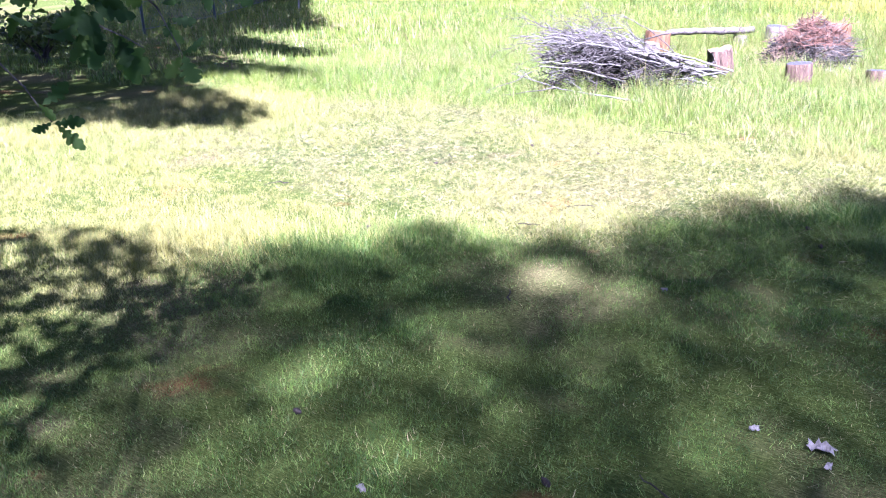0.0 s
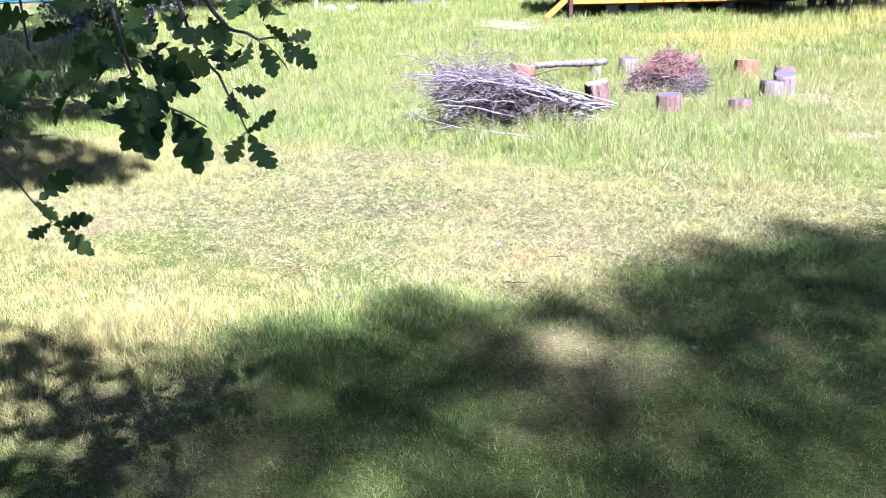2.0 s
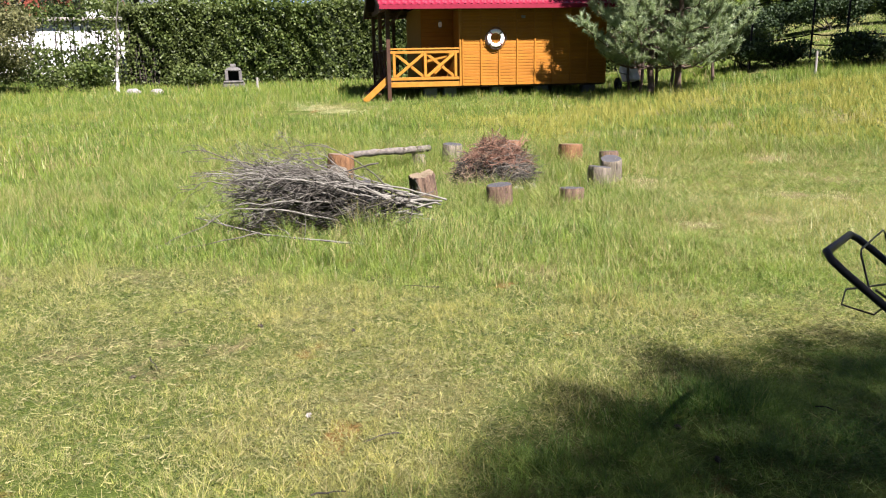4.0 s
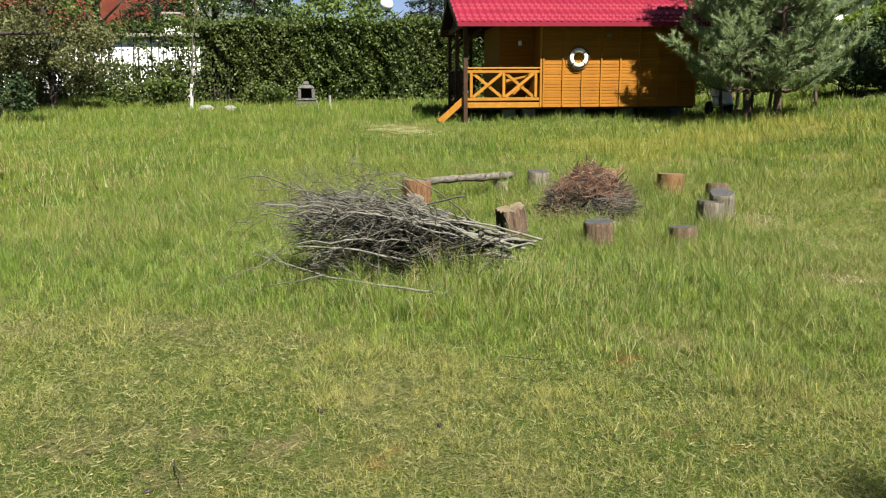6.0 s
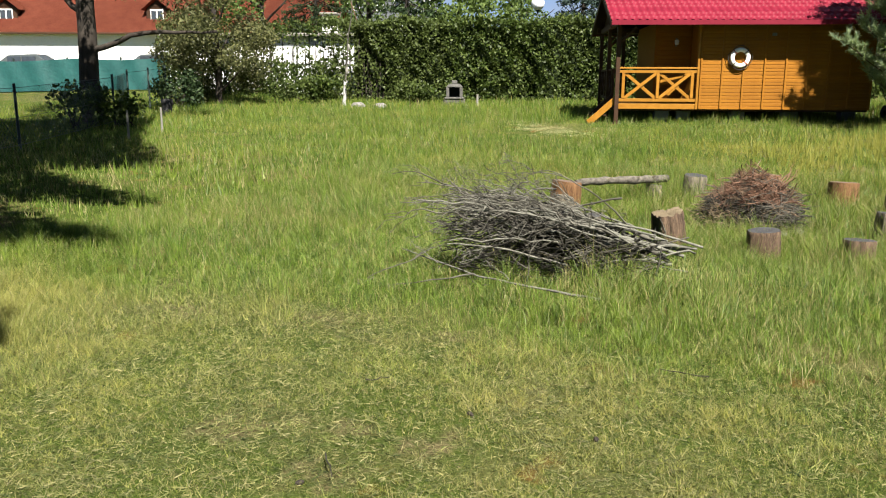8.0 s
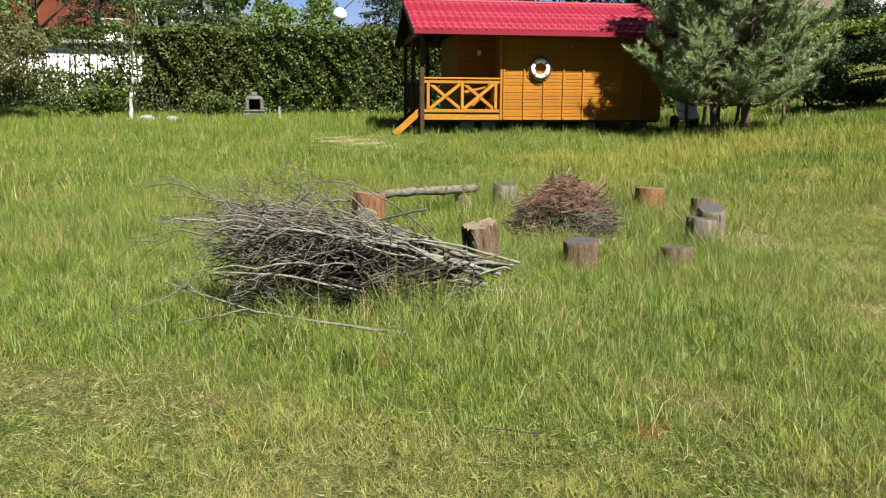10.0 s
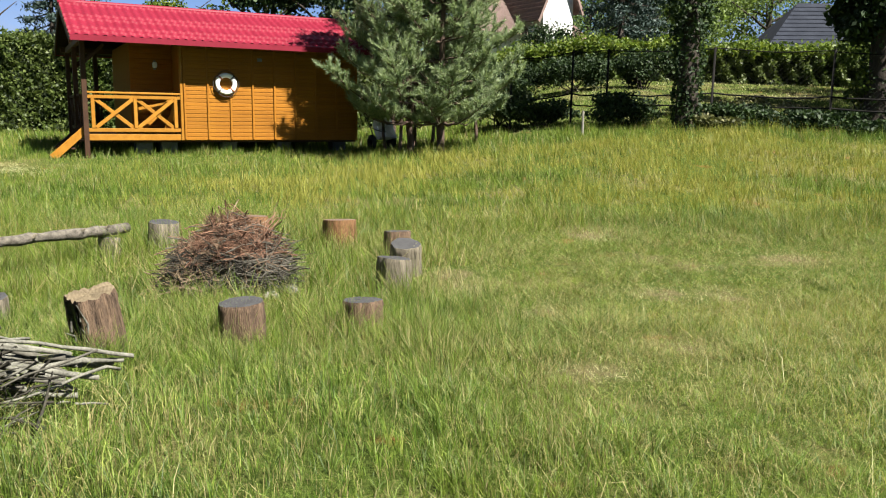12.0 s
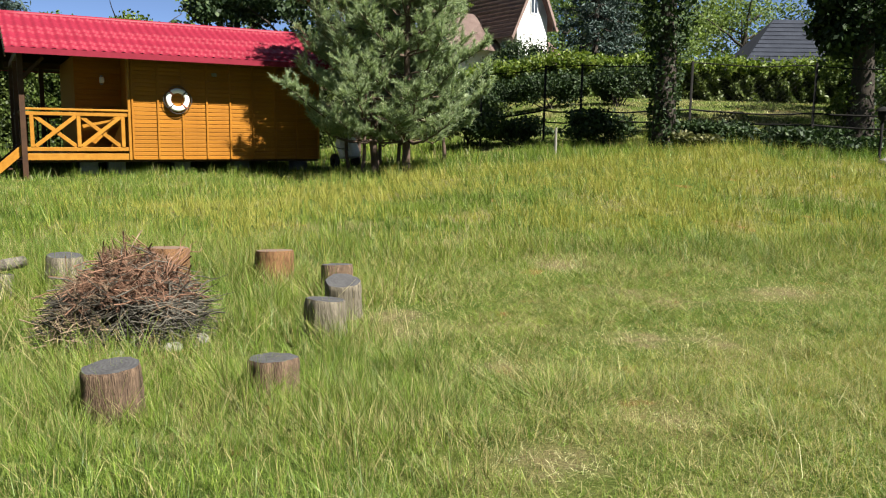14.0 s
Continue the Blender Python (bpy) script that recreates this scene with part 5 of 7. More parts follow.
def bush(name, x, y, w, d, h, count, size, mat, label, seed, category="bush", sink=0.0):
    rng = np.random.default_rng(seed)
    z = gz(x, y) - sink
    t = thing(name, pose(x, y, z), label, category)
    lumps = [(rng.uniform(-0.36, 0.36) * w, rng.uniform(-0.3, 0.3) * d, rng.uniform(0.25, 0.72) * h, w * rng.uniform(0.14, 0.26), d * rng.uniform(0.2, 0.3), h * rng.uniform(0.16, 0.3)) for _ in range(16)]
    stems = [(bent(rng, (rng.normal() * w * 0.08, rng.normal() * d * 0.08, -0.05), (l[0], l[1], l[2]), 6, 0, 0.02), np.linspace(0.025, 0.006, 6)) for l in lumps[:8]]
    tagged(tubes("stem", stems, BARK, t, 5), kind="stuff")
    leaves("foliage", rng, blob_points(rng, lumps, count, 0.25), size, mat, t, 0.65)
    return t


def pine(x, y, h, reach, seed, label, tufts=1500, low=0.16):
    rng = np.random.default_rng(seed)
    t = thing("young_pine", pose(x, y, gz(x, y)), label, "pine tree", "pines beside the cabin")
    trunk = bent(rng, (0, 0, -0.1), (0.1 * rng.normal(), 0.1 * rng.normal(), h), 16, 0, 0.03)
    tubes("trunk", [(trunk, np.linspace(0.10, 0.02, 16))], PINE_BARK, t, 10)
    ends, boughs = [], []
    whorls = 12
    for w in range(whorls):
        f = low + (0.97 - low) * w / (whorls - 1)
        k = f * 15
        start = trunk[int(k)] * (1 - k % 1) + trunk[min(15, int(k) + 1)] * (k % 1)
        L0 = reach * (1.0 - 0.82 * ((f - low) / (1 - low)) ** 1.3) * (0.8 if w == 0 else 1.0)
        for b in range(7):
            a = 2 * np.pi * (b / 7 + 0.13 * w) + rng.normal() * 0.22
            L = L0 * rng.uniform(0.7, 1.12)
            out = np.array([np.cos(a), np.sin(a), 0.0])
            p = np.array([start + out * L * s + np.array([0, 0, L * (0.02 + 0.42 * f) * s + 0.22 * L * s * s - 0.10 * L * (1 - f) * math.sin(math.pi * s)]) for s in np.linspace(0, 1, 8)])
            p[1:] += rng.normal(size=(7, 3)) * 0.03
            boughs.append((p, np.linspace(0.026, 0.007, 8)))
            m = max(6, int(24 * L / reach))
            for j in range(m):
                s = rng.uniform(0.25, 1.0) ** 0.7
                q = p[int(s * 6.99)] * (1 - (s * 7) % 1) + p[min(7, int(s * 6.99) + 1)] * ((s * 7) % 1)
                side = np.cross(out, [0, 0, 1]) * rng.normal() * 0.9 + out * 0.5 + np.array([0, 0, 0.45 + 0.3 * rng.uniform()])
                side /= np.linalg.norm(side)
                tip = q + side * rng.uniform(0.15, 0.5)
                boughs.append((np.array([q, (q + tip) / 2 + [0, 0, -0.01], tip]), np.array([0.007, 0.005, 0.003])))
                ends += [(tip, side), ((q + tip) / 2, side), (q * 0.25 + tip * 0.75, side)]
            ends += [(p[-1], (p[-1] - p[-2]) / np.linalg.norm(p[-1] - p[-2]))]
    tagged(tubes("bough", boughs, PINE_BARK, t, 5), kind="stuff")
    # upright pale candles at the ends of the boughs
    for p, _ in [b for b in boughs if len(b[0]) == 8]:
        for k in range(3):
            q = p[-1 - k] + rng.normal(size=3) * 0.05
            up = np.array([0.12 * rng.normal(), 0.12 * rng.normal(), 1.0])
            ends += [(q + up * h, up) for h in (0.06, 0.14, 0.22)] * 2
    pick = rng.permutation(len(ends))[:tufts]
    E = np.array([ends[i][0] for i in pick])
    D = np.array([ends[i][1] for i in pick])
    N = 28
    c = np.repeat(E, N, 0)
    d = np.repeat(D, N, 0) * rng.uniform(0.25, 1.2, (len(c), 1)) + unit(rng, len(c)) * 0.7 + np.array([0, 0, 0.2])
    d /= np.linalg.norm(d, axis=1)[:, None]
    c = c + np.repeat(D, N, 0) * rng.uniform(-0.13, 0.10, (len(c), 1))
    L = rng.uniform(0.09, 0.17, (len(c), 1))
    s = np.cross(d, unit(rng, len(c)))
    s /= np.linalg.norm(s, axis=1)[:, None] + 1e-9
    v = np.stack([c - s * 0.0075, c + s * 0.0075, c + d * L], 1).reshape(-1, 3)
    put("needles", raw_mesh("needles", v, None, np.arange(len(v)).reshape(-1, 3)), PINE_NEEDLE, t)


pine(-0.33, 25.15, 6.3, 2.25, 41, "bushy young pine with long grey-green needles", 6800, 0.145)
pine(0.40, 24.8, 5.9, 1.85, 42, "slim young pine with long grey-green needles", 5000, 0.14)
pine(-0.60, 28.7, 7.0, 1.8, 43, "young pine behind the cabin's corner", 1500, 0.2)


def thin_trunk(x, y, h, seed):
    rng = np.random.default_rng(seed)
    t = thing("pine_sapling", pose(x, y, gz(x, y)), "thin bare pine stem among the young pines", "pine tree", "thin stems under the pines")
    tubes("stem", [(bent(rng, (0, 0, -0.1), (0.1 * rng.normal(), 0.1 * rng.normal(), h), 9, 0, 0.02), np.linspace(0.05, 0.02, 9))], PINE_BARK, t, 7)
    for k in range(5):
        z = h * rng.uniform(0.2, 0.95)
        a = rng.uniform(0, 6.3)
        tubes("dead_branch", [(bent(rng, (0, 0, z), (0.5 * math.cos(a), 0.5 * math.sin(a), z + 0.1), 5, 0, 0.02), np.linspace(0.012, 0.004, 5))], TWIG, t, 5)


for n, (x, y) in enumerate([(-0.9, 26.3), (-0.1, 26.4), (0.5, 26.2), (0.25, 25.7), (1.35, 25.6), (-0.55, 24.95)]):
    thin_trunk(x, y, 2.2, 400 + n)


def spruce(x, y, h, reach, seed, label, mat=SPRUCE_NEEDLE, count=7500, size=0.25):
    rng = np.random.default_rng(seed)
    t = thing("spruce_tree", pose(x, y, gz(x, y)), label, "spruce tree", "conifers behind the hedges")
    tubes("trunk", [(np.array([(0, 0, -0.1), (0, 0, h * 0.5), (0, 0, h)]), np.array([0.16, 0.1, 0.02]))], BARK, t, 8)
    pts, boughs = [], []
    for n in range(90):
        f = 0.06 + 0.91 * (n // 6) / 15 + rng.uniform(-0.012, 0.012)
        a = n * 1.047 + (n // 6) * 0.5 + rng.uniform(-0.25, 0.25)
        L = reach * (1 - f) ** 0.85 * rng.uniform(0.75, 1.1) + 0.1
        p = np.array([[np.cos(a) * L * s, np.sin(a) * L * s, f * h - 0.62 * L * s + 0.36 * L * s * s] for s in np.linspace(0, 1, 6)])
        boughs.append((p, np.linspace(0.03, 0.008, 6)))
        k = int(count / 90 * (L / reach * 1.6 + 0.2))
        s = rng.uniform(0.15, 1.0, k) ** 0.6
        q = np.stack([np.cos(a) * L * s, np.sin(a) * L * s, f * h - 0.62 * L * s + 0.36 * L * s * s], -1)
        hang = np.abs(rng.normal(size=k)) * 0.16
        pts.append(q + rng.normal(size=(k, 3)) * [0.14, 0.14, 0.03] - np.stack([0 * hang, 0 * hang, hang], -1))
    tagged(tubes("bough", boughs, BARK, t, 4), kind="stuff")
    leaves("needles", rng, np.concatenate(pts), size, mat, t, 0.28)


# ---- hedge at the back ----
HEDGE = pose(-16.4, 33.1, 0, 0, 0, 22.0)


def build_hedge():
    rng = np.random.default_rng(7)
    t = thing("hornbeam_hedge", HEDGE, "tall clipped green hedge along the garden's end", "hedge")
    z0, top = 0.45, 3.75

    def face(s):
        return 0.16 * np.sin(s * 1.3) + 0.12 * np.sin(s * 2.9 + 1) + 0.08 * np.sin(s * 5.3)

    # leaves over the front, the top and inside; thin towards the west end
    n = 62000
    s = rng.uniform(-13.0, 24.0, n)
    z = rng.uniform(z0, top + 0.15, n)
    dense = smooth01(s, -6.6, -4.6)
    gap = (np.abs(z - 2.7) < 0.5) & (dense < 0.5)
    keep = (rng.uniform(size=n) < 0.8 + 0.2 * dense) & ~(gap & (rng.uniform(size=n) < np.where(wavy(s, z, 2.0) > 0.0, 0.3, 0.86)))
    keep &= ~((s > -5.0) & (s < -3.2) & (z < 2.0 + 0.5 * np.sin(s * 9)) & (rng.uniform(size=n) < 0.7))
    s, z = s[keep], z[keep]
    lump = 0.07 * np.sin(s * 4.1 + 3 * np.sin(z * 2.3)) + 0.06 * np.sin(z * 5.0 + 2.0 * np.sin(s * 3.1)) + 0.06 * np.sin(s * 11 + z * 7)
    v = face(s) + lump + np.abs(rng.normal(size=len(s))) * 0.16
    edge = top + 0.10 * np.sin(s * 1.9) + 0.08 * np.sin(s * 6.1)
    z = np.minimum(z, edge + 0.10 * rng.normal(size=len(s)))
    leaves("foliage", rng, np.stack([s, v, z], -1), 0.135, HEDGE_LEAF, t, 0.62)
    m = 7000
    s = rng.uniform(-13.0, -4.2, m)
    pts = np.stack([s, 0.1 + np.abs(rng.normal(size=m)) * 0.3, rng.uniform(z0, 2.25, m) + 0.15 * np.sin(s * 3)], -1)
    leaves("low_foliage", rng, pts, 0.135, HEDGE_LEAF, t, 0.62)
    m = 14000
    s = rng.uniform(-6.0, 24.0, m)
    pts = np.stack([s, rng.uniform(0.0, 1.3, m), top + 0.10 * np.sin(s * 1.9) + rng.normal(size=m) * 0.10 + 0.05], -1)
    leaves("top_foliage", rng, pts, 0.15, HEDGE_LEAF, t, 0.62)
    # dark sheet in the dense part, coloured as the hedge's inner shade
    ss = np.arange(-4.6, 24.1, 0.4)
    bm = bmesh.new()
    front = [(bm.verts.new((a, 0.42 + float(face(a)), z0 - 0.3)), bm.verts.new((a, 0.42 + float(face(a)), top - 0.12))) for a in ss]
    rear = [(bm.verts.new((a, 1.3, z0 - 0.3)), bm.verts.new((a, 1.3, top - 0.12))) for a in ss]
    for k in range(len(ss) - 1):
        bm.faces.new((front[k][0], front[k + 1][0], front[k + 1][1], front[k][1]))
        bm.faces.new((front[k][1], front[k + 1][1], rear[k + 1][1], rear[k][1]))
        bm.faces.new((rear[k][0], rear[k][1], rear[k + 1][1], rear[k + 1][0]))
    part("heart", bm, DARK_CORE, t, "dark sheet for the shade inside the hedge")
    stems = []
    for k in range(70):
        a = -13.0 + 0.17 * k + rng.uniform(-0.1, 0.1)
        if a < -3.0:
            stems.append((bent(rng, (a, 0.4, z0 - 0.4), (a + rng.normal() * 0.12, 0.4, top - 0.2), 7, 0, 0.03), np.linspace(0.045, 0.012, 7)))
    tagged(tubes("stem", stems, BARK, t, 5), kind="stuff")


build_hedge()


def white_shed():
    t = thing("white_shed", HEDGE, "white rendered outbuilding seen through the thin hedge", "shed")
    part("wall", box(-13.5, -4.9, 2.6, 5.6, 0.2, 3.35), PLASTER, t)
    part("roof", box(-13.8, -4.6, 2.3, 5.9, 3.351, 3.5, 0.03), GREY_POST, t)
    part("chimney", box(-6.6, -6.0, 3.4, 3.9, 3.501, 4.35, 0.02), PLASTER, t)
    part("chimney_cap", box(-6.7, -5.9, 3.3, 4.0, 4.351, 4.45, 0.02), GREY_POST, t)


white_shed()
leafy_tree("olive_bush", -23.2, 26.2, 6.4, 4.2, 34000, 0.09, THIN_LEAF, "large dusty olive-green bush beside the hedge", 61, 0.02, BARK, 0.12, "bush")
bush("hedge_bush", -21.0, 28.6, 4.2, 1.6, 1.3, 2600, 0.12, HEDGE_LEAF, "loose green bush below the hedge", 62)
bush("hedge_bush", -17.4, 30.9, 2.4, 1.2, 1.0, 1300, 0.13, HEDGE_LEAF, "low green bush below the hedge", 63)


# ---- fence and trees at the west side ----
def fence_posts():
    spots = [(-17.0, 11.4), (-18.43, 14.52), (-21.3, 19.7), (-23.9, 22.6), (-24.3, 23.9), (-24.8, 25.2)]
    t = thing("wire_fence", pose(0, 0, 0), "dark green wire-mesh fence with steel posts", "fence")
    for x, y in spots:
        z = gz(x, y)
        tubes("post", [(np.array([(x, y, z - 0.1), (x, y, z + 1.5)]), np.array([0.032, 0.032]))], GREEN_STEEL, t, 8)
    wires = []
    for (ax, ay), (bx, by) in zip(spots[:-1], spots[1:]):
        L = math.hypot(bx - ax, by - ay)
        for h in (0.15, 0.75, 1.4):
            wires.append((np.array([(ax, ay, gz(ax, ay) + h), (bx, by, gz(bx, by) + h)]), np.array([0.006, 0.006])))
        for k in range(int(L / 0.12)):
            f, g2 = k * 0.12 / L, min(1.0, (k * 0.12 + 1.25) / L)
            for lo, hi in ((f, g2), (g2, f)):
                p, q = (ax + (bx - ax) * lo, ay + (by - ay) * lo), (ax + (bx - ax) * hi, ay + (by - ay) * hi)
                top = 0.15 + 1.25 * (g2 - f) * L / 1.25
                wires.append((np.array([(*p, gz(*p) + 0.15), (*q, gz(*q) + top)]), np.array([0.0035, 0.0035])))
    v, f = tube_arrays(wires, 4)
    tagged(put("wire_mesh", raw_mesh("wire_mesh", v, f), GREEN_STEEL, t), kind="stuff")


fence_posts()


def old_pine():
    rng = np.random.default_rng(71)
    x, y = -22.65, 20.0
    t = thing("old_pine", pose(x, y, gz(x, y)), "old pine with thick cracked trunk and a low bare limb", "pine tree")
    trunk = bent(rng, (0, 0, -0.2), (0.2, 0.1, 9.5), 14, 0, 0.05)
    tubes("trunk", [(trunk, np.linspace(0.31, 0.18, 14))], BARK, t, 14)
    p = bent(rng, (0.1, 0.05, 2.15), (3.6, 1.7, 2.75), 10, 0.25, 0.05)
    tubes("limb", [(p, np.linspace(0.10, 0.03, 10))], BARK, t, 8)
    for a, b in (((0, 0, 3.3), (-2.5, -0.4, 4.6)), ((0, 0, 4.2), (2.6, 0.8, 5.4)), ((0, 0, 5.5), (-1.8, 1.4, 7.5)), ((0, 0, 6), (1.5, -1.6, 8))):
        tubes("limb", [(bent(rng, a, b, 8, 0.1, 0.06), np.linspace(0.10, 0.03, 8))], BARK, t, 8)
    lumps = [(rng.uniform(-3.2, 3.2), rng.uniform(-2.4, 2.4), rng.uniform(4.0, 9.8), 0.9, 0.9, 0.5) for _ in range(26)] + [(2.9 + rng.uniform(-0.9, 0.9), 1.3 + rng.uniform(-0.6, 0.6), 3.5 + rng.uniform(-0.5, 0.6), 0.6, 0.6, 0.4) for _ in range(5)]
    leaves("crown", rng, blob_points(rng, lumps, 8000, 0.2), 0.2, THIN_LEAF, t, 0.25)


old_pine()
bush("fence_shrub", -21.6, 18.7, 2.6, 1.5, 1.5, 700, 0.15, HEDGE_LEAF, "dark green shrub at the old pine's foot", 64)
bush("fence_shrub", -20.7, 19.6, 1.6, 1.2, 1.3, 500, 0.14, HEDGE_LEAF, "leafy shrub beside the fence", 65)
bush("fence_shrub", -23.5, 24.4, 2.2, 1.4, 1.7, 1200, 0.13, IVY_LEAF, "dark shrub in front of the fence posts", 66)
bush("fence_shrub", -13.0, 6.9, 1.4, 1.2, 0.9, 1200, 0.09, HEDGE_LEAF, "dark green shrub in the shade", 67)


def bucket():
    x, y = -22.75, 23.18
    t = thing("bucket", pose(x, y, gz(x, y)), "black bucket standing in the grass", "bucket")
    v, f = tube_arrays([(np.array([(0, 0, 0), (0, 0, 0.3), (0, 0, 0.52)]), np.array([0.15, 0.18, 0.2]))], 14)
    put("pail", raw_mesh("pail", v, f, smooth=True), RUBBER, t)
    tubes("handle", [([(0.2, 0, 0.51), (0.16, 0, 0.62), (0, 0, 0.68), (-0.16, 0, 0.62), (-0.2, 0, 0.51)], [0.01] * 5)], RUSTY, t, 6)


bucket()


# ---- beyond the west fence ----
def screen_fence():
    a, b = Vector((-46.0, 25.4, 0)), Vector((-27.5, 35.6, 0))
    L = (b - a).length
    yaw = math.degrees(math.atan2(b.y - a.y, b.x - a.x))
    t = thing("screen_fence", pose(a.x, a.y, 0, 0, 0, yaw), "teal privacy net stretched along a fence", "fence")
    n = int(L / 0.25)
    us = np.linspace(0, L, n + 1)
    zs = np.linspace(0, 1, 7)
    base = np.array([gz(*(a + (b - a) * (u / L)).xy) for u in us]) + 0.05
    U, Z = np.meshgrid(us, zs)
    P = np.stack([U, 0.05 * np.sin(U * 2.6) + 0.04 * np.sin(U * 5.1 + Z * 3) - 0.05, base[None] + Z * (1.48 + 0.04 * np.sin(U * 1.3))], -1).reshape(-1, 3)
    k = (np.arange(6)[:, None] * (n + 1) + np.arange(n)[None]).ravel()
    me = raw_mesh("net", P, np.stack([k, k + 1, k + n + 2, k + n + 1], -1), smooth=True)
    put("net", me, TEAL, t)
    for u in np.arange(0.2, L, 2.6):
        z = float(np.interp(u, us, base))
        part("post", box(u - 0.035, u + 0.035, 0.03, 0.10, z - 0.15, z + 1.6, 0.006), GREEN_STEEL, t)


screen_fence()


def gabled(parent, name, x0, x1, y0, y1, z0, ze, zr, wall_mat, roof_mat, over=0.4):
    """Walls and a ridge roof along x."""
    w = part("wall", box(x0, x1, y0, y1, z0, ze), wall_mat, parent)
    ym = (y0 + y1) / 2
    for s, ya in ((-1, y0 - over), (1, y1 + over)):
        drop = (zr - ze) * over / (ym - y0)
        bm = bmesh.new()
        q = [bm.verts.new(p) for p in ((x0 - over, ya, ze - drop), (x1 + over, ya, ze - drop), (x1 + over, ym, zr), (x0 - over, ym, zr))]
        bmesh.ops.solidify(bm, geom=[bm.faces.new(q if s < 0 else q[::-1])], thickness=-0.12)
        part("roof", bm, roof_mat, parent)
    for x in (x0 + 0.01, x1 - 0.01):
        bm = bmesh.new()
        bmesh.ops.solidify(bm, geom=[bm.faces.new([bm.verts.new(p) for p in ((x, y0, ze), (x, y1, ze), (x, ym, zr - 0.1))])], thickness=0.05)
        part("gable", bm, wall_mat, parent)
    return w


def window(parent, x, y, z, w, h):
    f = part("window", box(x - w / 2, x + w / 2, y - 0.05, y + 0.02, z, z + h, 0.01), WHITE, parent)
    for s in (-1, 1):
        part("pane", box(x + s * w / 4 - w * 0.2, x + s * w / 4 + w * 0.2, y - 0.062, y - 0.051, z + 0.08, z + h - 0.08), GLASS_DARK, f)


def long_house():
    yaw = math.degrees(math.atan2(51.6 - 39.1, -34.9 + 58.7))
    t = thing("long_house", pose(-62.0, 37.4, 0, 0, 0, yaw), "long white house with an orange tiled roof and dormers", "house")
    gabled(t, "house", 0, 30, 0, 9, 0.3, 4.95, 8.65, PLASTER, ORANGE_TILE, 0.5)
    for x in (7.0, 17.6):
        d = part("dormer", box(x - 0.75, x + 0.75, 0.9, 3.2, 5.4, 6.4), BROWN_WOOD, t)
        for s in (-1, 1):
            bm = bmesh.new()
            q = [bm.verts.new(p) for p in ((x + s * 1.05, 0.6, 6.25), (x, 0.6, 7.1), (x, 3.6, 7.1), (x + s * 1.05, 3.6, 6.25))]
            bmesh.ops.solidify(bm, geom=[bm.faces.new(q)], thickness=0.1)
            part("dormer_roof", bm, ORANGE_TILE, d)
        bm = bmesh.new()
        bmesh.ops.solidify(bm, geom=[bm.faces.new([bm.verts.new(p) for p in ((x - 0.75, 0.9, 6.4), (x + 0.75, 0.9, 6.4), (x, 0.9, 6.95))])], thickness=0.04)
        part("dormer_gable", bm, BROWN_WOOD, d)
        window(t, x, 0.88, 5.55, 0.9, 0.75)
    for x in (23, 27):
        window(t, x, 0.0, 2.7, 1.1, 1.3)
    part("gutter", box(-0.5, 30.5, -0.6, -0.45, 4.52, 4.65, 0.02), BROWN_WOOD, t)


long_house()


def car(x, y, yaw, label):
    t = thing("car", pose(x, y, gz(x, y), 0, 0, yaw), label, "car", "cars behind the screen fence")
    bm = bmesh.new()
    prof = [(-2.1, 0.35), (-2.15, 0.75), (-1.9, 0.95), (-1.35, 1.0), (-0.75, 1.45), (0.7, 1.5), (1.45, 1.05), (2.0, 0.95), (2.1, 0.5), (2.05, 0.35)]
    sides = [[bm.verts.new((px, s * (0.85 if pz < 1.1 else 0.66), pz * 1.22)) for px, pz in prof] for s in (-1, 1)]
    for k in range(len(prof)):
        j = (k + 1) % len(prof)
        bm.faces.new((sides[0][k], sides[0][j], sides[1][j], sides[1][k]))
    bm.faces.new(sides[0][::-1])
    bm.faces.new(sides[1])
    bmesh.ops.bevel(bm, geom=bm.edges[:], offset=0.05, segments=1, affect="EDGES")
    part("body", bm, CAR_PAINT, t)
    for s in (-1, 1):
        for a, b in ((-0.72, -0.05), (0.02, 0.72)):
            bm = box(a, b, min(s * 0.74, s * 0.79), max(s * 0.74, s * 0.79), 1.32, 1.70, 0.01)
            part("side_window", bm, GLASS_DARK, t)
        for px in (-1.3, 1.3):
            wheel = tubes("wheel", [([(px, s * 0.70, 0.31), (px, s * 0.88, 0.31)], [0.31, 0.31])], RUBBER, t, 16)
            tubes("rim", [([(px, s * 0.885, 0.31), (px, s * 0.90, 0.31)], [0.18, 0.18])], RUSTY, wheel, 12)


car(-41.0, 31.6, 28, "dark grey parked car behind the screen")
car(-35.2, 35.0, 28, "green-grey parked car behind the screen")


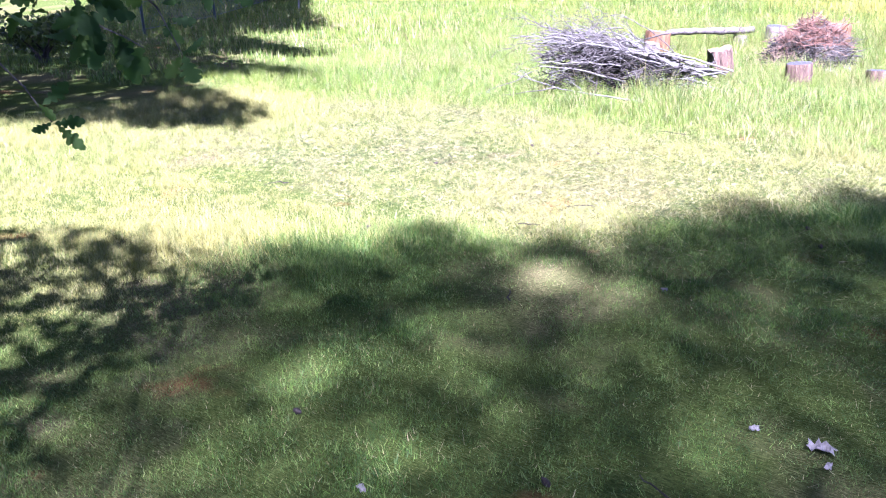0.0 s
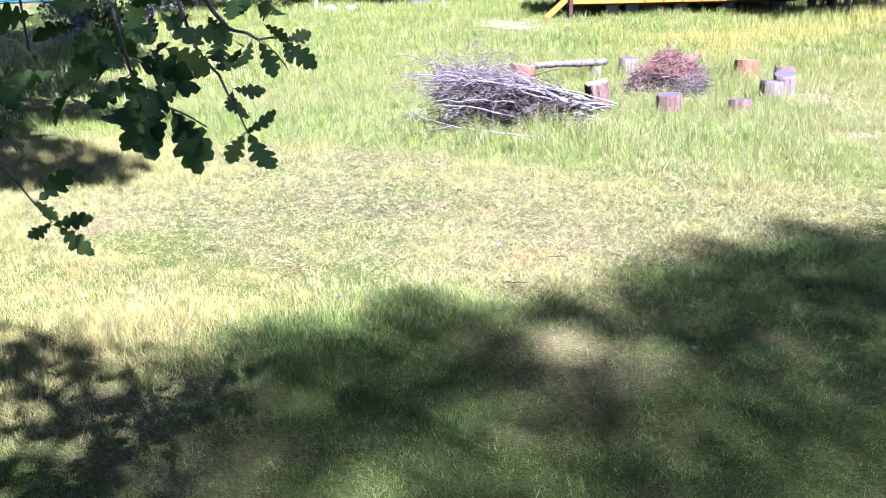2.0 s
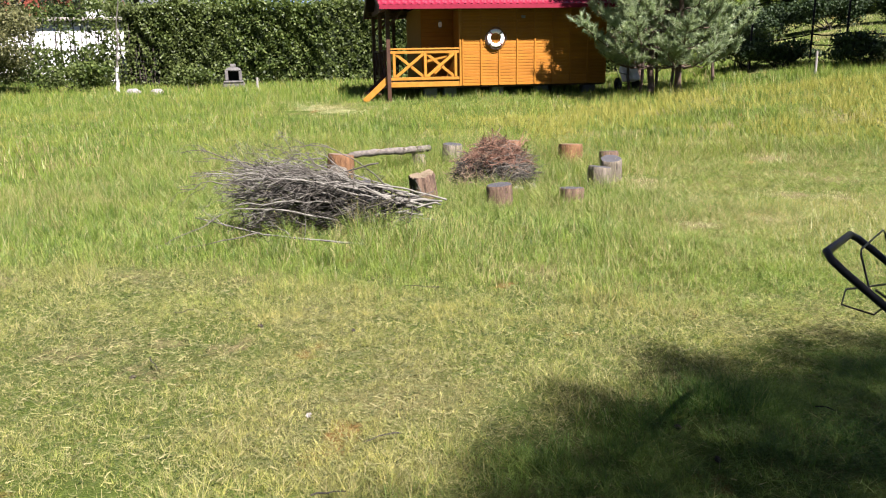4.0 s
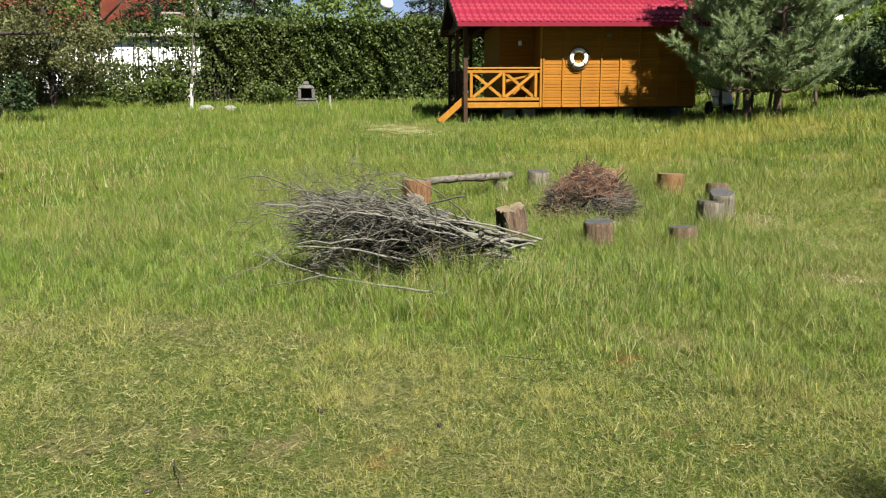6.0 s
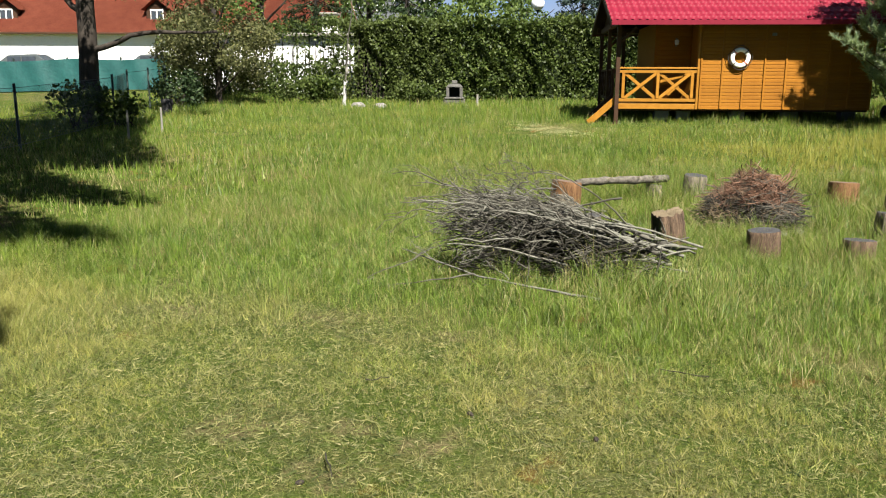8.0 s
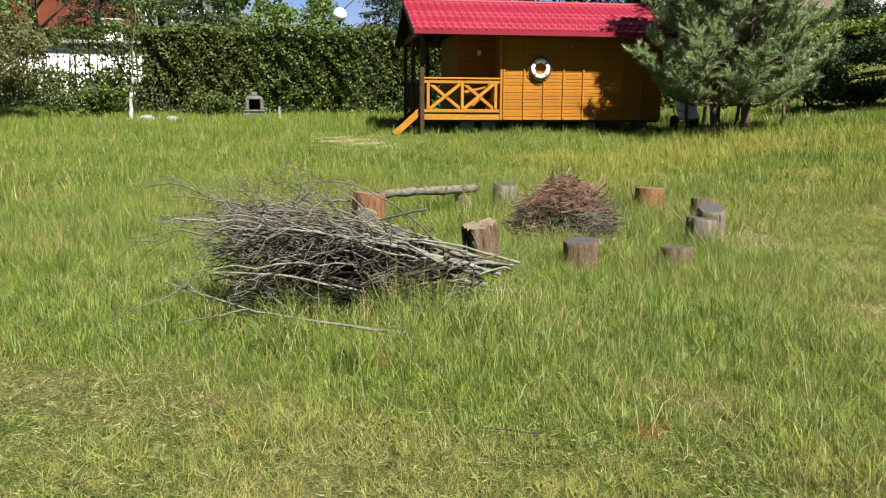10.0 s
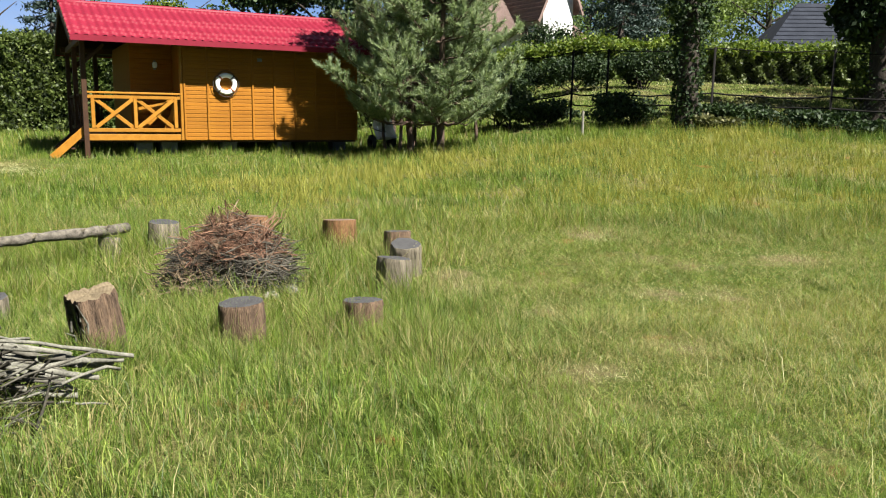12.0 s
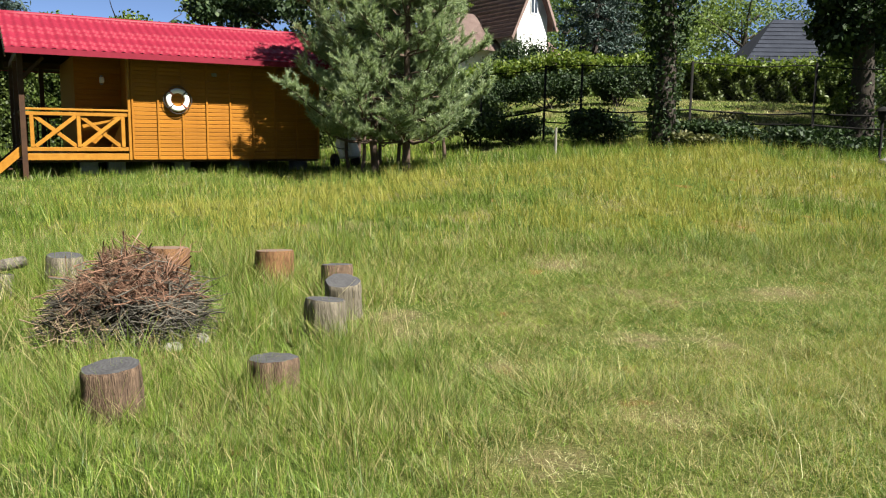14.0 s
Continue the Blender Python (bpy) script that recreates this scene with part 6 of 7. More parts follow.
# ---- behind the hedge ----
spruce(-27.5, 38.5, 9.5, 3.0, 81, "dark spruce behind the hedge", IVY_LEAF)
spruce(-23.5, 41.0, 11.0, 3.2, 82, "dark spruce behind the hedge", IVY_LEAF)
spruce(-14.4, 42.5, 9.0, 2.1, 83, "blue-green spruce behind the hedge")
for n, (x, y, h, w, m) in enumerate([(-33, 41, 9, 6, FAR_LEAF), (-29.5, 47, 11, 7, FAR_LEAF), (-22.6, 45, 8.5, 4.5, FAR_LEAF), (-21.5, 52, 5.9, 5, FAR_LEAF), (-17.0, 55, 6.4, 6.5, FAR_LEAF), (-12.5, 56, 6.6, 7, LIME_LEAF), (-6.0, 47, 8.5, 6, FAR_LEAF), (-1.5, 44, 9.5, 6, FAR_LEAF), (-46, 54, 14, 9, FAR_LEAF), (-40, 58, 14, 9, FAR_LEAF), (-55, 56, 15, 10, FAR_LEAF), (2.5, 48, 9, 6, FAR_LEAF), (-4.7, 39, 8.2, 4.2, IVY_LEAF), (-2.6, 37.5, 8.0, 4.0, IVY_LEAF)]):
    leafy_tree("tree", x, y, h, w, 6500, 0.21, m, "broad-leaved tree behind the hedge", 100 + n, 0.2, BARK, 0.2, "tree", "trees behind the hedge")


def street_lamp():
    x, y = -15.2, 38.3
    t = thing("street_lamp", pose(x, y, gz(x, y)), "street lamp with a round white globe", "street lamp")
    tubes("pole", [(np.array([(0, 0, -0.1), (0, 0, 2.2), (0, 0, 3.92)]), np.array([0.06, 0.05, 0.04]))], GREEN_STEEL, t, 8)
    bm = bmesh.new()
    bmesh.ops.create_uvsphere(bm, u_segments=20, v_segments=12, radius=0.30)
    bmesh.ops.translate(bm, verts=bm.verts, vec=(0, 0, 4.2))
    part("globe", bm, LAMP_GLASS, t, "white opal globe", None, True)
    tubes("collar", [(np.array([(0, 0, 3.87), (0, 0, 3.97)]), np.array([0.09, 0.11]))], GREEN_STEEL, t, 8)


street_lamp()


def apartment():
    t = thing("apartment_building", pose(-46, 77, 0, 0, 0, 30), "grey-blue block of flats far behind the trees", "building")
    part("wall", box(-5, 5, 0, 9, 1, 17), CONCRETE, t)
    part("roof", box(-5.2, 5.2, -0.2, 9.2, 17.001, 17.4), SLATE, t)
    for r in range(5):
        for k in range(4):
            window(t, -3.6 + 2.4 * k, -0.01, 2.6 + 2.9 * r, 1.3, 1.5)


apartment()


# ---- east side: fence, ivy trees, neighbour's garden ----
FENCE_LINE = [(2.6, 27.6), (4.15, 27.0), (4.9, 26.3), (7.2, 25.0), (9.75, 24.0), (12.6, 23.0), (15.5, 22.0)]


def east_fence():
    t = thing("garden_fence", pose(0, 0, 0), "old wire fence with steel posts and sagging rails", "fence")
    rng = np.random.default_rng(9)
    pts = [(x, y, gz(x, y)) for x, y in FENCE_LINE]
    for x, y, z in pts:
        tubes("post", [(np.array([(x, y, z - 0.1), (x + 0.02, y, z + 1.95)]), np.array([0.03, 0.03]))], RUSTY, t, 8)
    wires = []
    for a, b in zip(pts[:-1], pts[1:]):
        a, b = np.array(a), np.array(b)
        L = np.linalg.norm(b - a)
        for h, r in ((0.55, 0.02), (0.82, 0.022), (1.9, 0.014)):
            p = bent(rng, a + [0, 0, h], b + [0, 0, h], 8, -0.05, 0.012)
            tubes("rail", [(p, [r] * 8)], RUSTY, t, 6)
        for k in range(int(L / 0.13)):
            f, g2 = k * 0.13 / L, (k * 0.13 + 1.75) / L
            cut = min(1.0, (1 - f) / (g2 - f))
            for flip in (0, 1):
                p = a + (b - a) * (f if not flip else 1 - f) + [0, 0, 0.12]
                q = a + (b - a) * ((f + (g2 - f) * cut) if not flip else 1 - (f + (g2 - f) * cut)) + [0, 0, 0.12 + 1.75 * cut]
                wires.append((np.array([p, q]), np.array([0.0016, 0.0016])))
    v, f = tube_arrays(wires, 4)
    tagged(put("wire_mesh", raw_mesh("wire_mesh", v, f), RUSTY, t), kind="stuff")


east_fence()


def garden_light():
    x, y = 10.05, 22.0
    t = thing("garden_light", pose(x, y, gz(x, y)), "black garden lantern on a slim stake beside a boulder", "garden light")
    tubes("stake", [([(0, 0, -0.1), (0.01, 0, 0.4), (0.02, 0, 0.86)], [0.03, 0.028, 0.028])], RUSTY, t, 8)
    head = tubes("lantern", [([(0.02, 0, 0.86), (0.02, 0, 0.89), (0.02, 0, 1.05)], [0.05, 0.085, 0.115])], RUSTY, t, 10)
    tubes("cap", [([(0.02, 0, 1.051), (0.02, 0, 1.08), (0.02, 0, 1.15)], [0.15, 0.145, 0.02])], RUSTY, head, 10)


garden_light()


def ivy_tree(x, y, r, h, seed, width, crown, label, low=0.62, clad=0.16):
    rng = np.random.default_rng(seed)
    t = thing("ivy_tree", pose(x, y, gz(x, y)), label, "tree", "ivy-clad trees at the fence")
    trunk, _ = branchy(rng, 0, 0, 0, h, r, BARK, t, 5, width * 0.3, 0.75, straight=0.012)
    n = 9500
    k = rng.integers(0, 11, n)
    f = rng.uniform(size=(n, 1))
    c = trunk[k] * (1 - f) + trunk[np.minimum(k + 1, 11)] * f
    a = rng.uniform(0, 2 * np.pi, n)
    rad = (r * (1.1 - 0.5 * k / 12) + np.abs(rng.normal(size=n)) * (0.02 + 0.11 * np.clip((c[:, 2] - 1.2) / 2.0, 0, 1.0)))
    rad *= 1.0 + (0.25 + 0.55 * np.clip((c[:, 2] - 1.5) / 2, 0, 1)) * np.abs(np.sin(c[:, 2] * 2.6 + a * 2 + 1.5 * np.sin(a)))
    grown = (c[:, 2] > 2.3) | (rng.uniform(size=n) < clad)
    c, a, rad, n = c[grown], a[grown], rad[grown], int(grown.sum())
    leaves("ivy", rng, c + np.stack([np.cos(a) * rad, np.sin(a) * rad, np.zeros(n)], -1), 0.10, IVY_LEAF, t, 0.75, "dark glossy ivy")
    lumps = [(rng.uniform(-0.34, 0.34) * width, rng.uniform(-0.34, 0.34) * width, h * rng.uniform(low, 1.05), width * 0.14, width * 0.14, width * 0.11) for _ in range(26)]
    leaves("crown", rng, blob_points(rng, lumps, crown, 0.25), 0.17, IVY_LEAF, t, 0.7)
    return t


ivy_tree(6.35, 24.45, 0.25, 7.0, 91, 2.2, 2400, "ivy-covered tree trunk at the fence", 0.85, 0.4)
ivy_tree(11.05, 24.1, 0.27, 6.5, 92, 3.4, 9000, "ivy-covered tree with pale foot at the fence", 0.36)
for n, (x, y, w, d, h, m, label) in enumerate([
    (3.4, 27.2, 2.6, 1.0, 0.9, IVY_LEAF, "low dark shrub along the fence"),
    (5.2, 26.0, 2.2, 1.0, 0.95, IVY_LEAF, "low dark shrub along the fence"),
    (7.6, 24.7, 2.4, 0.9, 0.65, IVY_LEAF, "low dark shrub along the fence"),
    (9.6, 23.9, 2.6, 0.9, 0.6, IVY_LEAF, "low dark shrub along the fence"),
    (12.4, 23.2, 3.0, 1.0, 0.7, IVY_LEAF, "low dark shrub along the fence"),
    (6.2, 38.2, 3.4, 1.6, 2.5, IVY_LEAF, "dark conifer shrub behind the neighbour's hedge"),
    (8.6, 24.4, 2.4, 0.8, 0.6, IVY_LEAF, "low dark shrub along the fence"),
    (2.4, 28.2, 2.2, 1.4, 1.4, HEDGE_LEAF, "green shrub beside the pines"),
    (10.9, 24.3, 1.1, 1.0, 1.7, LIME_LEAF, "bright green shrub at the ivy tree"),
    (14.6, 23.6, 4.2, 1.2, 1.0, IVY_LEAF, "low dark shrub in the corner"),
    (6.9, 24.3, 1.6, 0.7, 0.4, THIN_LEAF, "dry low brushwood at the fence foot"),
    (10.6, 23.2, 2.6, 0.7, 0.45, IVY_LEAF, "low dark shrub along the fence"),
    (13.4, 22.4, 3.0, 0.8, 0.5, IVY_LEAF, "low dark shrub along the fence"),
    (8.3, 25.4, 1.3, 0.8, 0.8, THIN_LEAF, "dry brown brushwood behind the fence"),
    (3.6, 33.6, 3.0, 1.2, 1.5, IVY_LEAF, "dark shrub in front of the neighbour's hedge"),
    (6.0, 33.2, 2.8, 1.2, 1.35, IVY_LEAF, "dark shrub in front of the neighbour's hedge"),
    (8.2, 33.0, 2.4, 1.2, 1.5, IVY_LEAF, "dark shrub in front of the neighbour's hedge"),
]):
    bush("fence_bush", x, y, w, d, h, int(1400 + 800 * w * h), 0.10, m, label, 300 + n)
leafy_tree("young_tree", 13.4, 24.9, 3.6, 3.0, 9000, 0.10, FAR_LEAF, "mid-green young tree close to the fence", 97, 0.05, BARK, 0.08)
leafy_tree("young_tree", 13.0, 27.2, 7.2, 3.6, 11000, 0.11, FAR_LEAF, "tall mid-green young tree beside the ivy tree", 98, 0.2, BARK, 0.1)
leafy_tree("young_tree", 14.9, 27.0, 6.0, 4.6, 15000, 0.11, LIME_LEAF, "yellow-green young tree at the corner", 95, 0.08, BARK, 0.1)
leafy_tree("young_tree", 16.8, 30.5, 5.6, 5.0, 12000, 0.13, FAR_LEAF, "green young tree beyond the fence", 96, 0.3, BARK, 0.12)


def thuja_hedge():
    rng = np.random.default_rng(17)
    t = thing("thuja_hedge", pose(0, 0, 0), "neighbour's clipped hedge with bright green top", "hedge")
    a, b = np.array([0.5, 37.5]), np.array([30.0, 32.8])
    n = 27000
    f = rng.uniform(size=n)
    p = a + (b - a) * f[:, None]
    d = np.array([-(b - a)[1], (b - a)[0]]) / np.linalg.norm(b - a)
    z = rng.uniform(size=n)
    lump = 0.2 * np.sin(f * 130 + 2 * np.sin(z * 5)) + 0.14 * np.sin(f * 300 + z * 7)
    p = p + d * (lump + np.abs(rng.normal(size=n)) * 0.2)[:, None]
    g = ground_z(p[:, 0], p[:, 1])
    low = z < 0.74
    pts = np.stack([p[:, 0], p[:, 1], g + z * 1.38], -1)
    leaves("sides", rng, pts[low], 0.17, HEDGE_LEAF, t, 0.5)
    m = 12500
    f = rng.uniform(size=m)
    q = a + (b - a) * f[:, None] + d * rng.uniform(-0.2, 1.2, (m, 1))
    zt = ground_z(q[:, 0], q[:, 1]) + 1.32 + 0.10 * np.sin(f * 60) + rng.normal(size=m) * 0.14
    leaves("upper_leaves", rng, np.concatenate([np.stack([q[:, 0], q[:, 1], zt], -1), pts[~low]]), 0.17, LIME_LEAF, t, 0.5, "brighter green leaves along the top")
    # opaque heart sheet whose near-black colour stands for shade behind the leaves
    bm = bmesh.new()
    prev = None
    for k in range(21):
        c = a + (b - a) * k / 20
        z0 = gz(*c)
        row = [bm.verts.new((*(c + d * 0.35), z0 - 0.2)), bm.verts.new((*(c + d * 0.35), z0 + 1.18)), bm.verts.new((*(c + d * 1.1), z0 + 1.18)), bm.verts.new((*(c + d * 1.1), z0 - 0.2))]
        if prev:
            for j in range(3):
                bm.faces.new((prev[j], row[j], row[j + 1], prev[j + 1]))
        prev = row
    part("heart", bm, DARK_CORE, t, "dark sheet for the shade inside the hedge")


thuja_hedge()
spruce(9.9, 40.5, 8.5, 2.2, 84, "blue-grey spruce with drooping boughs in front of a house")
spruce(11.3, 42.5, 8.0, 1.9, 85, "blue-grey spruce with drooping boughs in front of a house")


def white_house():
    t = thing("white_house", pose(8.0, 47.0, 0, 0, 0, 28) @ Matrix.Diagonal((0.72, 0.72, 1, 1)), "white house with steep brown tiled roofs", "house")
    z0 = gz(8.1, 47) - 0.5
    # gable wing towards the garden
    part("wall", box(-1.35, 1.35, -1.5, 6, z0, 7.3), PLASTER, t)
    bm = bmesh.new()
    bmesh.ops.solidify(bm, geom=[bm.faces.new([bm.verts.new(p) for p in ((-1.35, -1.49, 7.3), (1.35, -1.49, 7.3), (0, -1.49, 9.3))])], thickness=0.2)
    part("gable", bm, PLASTER, t)
    for s in (-1, 1):
        bm = bmesh.new()
        w, e = (1.85, 6.6) if s > 0 else (2.2, 6.08)
        q = [bm.verts.new(p) for p in ((s * w, -2.0, e), (0, -2.0, 9.35), (0, 6, 9.35), (s * w, 6, e))]
        bmesh.ops.solidify(bm, geom=[bm.faces.new(q)], thickness=0.14)
        r = part("roof", bm, BROWN_TILE, t)
        for k in range(15):
            f = k / 15
            part("tile_course", beam((s * (w + 0.02) * (1 - f), -2.0, e + 0.06 + (9.35 - e) * f), (s * (w + 0.02) * (1 - f), 6, e + 0.06 + (9.35 - e) * f), 0.06, 0.025), BROWN_TILE, r)
        part("barge_board", beam((s * w, -2.03, e - 0.05), (0, -2.03, 9.3), 0.05, 0.18), BROWN_TILE, t)
    window(t, 0.1, -1.5, 7.3, 0.6, 0.8)
    part("wall", box(-5.5, -1.36, 0.5, 6, z0, 5.7), PLASTER, t)
    bm = bmesh.new()
    q = [bm.verts.new(p) for p in ((-6, -0.6, 5.5), (-1.4, -0.6, 5.5), (-1.4, 3.2, 7.6), (-6, 3.2, 7.6))]
    bmesh.ops.solidify(bm, geom=[bm.faces.new(q)], thickness=0.14)
    part("roof", bm, BROWN_TILE, t)
    part("wall", box(1.36, 5.5, 0.5, 6, z0, 4.9), PLASTER, t)
    bm = bmesh.new()
    q = [bm.verts.new(p) for p in ((1.4, -0.8, 4.7), (6, -0.8, 4.7), (6, 3.2, 6.6), (1.4, 3.2, 6.6))]
    bmesh.ops.solidify(bm, geom=[bm.faces.new(q)], thickness=0.14)
    part("roof", bm, BROWN_TILE, t)


white_house()


def pavilion():
    x, y = 17.6, 40.0
    z0 = gz(x, y)
    t = thing("garden_pavilion", pose(x, y, 0, 0, 0, -8), "garden pavilion with a slate-grey hipped shingle roof", "pavilion")
    e, f0, ze, zr = 1.95, 3.4, 4.25, 6.5
    bm = bmesh.new()
    c = [bm.verts.new(p) for p in ((-e, -e, ze), (f0, -e, ze), (f0, e, ze), (-e, e, ze))]
    r = [bm.verts.new((0.05, 0, zr)), bm.verts.new((f0 - 2.0, 0, zr))]
    for q in ((c[0], c[1], r[1], r[0]), (c[1], c[2], r[1]), (c[2], c[3], r[0], r[1]), (c[3], c[0], r[0])):
        bm.faces.new(q)
    part("roof", bm, SLATE, t)
    for k in range(1, 12):
        f = k / 12
        x0, x1 = -e + (e + 0.05) * f, f0 - 2.0 * f
        part("shingle_course", beam((x0, -e * (1 - f) - 0.02, ze + (zr - ze) * f + 0.01), (x1, -e * (1 - f) - 0.02, ze + (zr - ze) * f + 0.01), 0.02, 0.02), SLATE, t)
    part("fascia", box(-e, f0, -e - 0.04, -e + 0.02, ze - 0.16, ze + 0.02), SLATE, t)
    part("ceiling", box(-e + 0.05, f0 - 0.05, -e + 0.05, e - 0.05, ze - 0.1, ze - 0.04), BROWN_WOOD, t)
    for sx in (0.05, 2.9):
        for sy in (-1, 1):
            part("post", beam((sx, sy * 1.6, z0 - 0.4), (sx, sy * 1.6, ze - 0.1), 0.14, 0.14), GREEN_STEEL, t)
    part("brace", beam((0.1, -1.65, z0 + 1.3), (0.75, -1.65, z0 + 0.0), 0.06, 0.08), GREEN_STEEL, t)


pavilion()
for n, (x, y, h, w, m) in enumerate([(13.5, 58, 5.0, 9, FAR_LEAF), (22.0, 51, 4.4, 9, FAR_LEAF), (27, 47, 7.5, 9, FAR_LEAF), (25, 42, 6.5, 7, FAR_LEAF), (23.0, 36.5, 6.5, 6, LIME_LEAF), (21.5, 31.0, 6.5, 6, FAR_LEAF), (31, 42, 9, 10, FAR_LEAF), (-2.0, 56, 9.5, 8, FAR_LEAF), (4.0, 60, 12, 9, FAR_LEAF), (19, 62, 5, 10, FAR_LEAF), (14.5, 49, 4.4, 7, FAR_LEAF), (17.5, 52, 4.4, 8, FAR_LEAF), (9.5, 55, 6.0, 7, FAR_LEAF)]):
    leafy_tree("tree", x, y, h, w, 9000, 0.17, m, "broad-leaved tree beyond the neighbour's garden", 200 + n, 0.12, BARK, 0.2, "tree", "trees beyond the fence")


# ---- oak over the path and the trees behind that throw the shade ----
SHADE = np.array([SUN_TO.x / SUN_TO.z, SUN_TO.y / SUN_TO.z])  # how far a crown stands sunward of its shade, per metre of height


def oak_leaf_mesh():
    """A lobed oak leaf, 1 long, base at the origin, tip along +x."""
    half = [(0.0, 0.010), (0.12, 0.016), (0.21, 0.11), (0.27, 0.12), (0.31, 0.065), (0.38, 0.20), (0.45, 0.225), (0.48, 0.11), (0.57, 0.29), (0.66, 0.30), (0.68, 0.15), (0.76, 0.25), (0.84, 0.23), (0.87, 0.13), (0.94, 0.13), (1.0, 0.0)]
    mid = np.array([(x, 0.0, 0.05 * math.sin(3 * x) - 0.10 * x * x) for x, _ in half])
    half = [(x, 0.82 * w) for x, w in half]
    up = np.array([(x, w, 0.05 * math.sin(3 * x) - 0.10 * x * x + 0.22 * w) for x, w in half])
    lo = up * [1, -1, 1]
    v = np.concatenate([mid, up, lo])
    n = len(half)
    q = [(k, k + 1, n + k + 1, n + k) for k in range(n - 1)] + [(k + 1, k, 2 * n + k, 2 * n + k + 1) for k in range(n - 1)]
    return v, np.array(q)


def hanging_leaves(name, seed, sprays, masses, parent, label):
    """Sprays (node, leaf tips) of real oak leaves, and looser masses (x, y, z, spread, count) above them."""
    rng = np.random.default_rng(seed)
    v0, q0 = oak_leaf_mesh()
    vs, qs = [], []

    def leaf(base, tip, face):
        d = tip - base
        size = np.linalg.norm(d)
        d = d / size
        s = np.cross(d, face)
        s /= np.linalg.norm(s)
        qs.append(q0 + len(v0) * len(vs))
        vs.append((v0 * [1, rng.uniform(0.85, 1.2), rng.uniform(0.4, 1.8)] * size) @ np.stack([d, s, np.cross(d, s)]) + base)

    outward = np.array([0.6, -0.75, 0.25])
    for node, tips in sprays:
        for tip in tips:
            leaf(np.array(node) + rng.normal(size=3) * 0.006, np.array(tip), outward + rng.normal(size=3) * 0.45)
    for x, y, z, spread, count in masses:
        for k in range(count):
            a = rng.uniform(0, 2 * np.pi)
            d = np.array([np.cos(a) * 0.8, np.sin(a) * 0.8, -rng.uniform(-0.1, 1.0)])
            base = np.array([x, y, z]) + rng.normal(size=3) * spread * 0.5
            leaf(base, base + d / np.linalg.norm(d) * rng.uniform(0.075, 0.12), outward + rng.normal(size=3) * 0.7)
    me = raw_mesh(name, np.concatenate(vs), np.concatenate(qs), smooth=True)
    return put(name, me, OAK_LEAF, parent, label)


def shade_crown(rng, rim, back, heights, count, holes=(), thin=None, toward=None, ruffle=0.0, edge=0.0):
    """Leaf places, evenly strewn, whose shade reaches the line rim on the ground and goes back metres towards the sun from it."""
    toward = np.asarray(SHADE if toward is None else toward, float)
    toward = toward / np.linalg.norm(toward)
    aside = np.array([toward[1], -toward[0]])
    rim = np.asarray(rim, float)
    c, d = rim @ aside, rim @ toward
    order = np.argsort(c)
    c, d = c[order], d[order]
    span = c[-1] - c[0]
    rows = max(1, int(math.sqrt(count * back / span)))
    cols = count // rows
    i, j = np.meshgrid(np.arange(cols), np.arange(rows))
    count = i.size
    s = c[0] + (i.ravel() + rng.uniform(size=count)) / cols * span
    t = (j.ravel() + rng.uniform(size=count)) / rows * back
    keep = rng.uniform(size=count) < np.clip(0.3 + 0.7 * t / edge, 0, 1) if edge else np.ones(count, bool)
    t = t - ruffle * np.abs(np.sin(s * 2.05 + 0.4 * np.sin(s))) + ruffle * 0.6
    g = s[:, None] * aside + (np.interp(s, c, d) + t)[:, None] * toward + rng.normal(size=(count, 2)) * 0.05
    for hx, hy, hr, depth in holes:
        keep &= rng.uniform(size=count) > depth * np.exp(-(((g[:, 0] - hx) ** 2 + (g[:, 1] - hy) ** 2) / hr**2) ** 2)
    if thin is not None:
        keep &= rng.uniform(size=count) < thin(g[:, 0], g[:, 1])
    h = rng.uniform(*heights, count)
    return np.stack([g[:, 0] + SHADE[0] * h, g[:, 1] + SHADE[1] * h, h], -1)[keep]


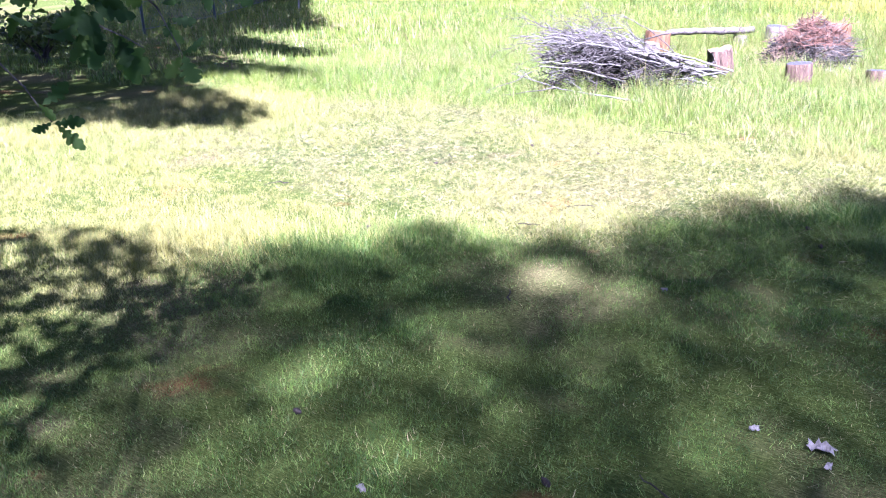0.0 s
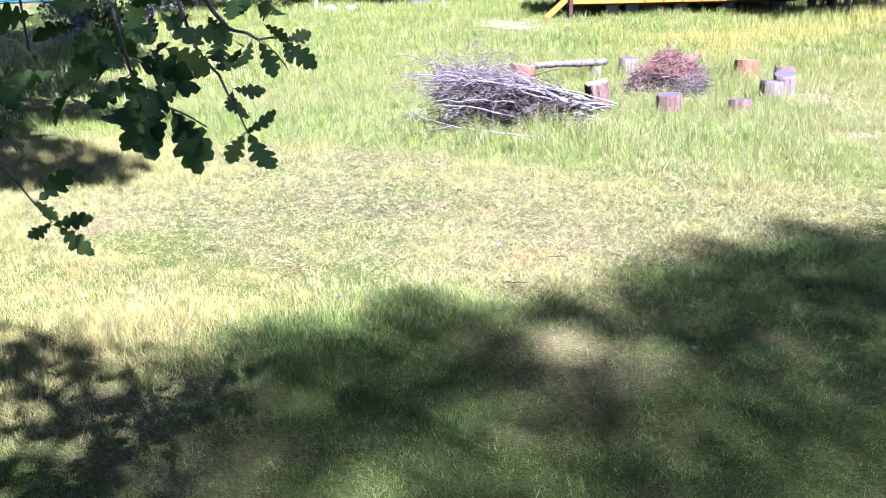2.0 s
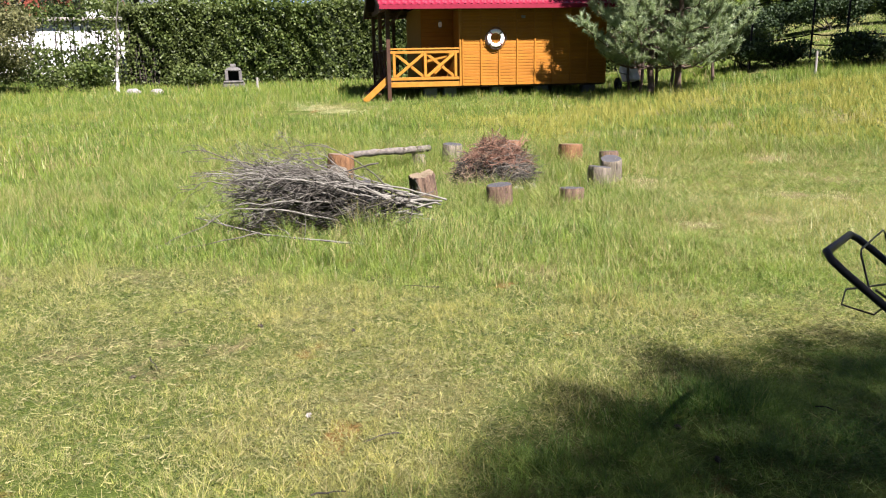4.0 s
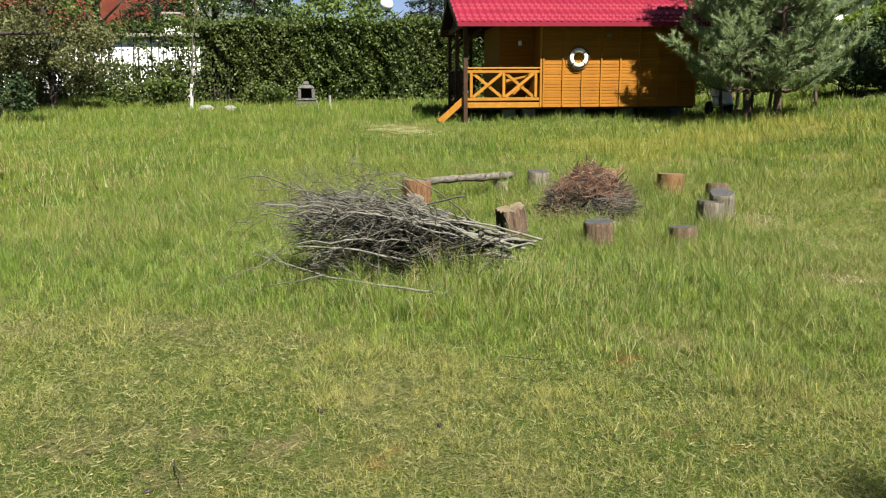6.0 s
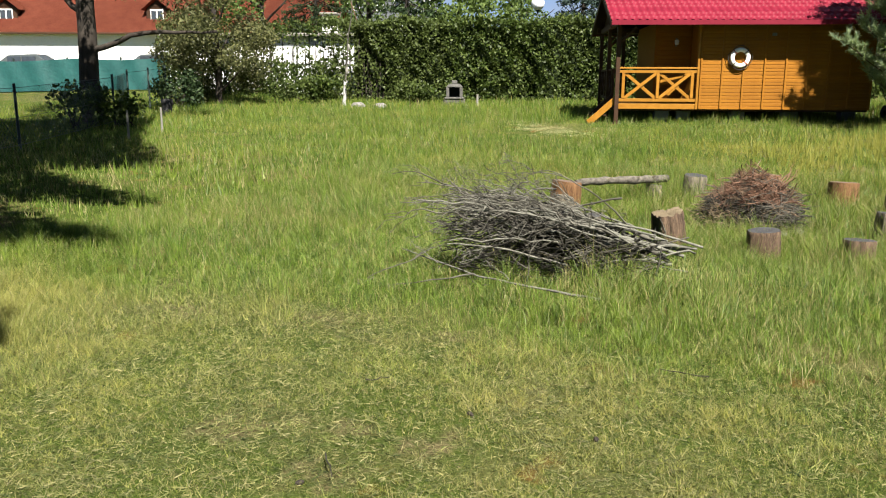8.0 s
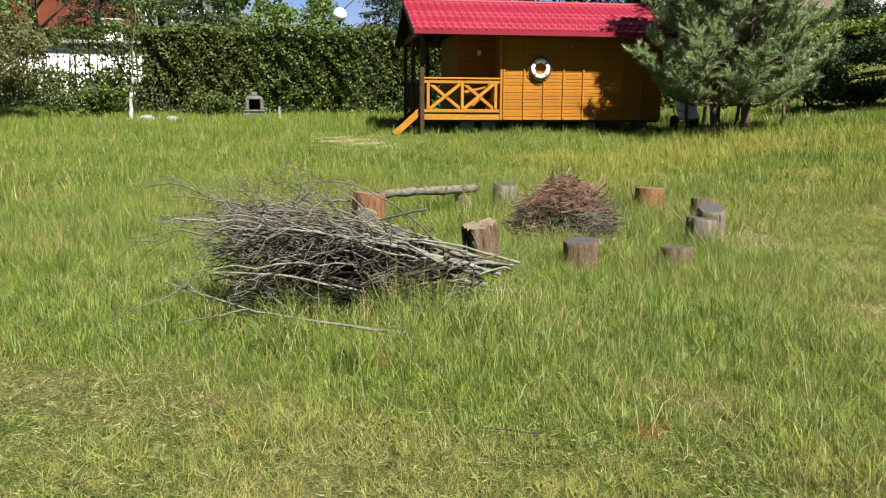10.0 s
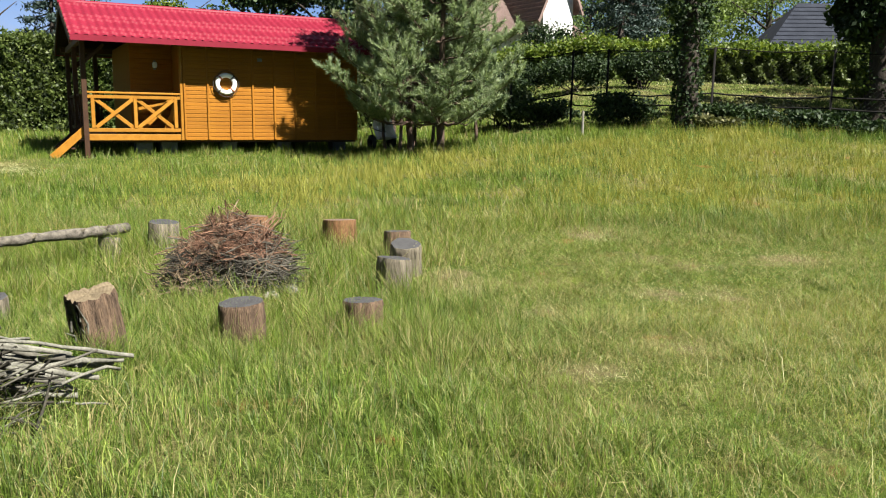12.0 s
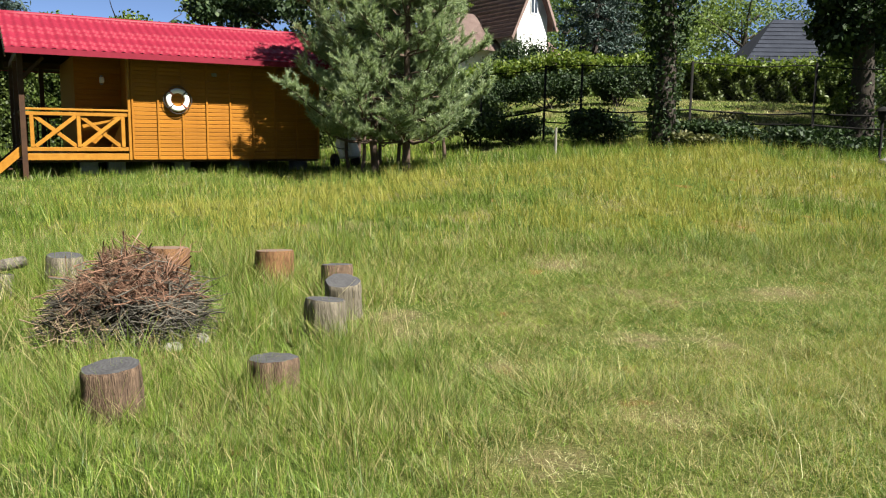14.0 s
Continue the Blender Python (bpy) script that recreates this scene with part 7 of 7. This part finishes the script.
def big_oak():
    rng = np.random.default_rng(55)
    x, y = 3.4, -4.2
    t = thing("oak_tree", pose(0, 0, 0), "old oak with low hanging leafy twigs", "oak tree")
    trunk = bent(rng, (x, y, -0.1), (x + 0.3, y + 0.6, 7.5), 14, 0, 0.05)
    tubes("trunk", [(trunk, np.linspace(0.34, 0.12, 14))], BARK, t, 14)
    limb = bent(rng, trunk[11], (-2.2, 1.35, 2.35), 14, 0.3, 0.04)
    tubes("limb", [(limb, np.linspace(0.022, 0.006, 14))], BARK, t, 8)
    for e in ((0.2, -0.6, 4.4), (-1.2, -0.4, 4.2), (1.0, -2.0, 6.0), (5.0, -5.5, 6.5), (4.4, -2.6, 7.0)):
        tubes("limb", [(bent(rng, trunk[rng.integers(6, 12)], e, 10, 0.2, 0.06), np.linspace(0.02, 0.006, 10))], BARK, t, 8)
    # low leafy boughs whose gaps dapple the lawn
    low = shade_crown(rng, [(-6.6, 0.7), (-4.7, 2.25), (-4.2, 2.6), (-3.4, 2.55), (-2.95, 2.2)], 2.2, (5.0, 6.6), 13000, (), lambda gx, gy: np.where(wavy(gx, gy, 11.5, 1.0) + 0.5 * wavy(gx, gy, 5.0, 2.0) > -0.08, 0.78, 0.04) * (1 - smooth01(gx + 0.35 * (gy - 2.2), -3.1, -2.4)))
    lumps = [(x + 0.4, y - 0.6, 7.0, 1.8, 1.8, 1.2), (x - 1.6, y + 0.6, 6.2, 1.2, 1.2, 0.8), (x + 1.4, y + 1.0, 6.8, 1.3, 1.3, 0.9)]
    leaves("low_crown", rng, low, 0.10, OAK_LEAF, t, 0.75)
    leaves("crown", rng, blob_points(rng, lumps, 5000, 0.2), 0.15, OAK_LEAF, t, 0.75)
    # the twigs that hang into view
    twigs = [
        [(-2.2, 1.35, 2.35), (-2.62, 1.30, 1.75), (-2.56, 1.40, 1.32), (-2.518, 1.536, 1.085), (-2.484, 1.576, 0.988)],
        [(-2.2, 1.35, 2.35), (-2.10, 1.42, 1.80), (-2.06, 1.46, 1.48), (-2.083, 1.513, 1.332), (-2.035, 1.66, 1.235)],
        [(-2.2, 1.35, 2.35), (-2.06, 1.58, 1.75), (-2.06, 1.657, 1.43), (-2.043, 1.726, 1.338), (-2.012, 1.768, 1.208)],
        [(-2.06, 1.60, 1.66), (-2.07, 1.782, 1.45), (-2.05, 1.90, 1.415), (-1.99, 2.0, 1.40)],
        [(-2.1, 1.42, 1.8), (-2.08, 1.2, 1.52), (-2.1, 0.98, 1.40)],
        [(-2.62, 1.30, 1.75), (-2.75, 1.2, 1.5), (-2.95, 1.15, 1.36)],
    ]
    for p in twigs:
        f = np.linspace(0, 1, 12)
        q = np.stack([np.interp(f, np.linspace(0, 1, len(p)), np.array(p)[:, k]) for k in range(3)], -1)
        tubes("twig", [(q + rng.normal(size=q.shape) * 0.004, np.linspace(0.0065, 0.0018, 12))], TWIG, t, 6)
    east_spray = [
        ((-2.012, 1.768, 1.208), [(-1.93, 1.74, 1.128), (-2.046, 1.723, 1.142), (-1.955, 1.81, 1.255)]),
        ((-2.035, 1.74, 1.31), [(-2.03, 1.73, 1.262), (-1.985, 1.81, 1.30), (-2.02, 1.775, 1.24)]),
        ((-2.05, 1.87, 1.42), [(-2.0, 1.88, 1.325), (-2.05, 1.80, 1.35), (-1.99, 1.93, 1.34)]),
        ((-2.02, 1.95, 1.405), [(-1.975, 2.02, 1.335), (-1.985, 2.02, 1.42), (-2.0, 1.95, 1.35)]),
        ((-2.07, 1.78, 1.44), [(-2.03, 1.70, 1.37), (-2.07, 1.85, 1.40)]),
    ]
    middle_spray = [
        ((-2.083, 1.513, 1.332), [(-2.05, 1.375, 1.28), (-2.081, 1.52, 1.19), (-2.097, 1.473, 1.215), (-2.071, 1.546, 1.23)]),
        ((-2.06, 1.58, 1.285), [(-2.05, 1.63, 1.138), (-2.042, 1.66, 1.165), (-2.035, 1.60, 1.19)]),
        ((-2.075, 1.50, 1.40), [(-2.083, 1.50, 1.31), (-2.01, 1.60, 1.36), (-2.05, 1.39, 1.395), (-2.04, 1.64, 1.32)]),
    ]
    west_spray = [
        ((-2.484, 1.576, 0.988), [(-2.448, 1.666, 0.985), (-2.499, 1.51, 0.968), (-2.45, 1.645, 0.893)]),
        ((-2.505, 1.55, 1.06), [(-2.466, 1.643, 1.112), (-2.47, 1.58, 1.0)]),
    ]
    masses = [(-2.04, 1.50, 1.46, 0.13, 16), (-2.05, 1.36, 1.44, 0.10, 10), (-2.06, 1.63, 1.50, 0.11, 10), (-2.05, 1.86, 1.50, 0.10, 9), (-2.1, 1.0, 1.40, 0.14, 13), (-2.06, 1.16, 1.40, 0.11, 8), (-2.0, 1.12, 1.33, 0.03, 2), (-2.8, 1.15, 1.42, 0.18, 10), (-2.4, 1.26, 1.75, 0.2, 12), (-2.1, 1.45, 1.72, 0.2, 16)]
    hanging_leaves("hanging_leaves", 56, east_spray + middle_spray + west_spray, masses, t, "dark green lobed oak leaves")


big_oak()


def tall_trees():
    """The high wood's edge behind the path; its soft shade lies over the lawn."""
    rim = [(-6.6, 0.6), (-4.6, 2.2), (-4.25, 2.75), (-3.7, 2.82), (-3.3, 2.98), (-2.95, 3.2), (-2.68, 3.12), (-2.66, 3.5), (-2.6, 3.75), (-2.2, 3.6), (-2.15, 4.14), (-1.72, 3.93), (-1.6, 4.5), (-1.45, 5.3), (-1.15, 5.1), (-0.98, 5.85), (-0.5, 5.7), (0.0, 6.35), (0.6, 6.3), (2.5, 7.9)]
    holes = [(-1.68, 3.38, 0.21, 0.95), (-1.40, 3.44, 0.16, 0.7), (-1.92, 2.1, 0.17, 0.5), (-0.60, 2.50, 0.18, 0.5), (-0.42, 2.6, 0.12, 0.4), (-0.76, 3.75, 0.12, 0.3), (-1.4, 1.85, 0.2, 0.2)]
    rng, rear = np.random.default_rng(57), np.random.default_rng(157)
    spots = ((6.3, -5.6), (9.6, -3.2), (11.5, 0.2))
    pts = shade_crown(rng, rim, 4.8, (14.0, 17.0), 78000, holes, lambda gx, gy: (0.12 + 0.88 * smooth01(gx + 0.35 * (gy - 2.2), -3.4, -2.6)) * np.clip(0.86 + 0.10 * smooth01(gx, -0.6, 0.2) - 0.12 * smooth01(-gx, 0.7, 1.5) + 0.34 * smooth01(gy - 1.1 * gx, 4.2, 5.3), 0, 1), None, 0.22, 0.5)
    owner = np.argmin(np.stack([np.hypot(pts[:, 0] - x, pts[:, 1] - y) for x, y in spots]), 0)
    for k, (x, y) in enumerate(spots):
        t = thing("tall_oak", pose(0, 0, 0), "tall oak at the wood's edge", "oak tree", "tall oaks behind the path")
        trunk = bent(rng, (x, y, -0.1), (x + 0.3, y + 0.3, 13.0), 14, 0, 0.06)
        tubes("trunk", [(trunk, np.linspace(0.36, 0.04, 14))], BARK, t, 12)
        mine = pts[owner == k]
        for q in mine[rng.integers(0, len(mine), 9)]:
            tubes("limb", [(bent(rng, trunk[rng.integers(8, 13)], q, 9, 0.2, 0.1), np.linspace(0.035, 0.01, 9))], BARK, t, 6)
        leaves("crown", rng, mine, 0.09, OAK_LEAF, t, 0.75)
        lumps = [(x + 4.6 + rear.uniform(-2.4, 2.4), y - 4.4 + rear.uniform(-2.4, 2.4), rear.uniform(9.5, 16.5), 1.3, 1.3, 0.9) for _ in range(12)]
        leaves("rear_crown", rng, blob_points(rng, lumps, 3500, 0.2), 0.24, OAK_LEAF, t, 0.75)
        for q in lumps[:6]:
            tubes("limb", [(bent(rng, trunk[rng.integers(7, 12)], q[:3], 9, 0.2, 0.1), np.linspace(0.06, 0.02, 9))], BARK, t, 6)


tall_trees()
# added unseen trees that close the place behind the path and block low sky
for n, (x, y, h) in enumerate([(-27, -9, 14), (-20, -13, 16), (-12.5, -11, 15), (-5, -14.5, 16), (3, -16, 17), (12, -15, 16), (20, -10, 15), (24, -2, 14)]):
    leafy_tree("tree", x, y, h, 9, 4200, 0.42, OAK_LEAF, "added unseen oak blocking low sky behind the path", 500 + n, 0.12, BARK, 0.3, "tree", "trees of the wood behind the path")


def shade_pine():
    rng = np.random.default_rng(58)
    t = thing("tall_pine", pose(0, 0, 0), "tall pine at the garden's west side", "pine tree")
    trunk = bent(rng, (-7.0, -2.4, -0.1), (-6.6, -1.6, 12.5), 14, 0, 0.06)
    tubes("trunk", [(trunk, np.linspace(0.28, 0.08, 14))], PINE_BARK, t, 12)
    for e in ((-7.6, 4.0, 9.6), (-6.0, 2.4, 9.2), (-4.6, 0.6, 9.0), (-9.5, 3.0, 10.2), (-9.0, 0.0, 10.5)):
        tubes("limb", [(bent(rng, trunk[10], e, 10, 0.2, 0.08), np.linspace(0.09, 0.02, 10))], PINE_BARK, t, 8)
    rim = [(-22.0, 22.0), (-17.8, 17.4), (-12.9, 13.7), (-15.0, 12.4), (-9.4, 10.35), (-11.8, 9.3), (-7.6, 8.05), (-9.4, 6.9), (-6.2, 5.7), (-5.7, 4.95), (-7.4, 4.1)]
    pts = shade_crown(rng, rim, 9.0, (8.4, 10.6), 34000, (), None, (-0.92, -0.38), 0.0, 0.5)
    leaves("crown", rng, pts, 0.34, THIN_LEAF, t, 0.5)


shade_pine()


# ---- small things on the ground ----
def paper_scrap(x, y, size, seed):
    rng = np.random.default_rng(seed)
    t = thing("paper_scrap", pose(x, y, gz(x, y) + 0.018, 0, 0, rng.uniform(0, 360)), "crumpled pale paper scrap lying on the lawn", "litter", "scraps on the lawn")
    bm = bmesh.new()
    bmesh.ops.create_grid(bm, x_segments=7, y_segments=5, size=0.5)
    for v in bm.verts:
        k = 1 + 0.35 * noise.noise(v.co * 3 + Vector((seed, 0, 0)))
        v.co = Vector((v.co.x * size * k, v.co.y * size * 0.6 * k, size * 0.35 * noise.noise(v.co * 5 + Vector((0, seed, 0)))))
    bmesh.ops.solidify(bm, geom=bm.faces[:], thickness=0.002)
    part("sheet", bm, GREY_POST, t)


for n, (x, y, size) in enumerate([(-0.28, 2.63, 0.075), (-0.24, 2.54, 0.03), (-0.48, 2.62, 0.035), (-1.30, 1.67, 0.035), (-2.45, 4.6, 0.04), (-1.15, 3.5, 0.03)]):
    paper_scrap(x, y, size, n + 1)


def pine_cones():
    rng = np.random.default_rng(77)
    first = thing("pine_cone", pose(-1.77, 1.86, gz(-1.77, 1.86) + 0.012), "dark open pine cone in the grass", "pine cone", "cones on the lawn")
    rings = []
    for k in range(7):
        f = k / 6
        r = 0.021 * math.sin(math.pi * (0.16 + 0.78 * f)) ** 0.8
        rings += [((0.034 * f - 0.017, 0, 0.0), r * 0.42), ((0.034 * f - 0.015, 0, 0.0), r * 0.58)]
    tubes("scales", [([p for p, _ in rings], [r for _, r in rings])], BARK, first, 8)
    for n in range(9):
        x, y = rng.uniform(-4.5, 0.3), rng.uniform(1.6, 6.8)
        copy_thing(first, pose(x, y, gz(x, y) + 0.012, rng.uniform(0, 40), rng.uniform(-20, 20), rng.uniform(0, 360)))


pine_cones()


def dry_sticks():
    rng = np.random.default_rng(78)
    for n in range(9):
        x, y = rng.uniform(-4.5, 0.4), rng.uniform(1.8, 7.2)
        a, L = rng.uniform(0, 6.3), rng.uniform(0.08, 0.28)
        t = thing("fallen_twig", pose(x, y, gz(x, y) + 0.03, 0, 0, math.degrees(a)), "dark dry twig lying in the short grass", "twig", "twigs on the lawn")
        tubes("twig", [(bent(rng, (-L / 2, 0, 0), (L / 2, 0, 0.01), 6, 0.005, 0.006), np.linspace(0.004, 0.0018, 6))], DARKTWIG, t, 5)


dry_sticks()


def garden_cart():
    x, y = -0.98, 26.9
    t = thing("garden_cart", pose(x, y, gz(x, y), 0, 0, -60), "white garden cart tipped up beside the cabin", "cart")
    bm = box(-0.30, 0.30, -0.25, 0.25, 0.0, 0.28)
    for v in bm.verts:
        if v.co.z < 0.1:
            v.co.x *= 0.7
            v.co.y *= 0.75
    bmesh.ops.delete(bm, geom=[f for f in bm.faces if f.normal.z > 0.9], context="FACES")
    bmesh.ops.solidify(bm, geom=bm.faces[:], thickness=0.012)
    part("tray", bm, WHITE, t, "white plastic tray", pose(0, 0, 0.42, 0, 58, 0))
    for s in (-1, 1):
        w = tubes("wheel", [([(0.05, s * 0.27, 0.19), (0.05, s * 0.33, 0.19)], [0.19, 0.19])], RUBBER, t, 18)
        tubes("hub", [([(0.05, s * 0.331, 0.19), (0.05, s * 0.345, 0.19)], [0.06, 0.06])], RUSTY, w, 10)
        tubes("shaft", [([(0.0, s * 0.2, 0.3), (-0.35, s * 0.2, 0.75), (-0.55, s * 0.2, 0.95)], [0.014] * 3)], BLACK_TUBE, t, 8)
    tubes("axle", [([(0.05, -0.26, 0.19), (0.05, 0.26, 0.19)], [0.014, 0.014])], RUSTY, t, 8)


garden_cart()
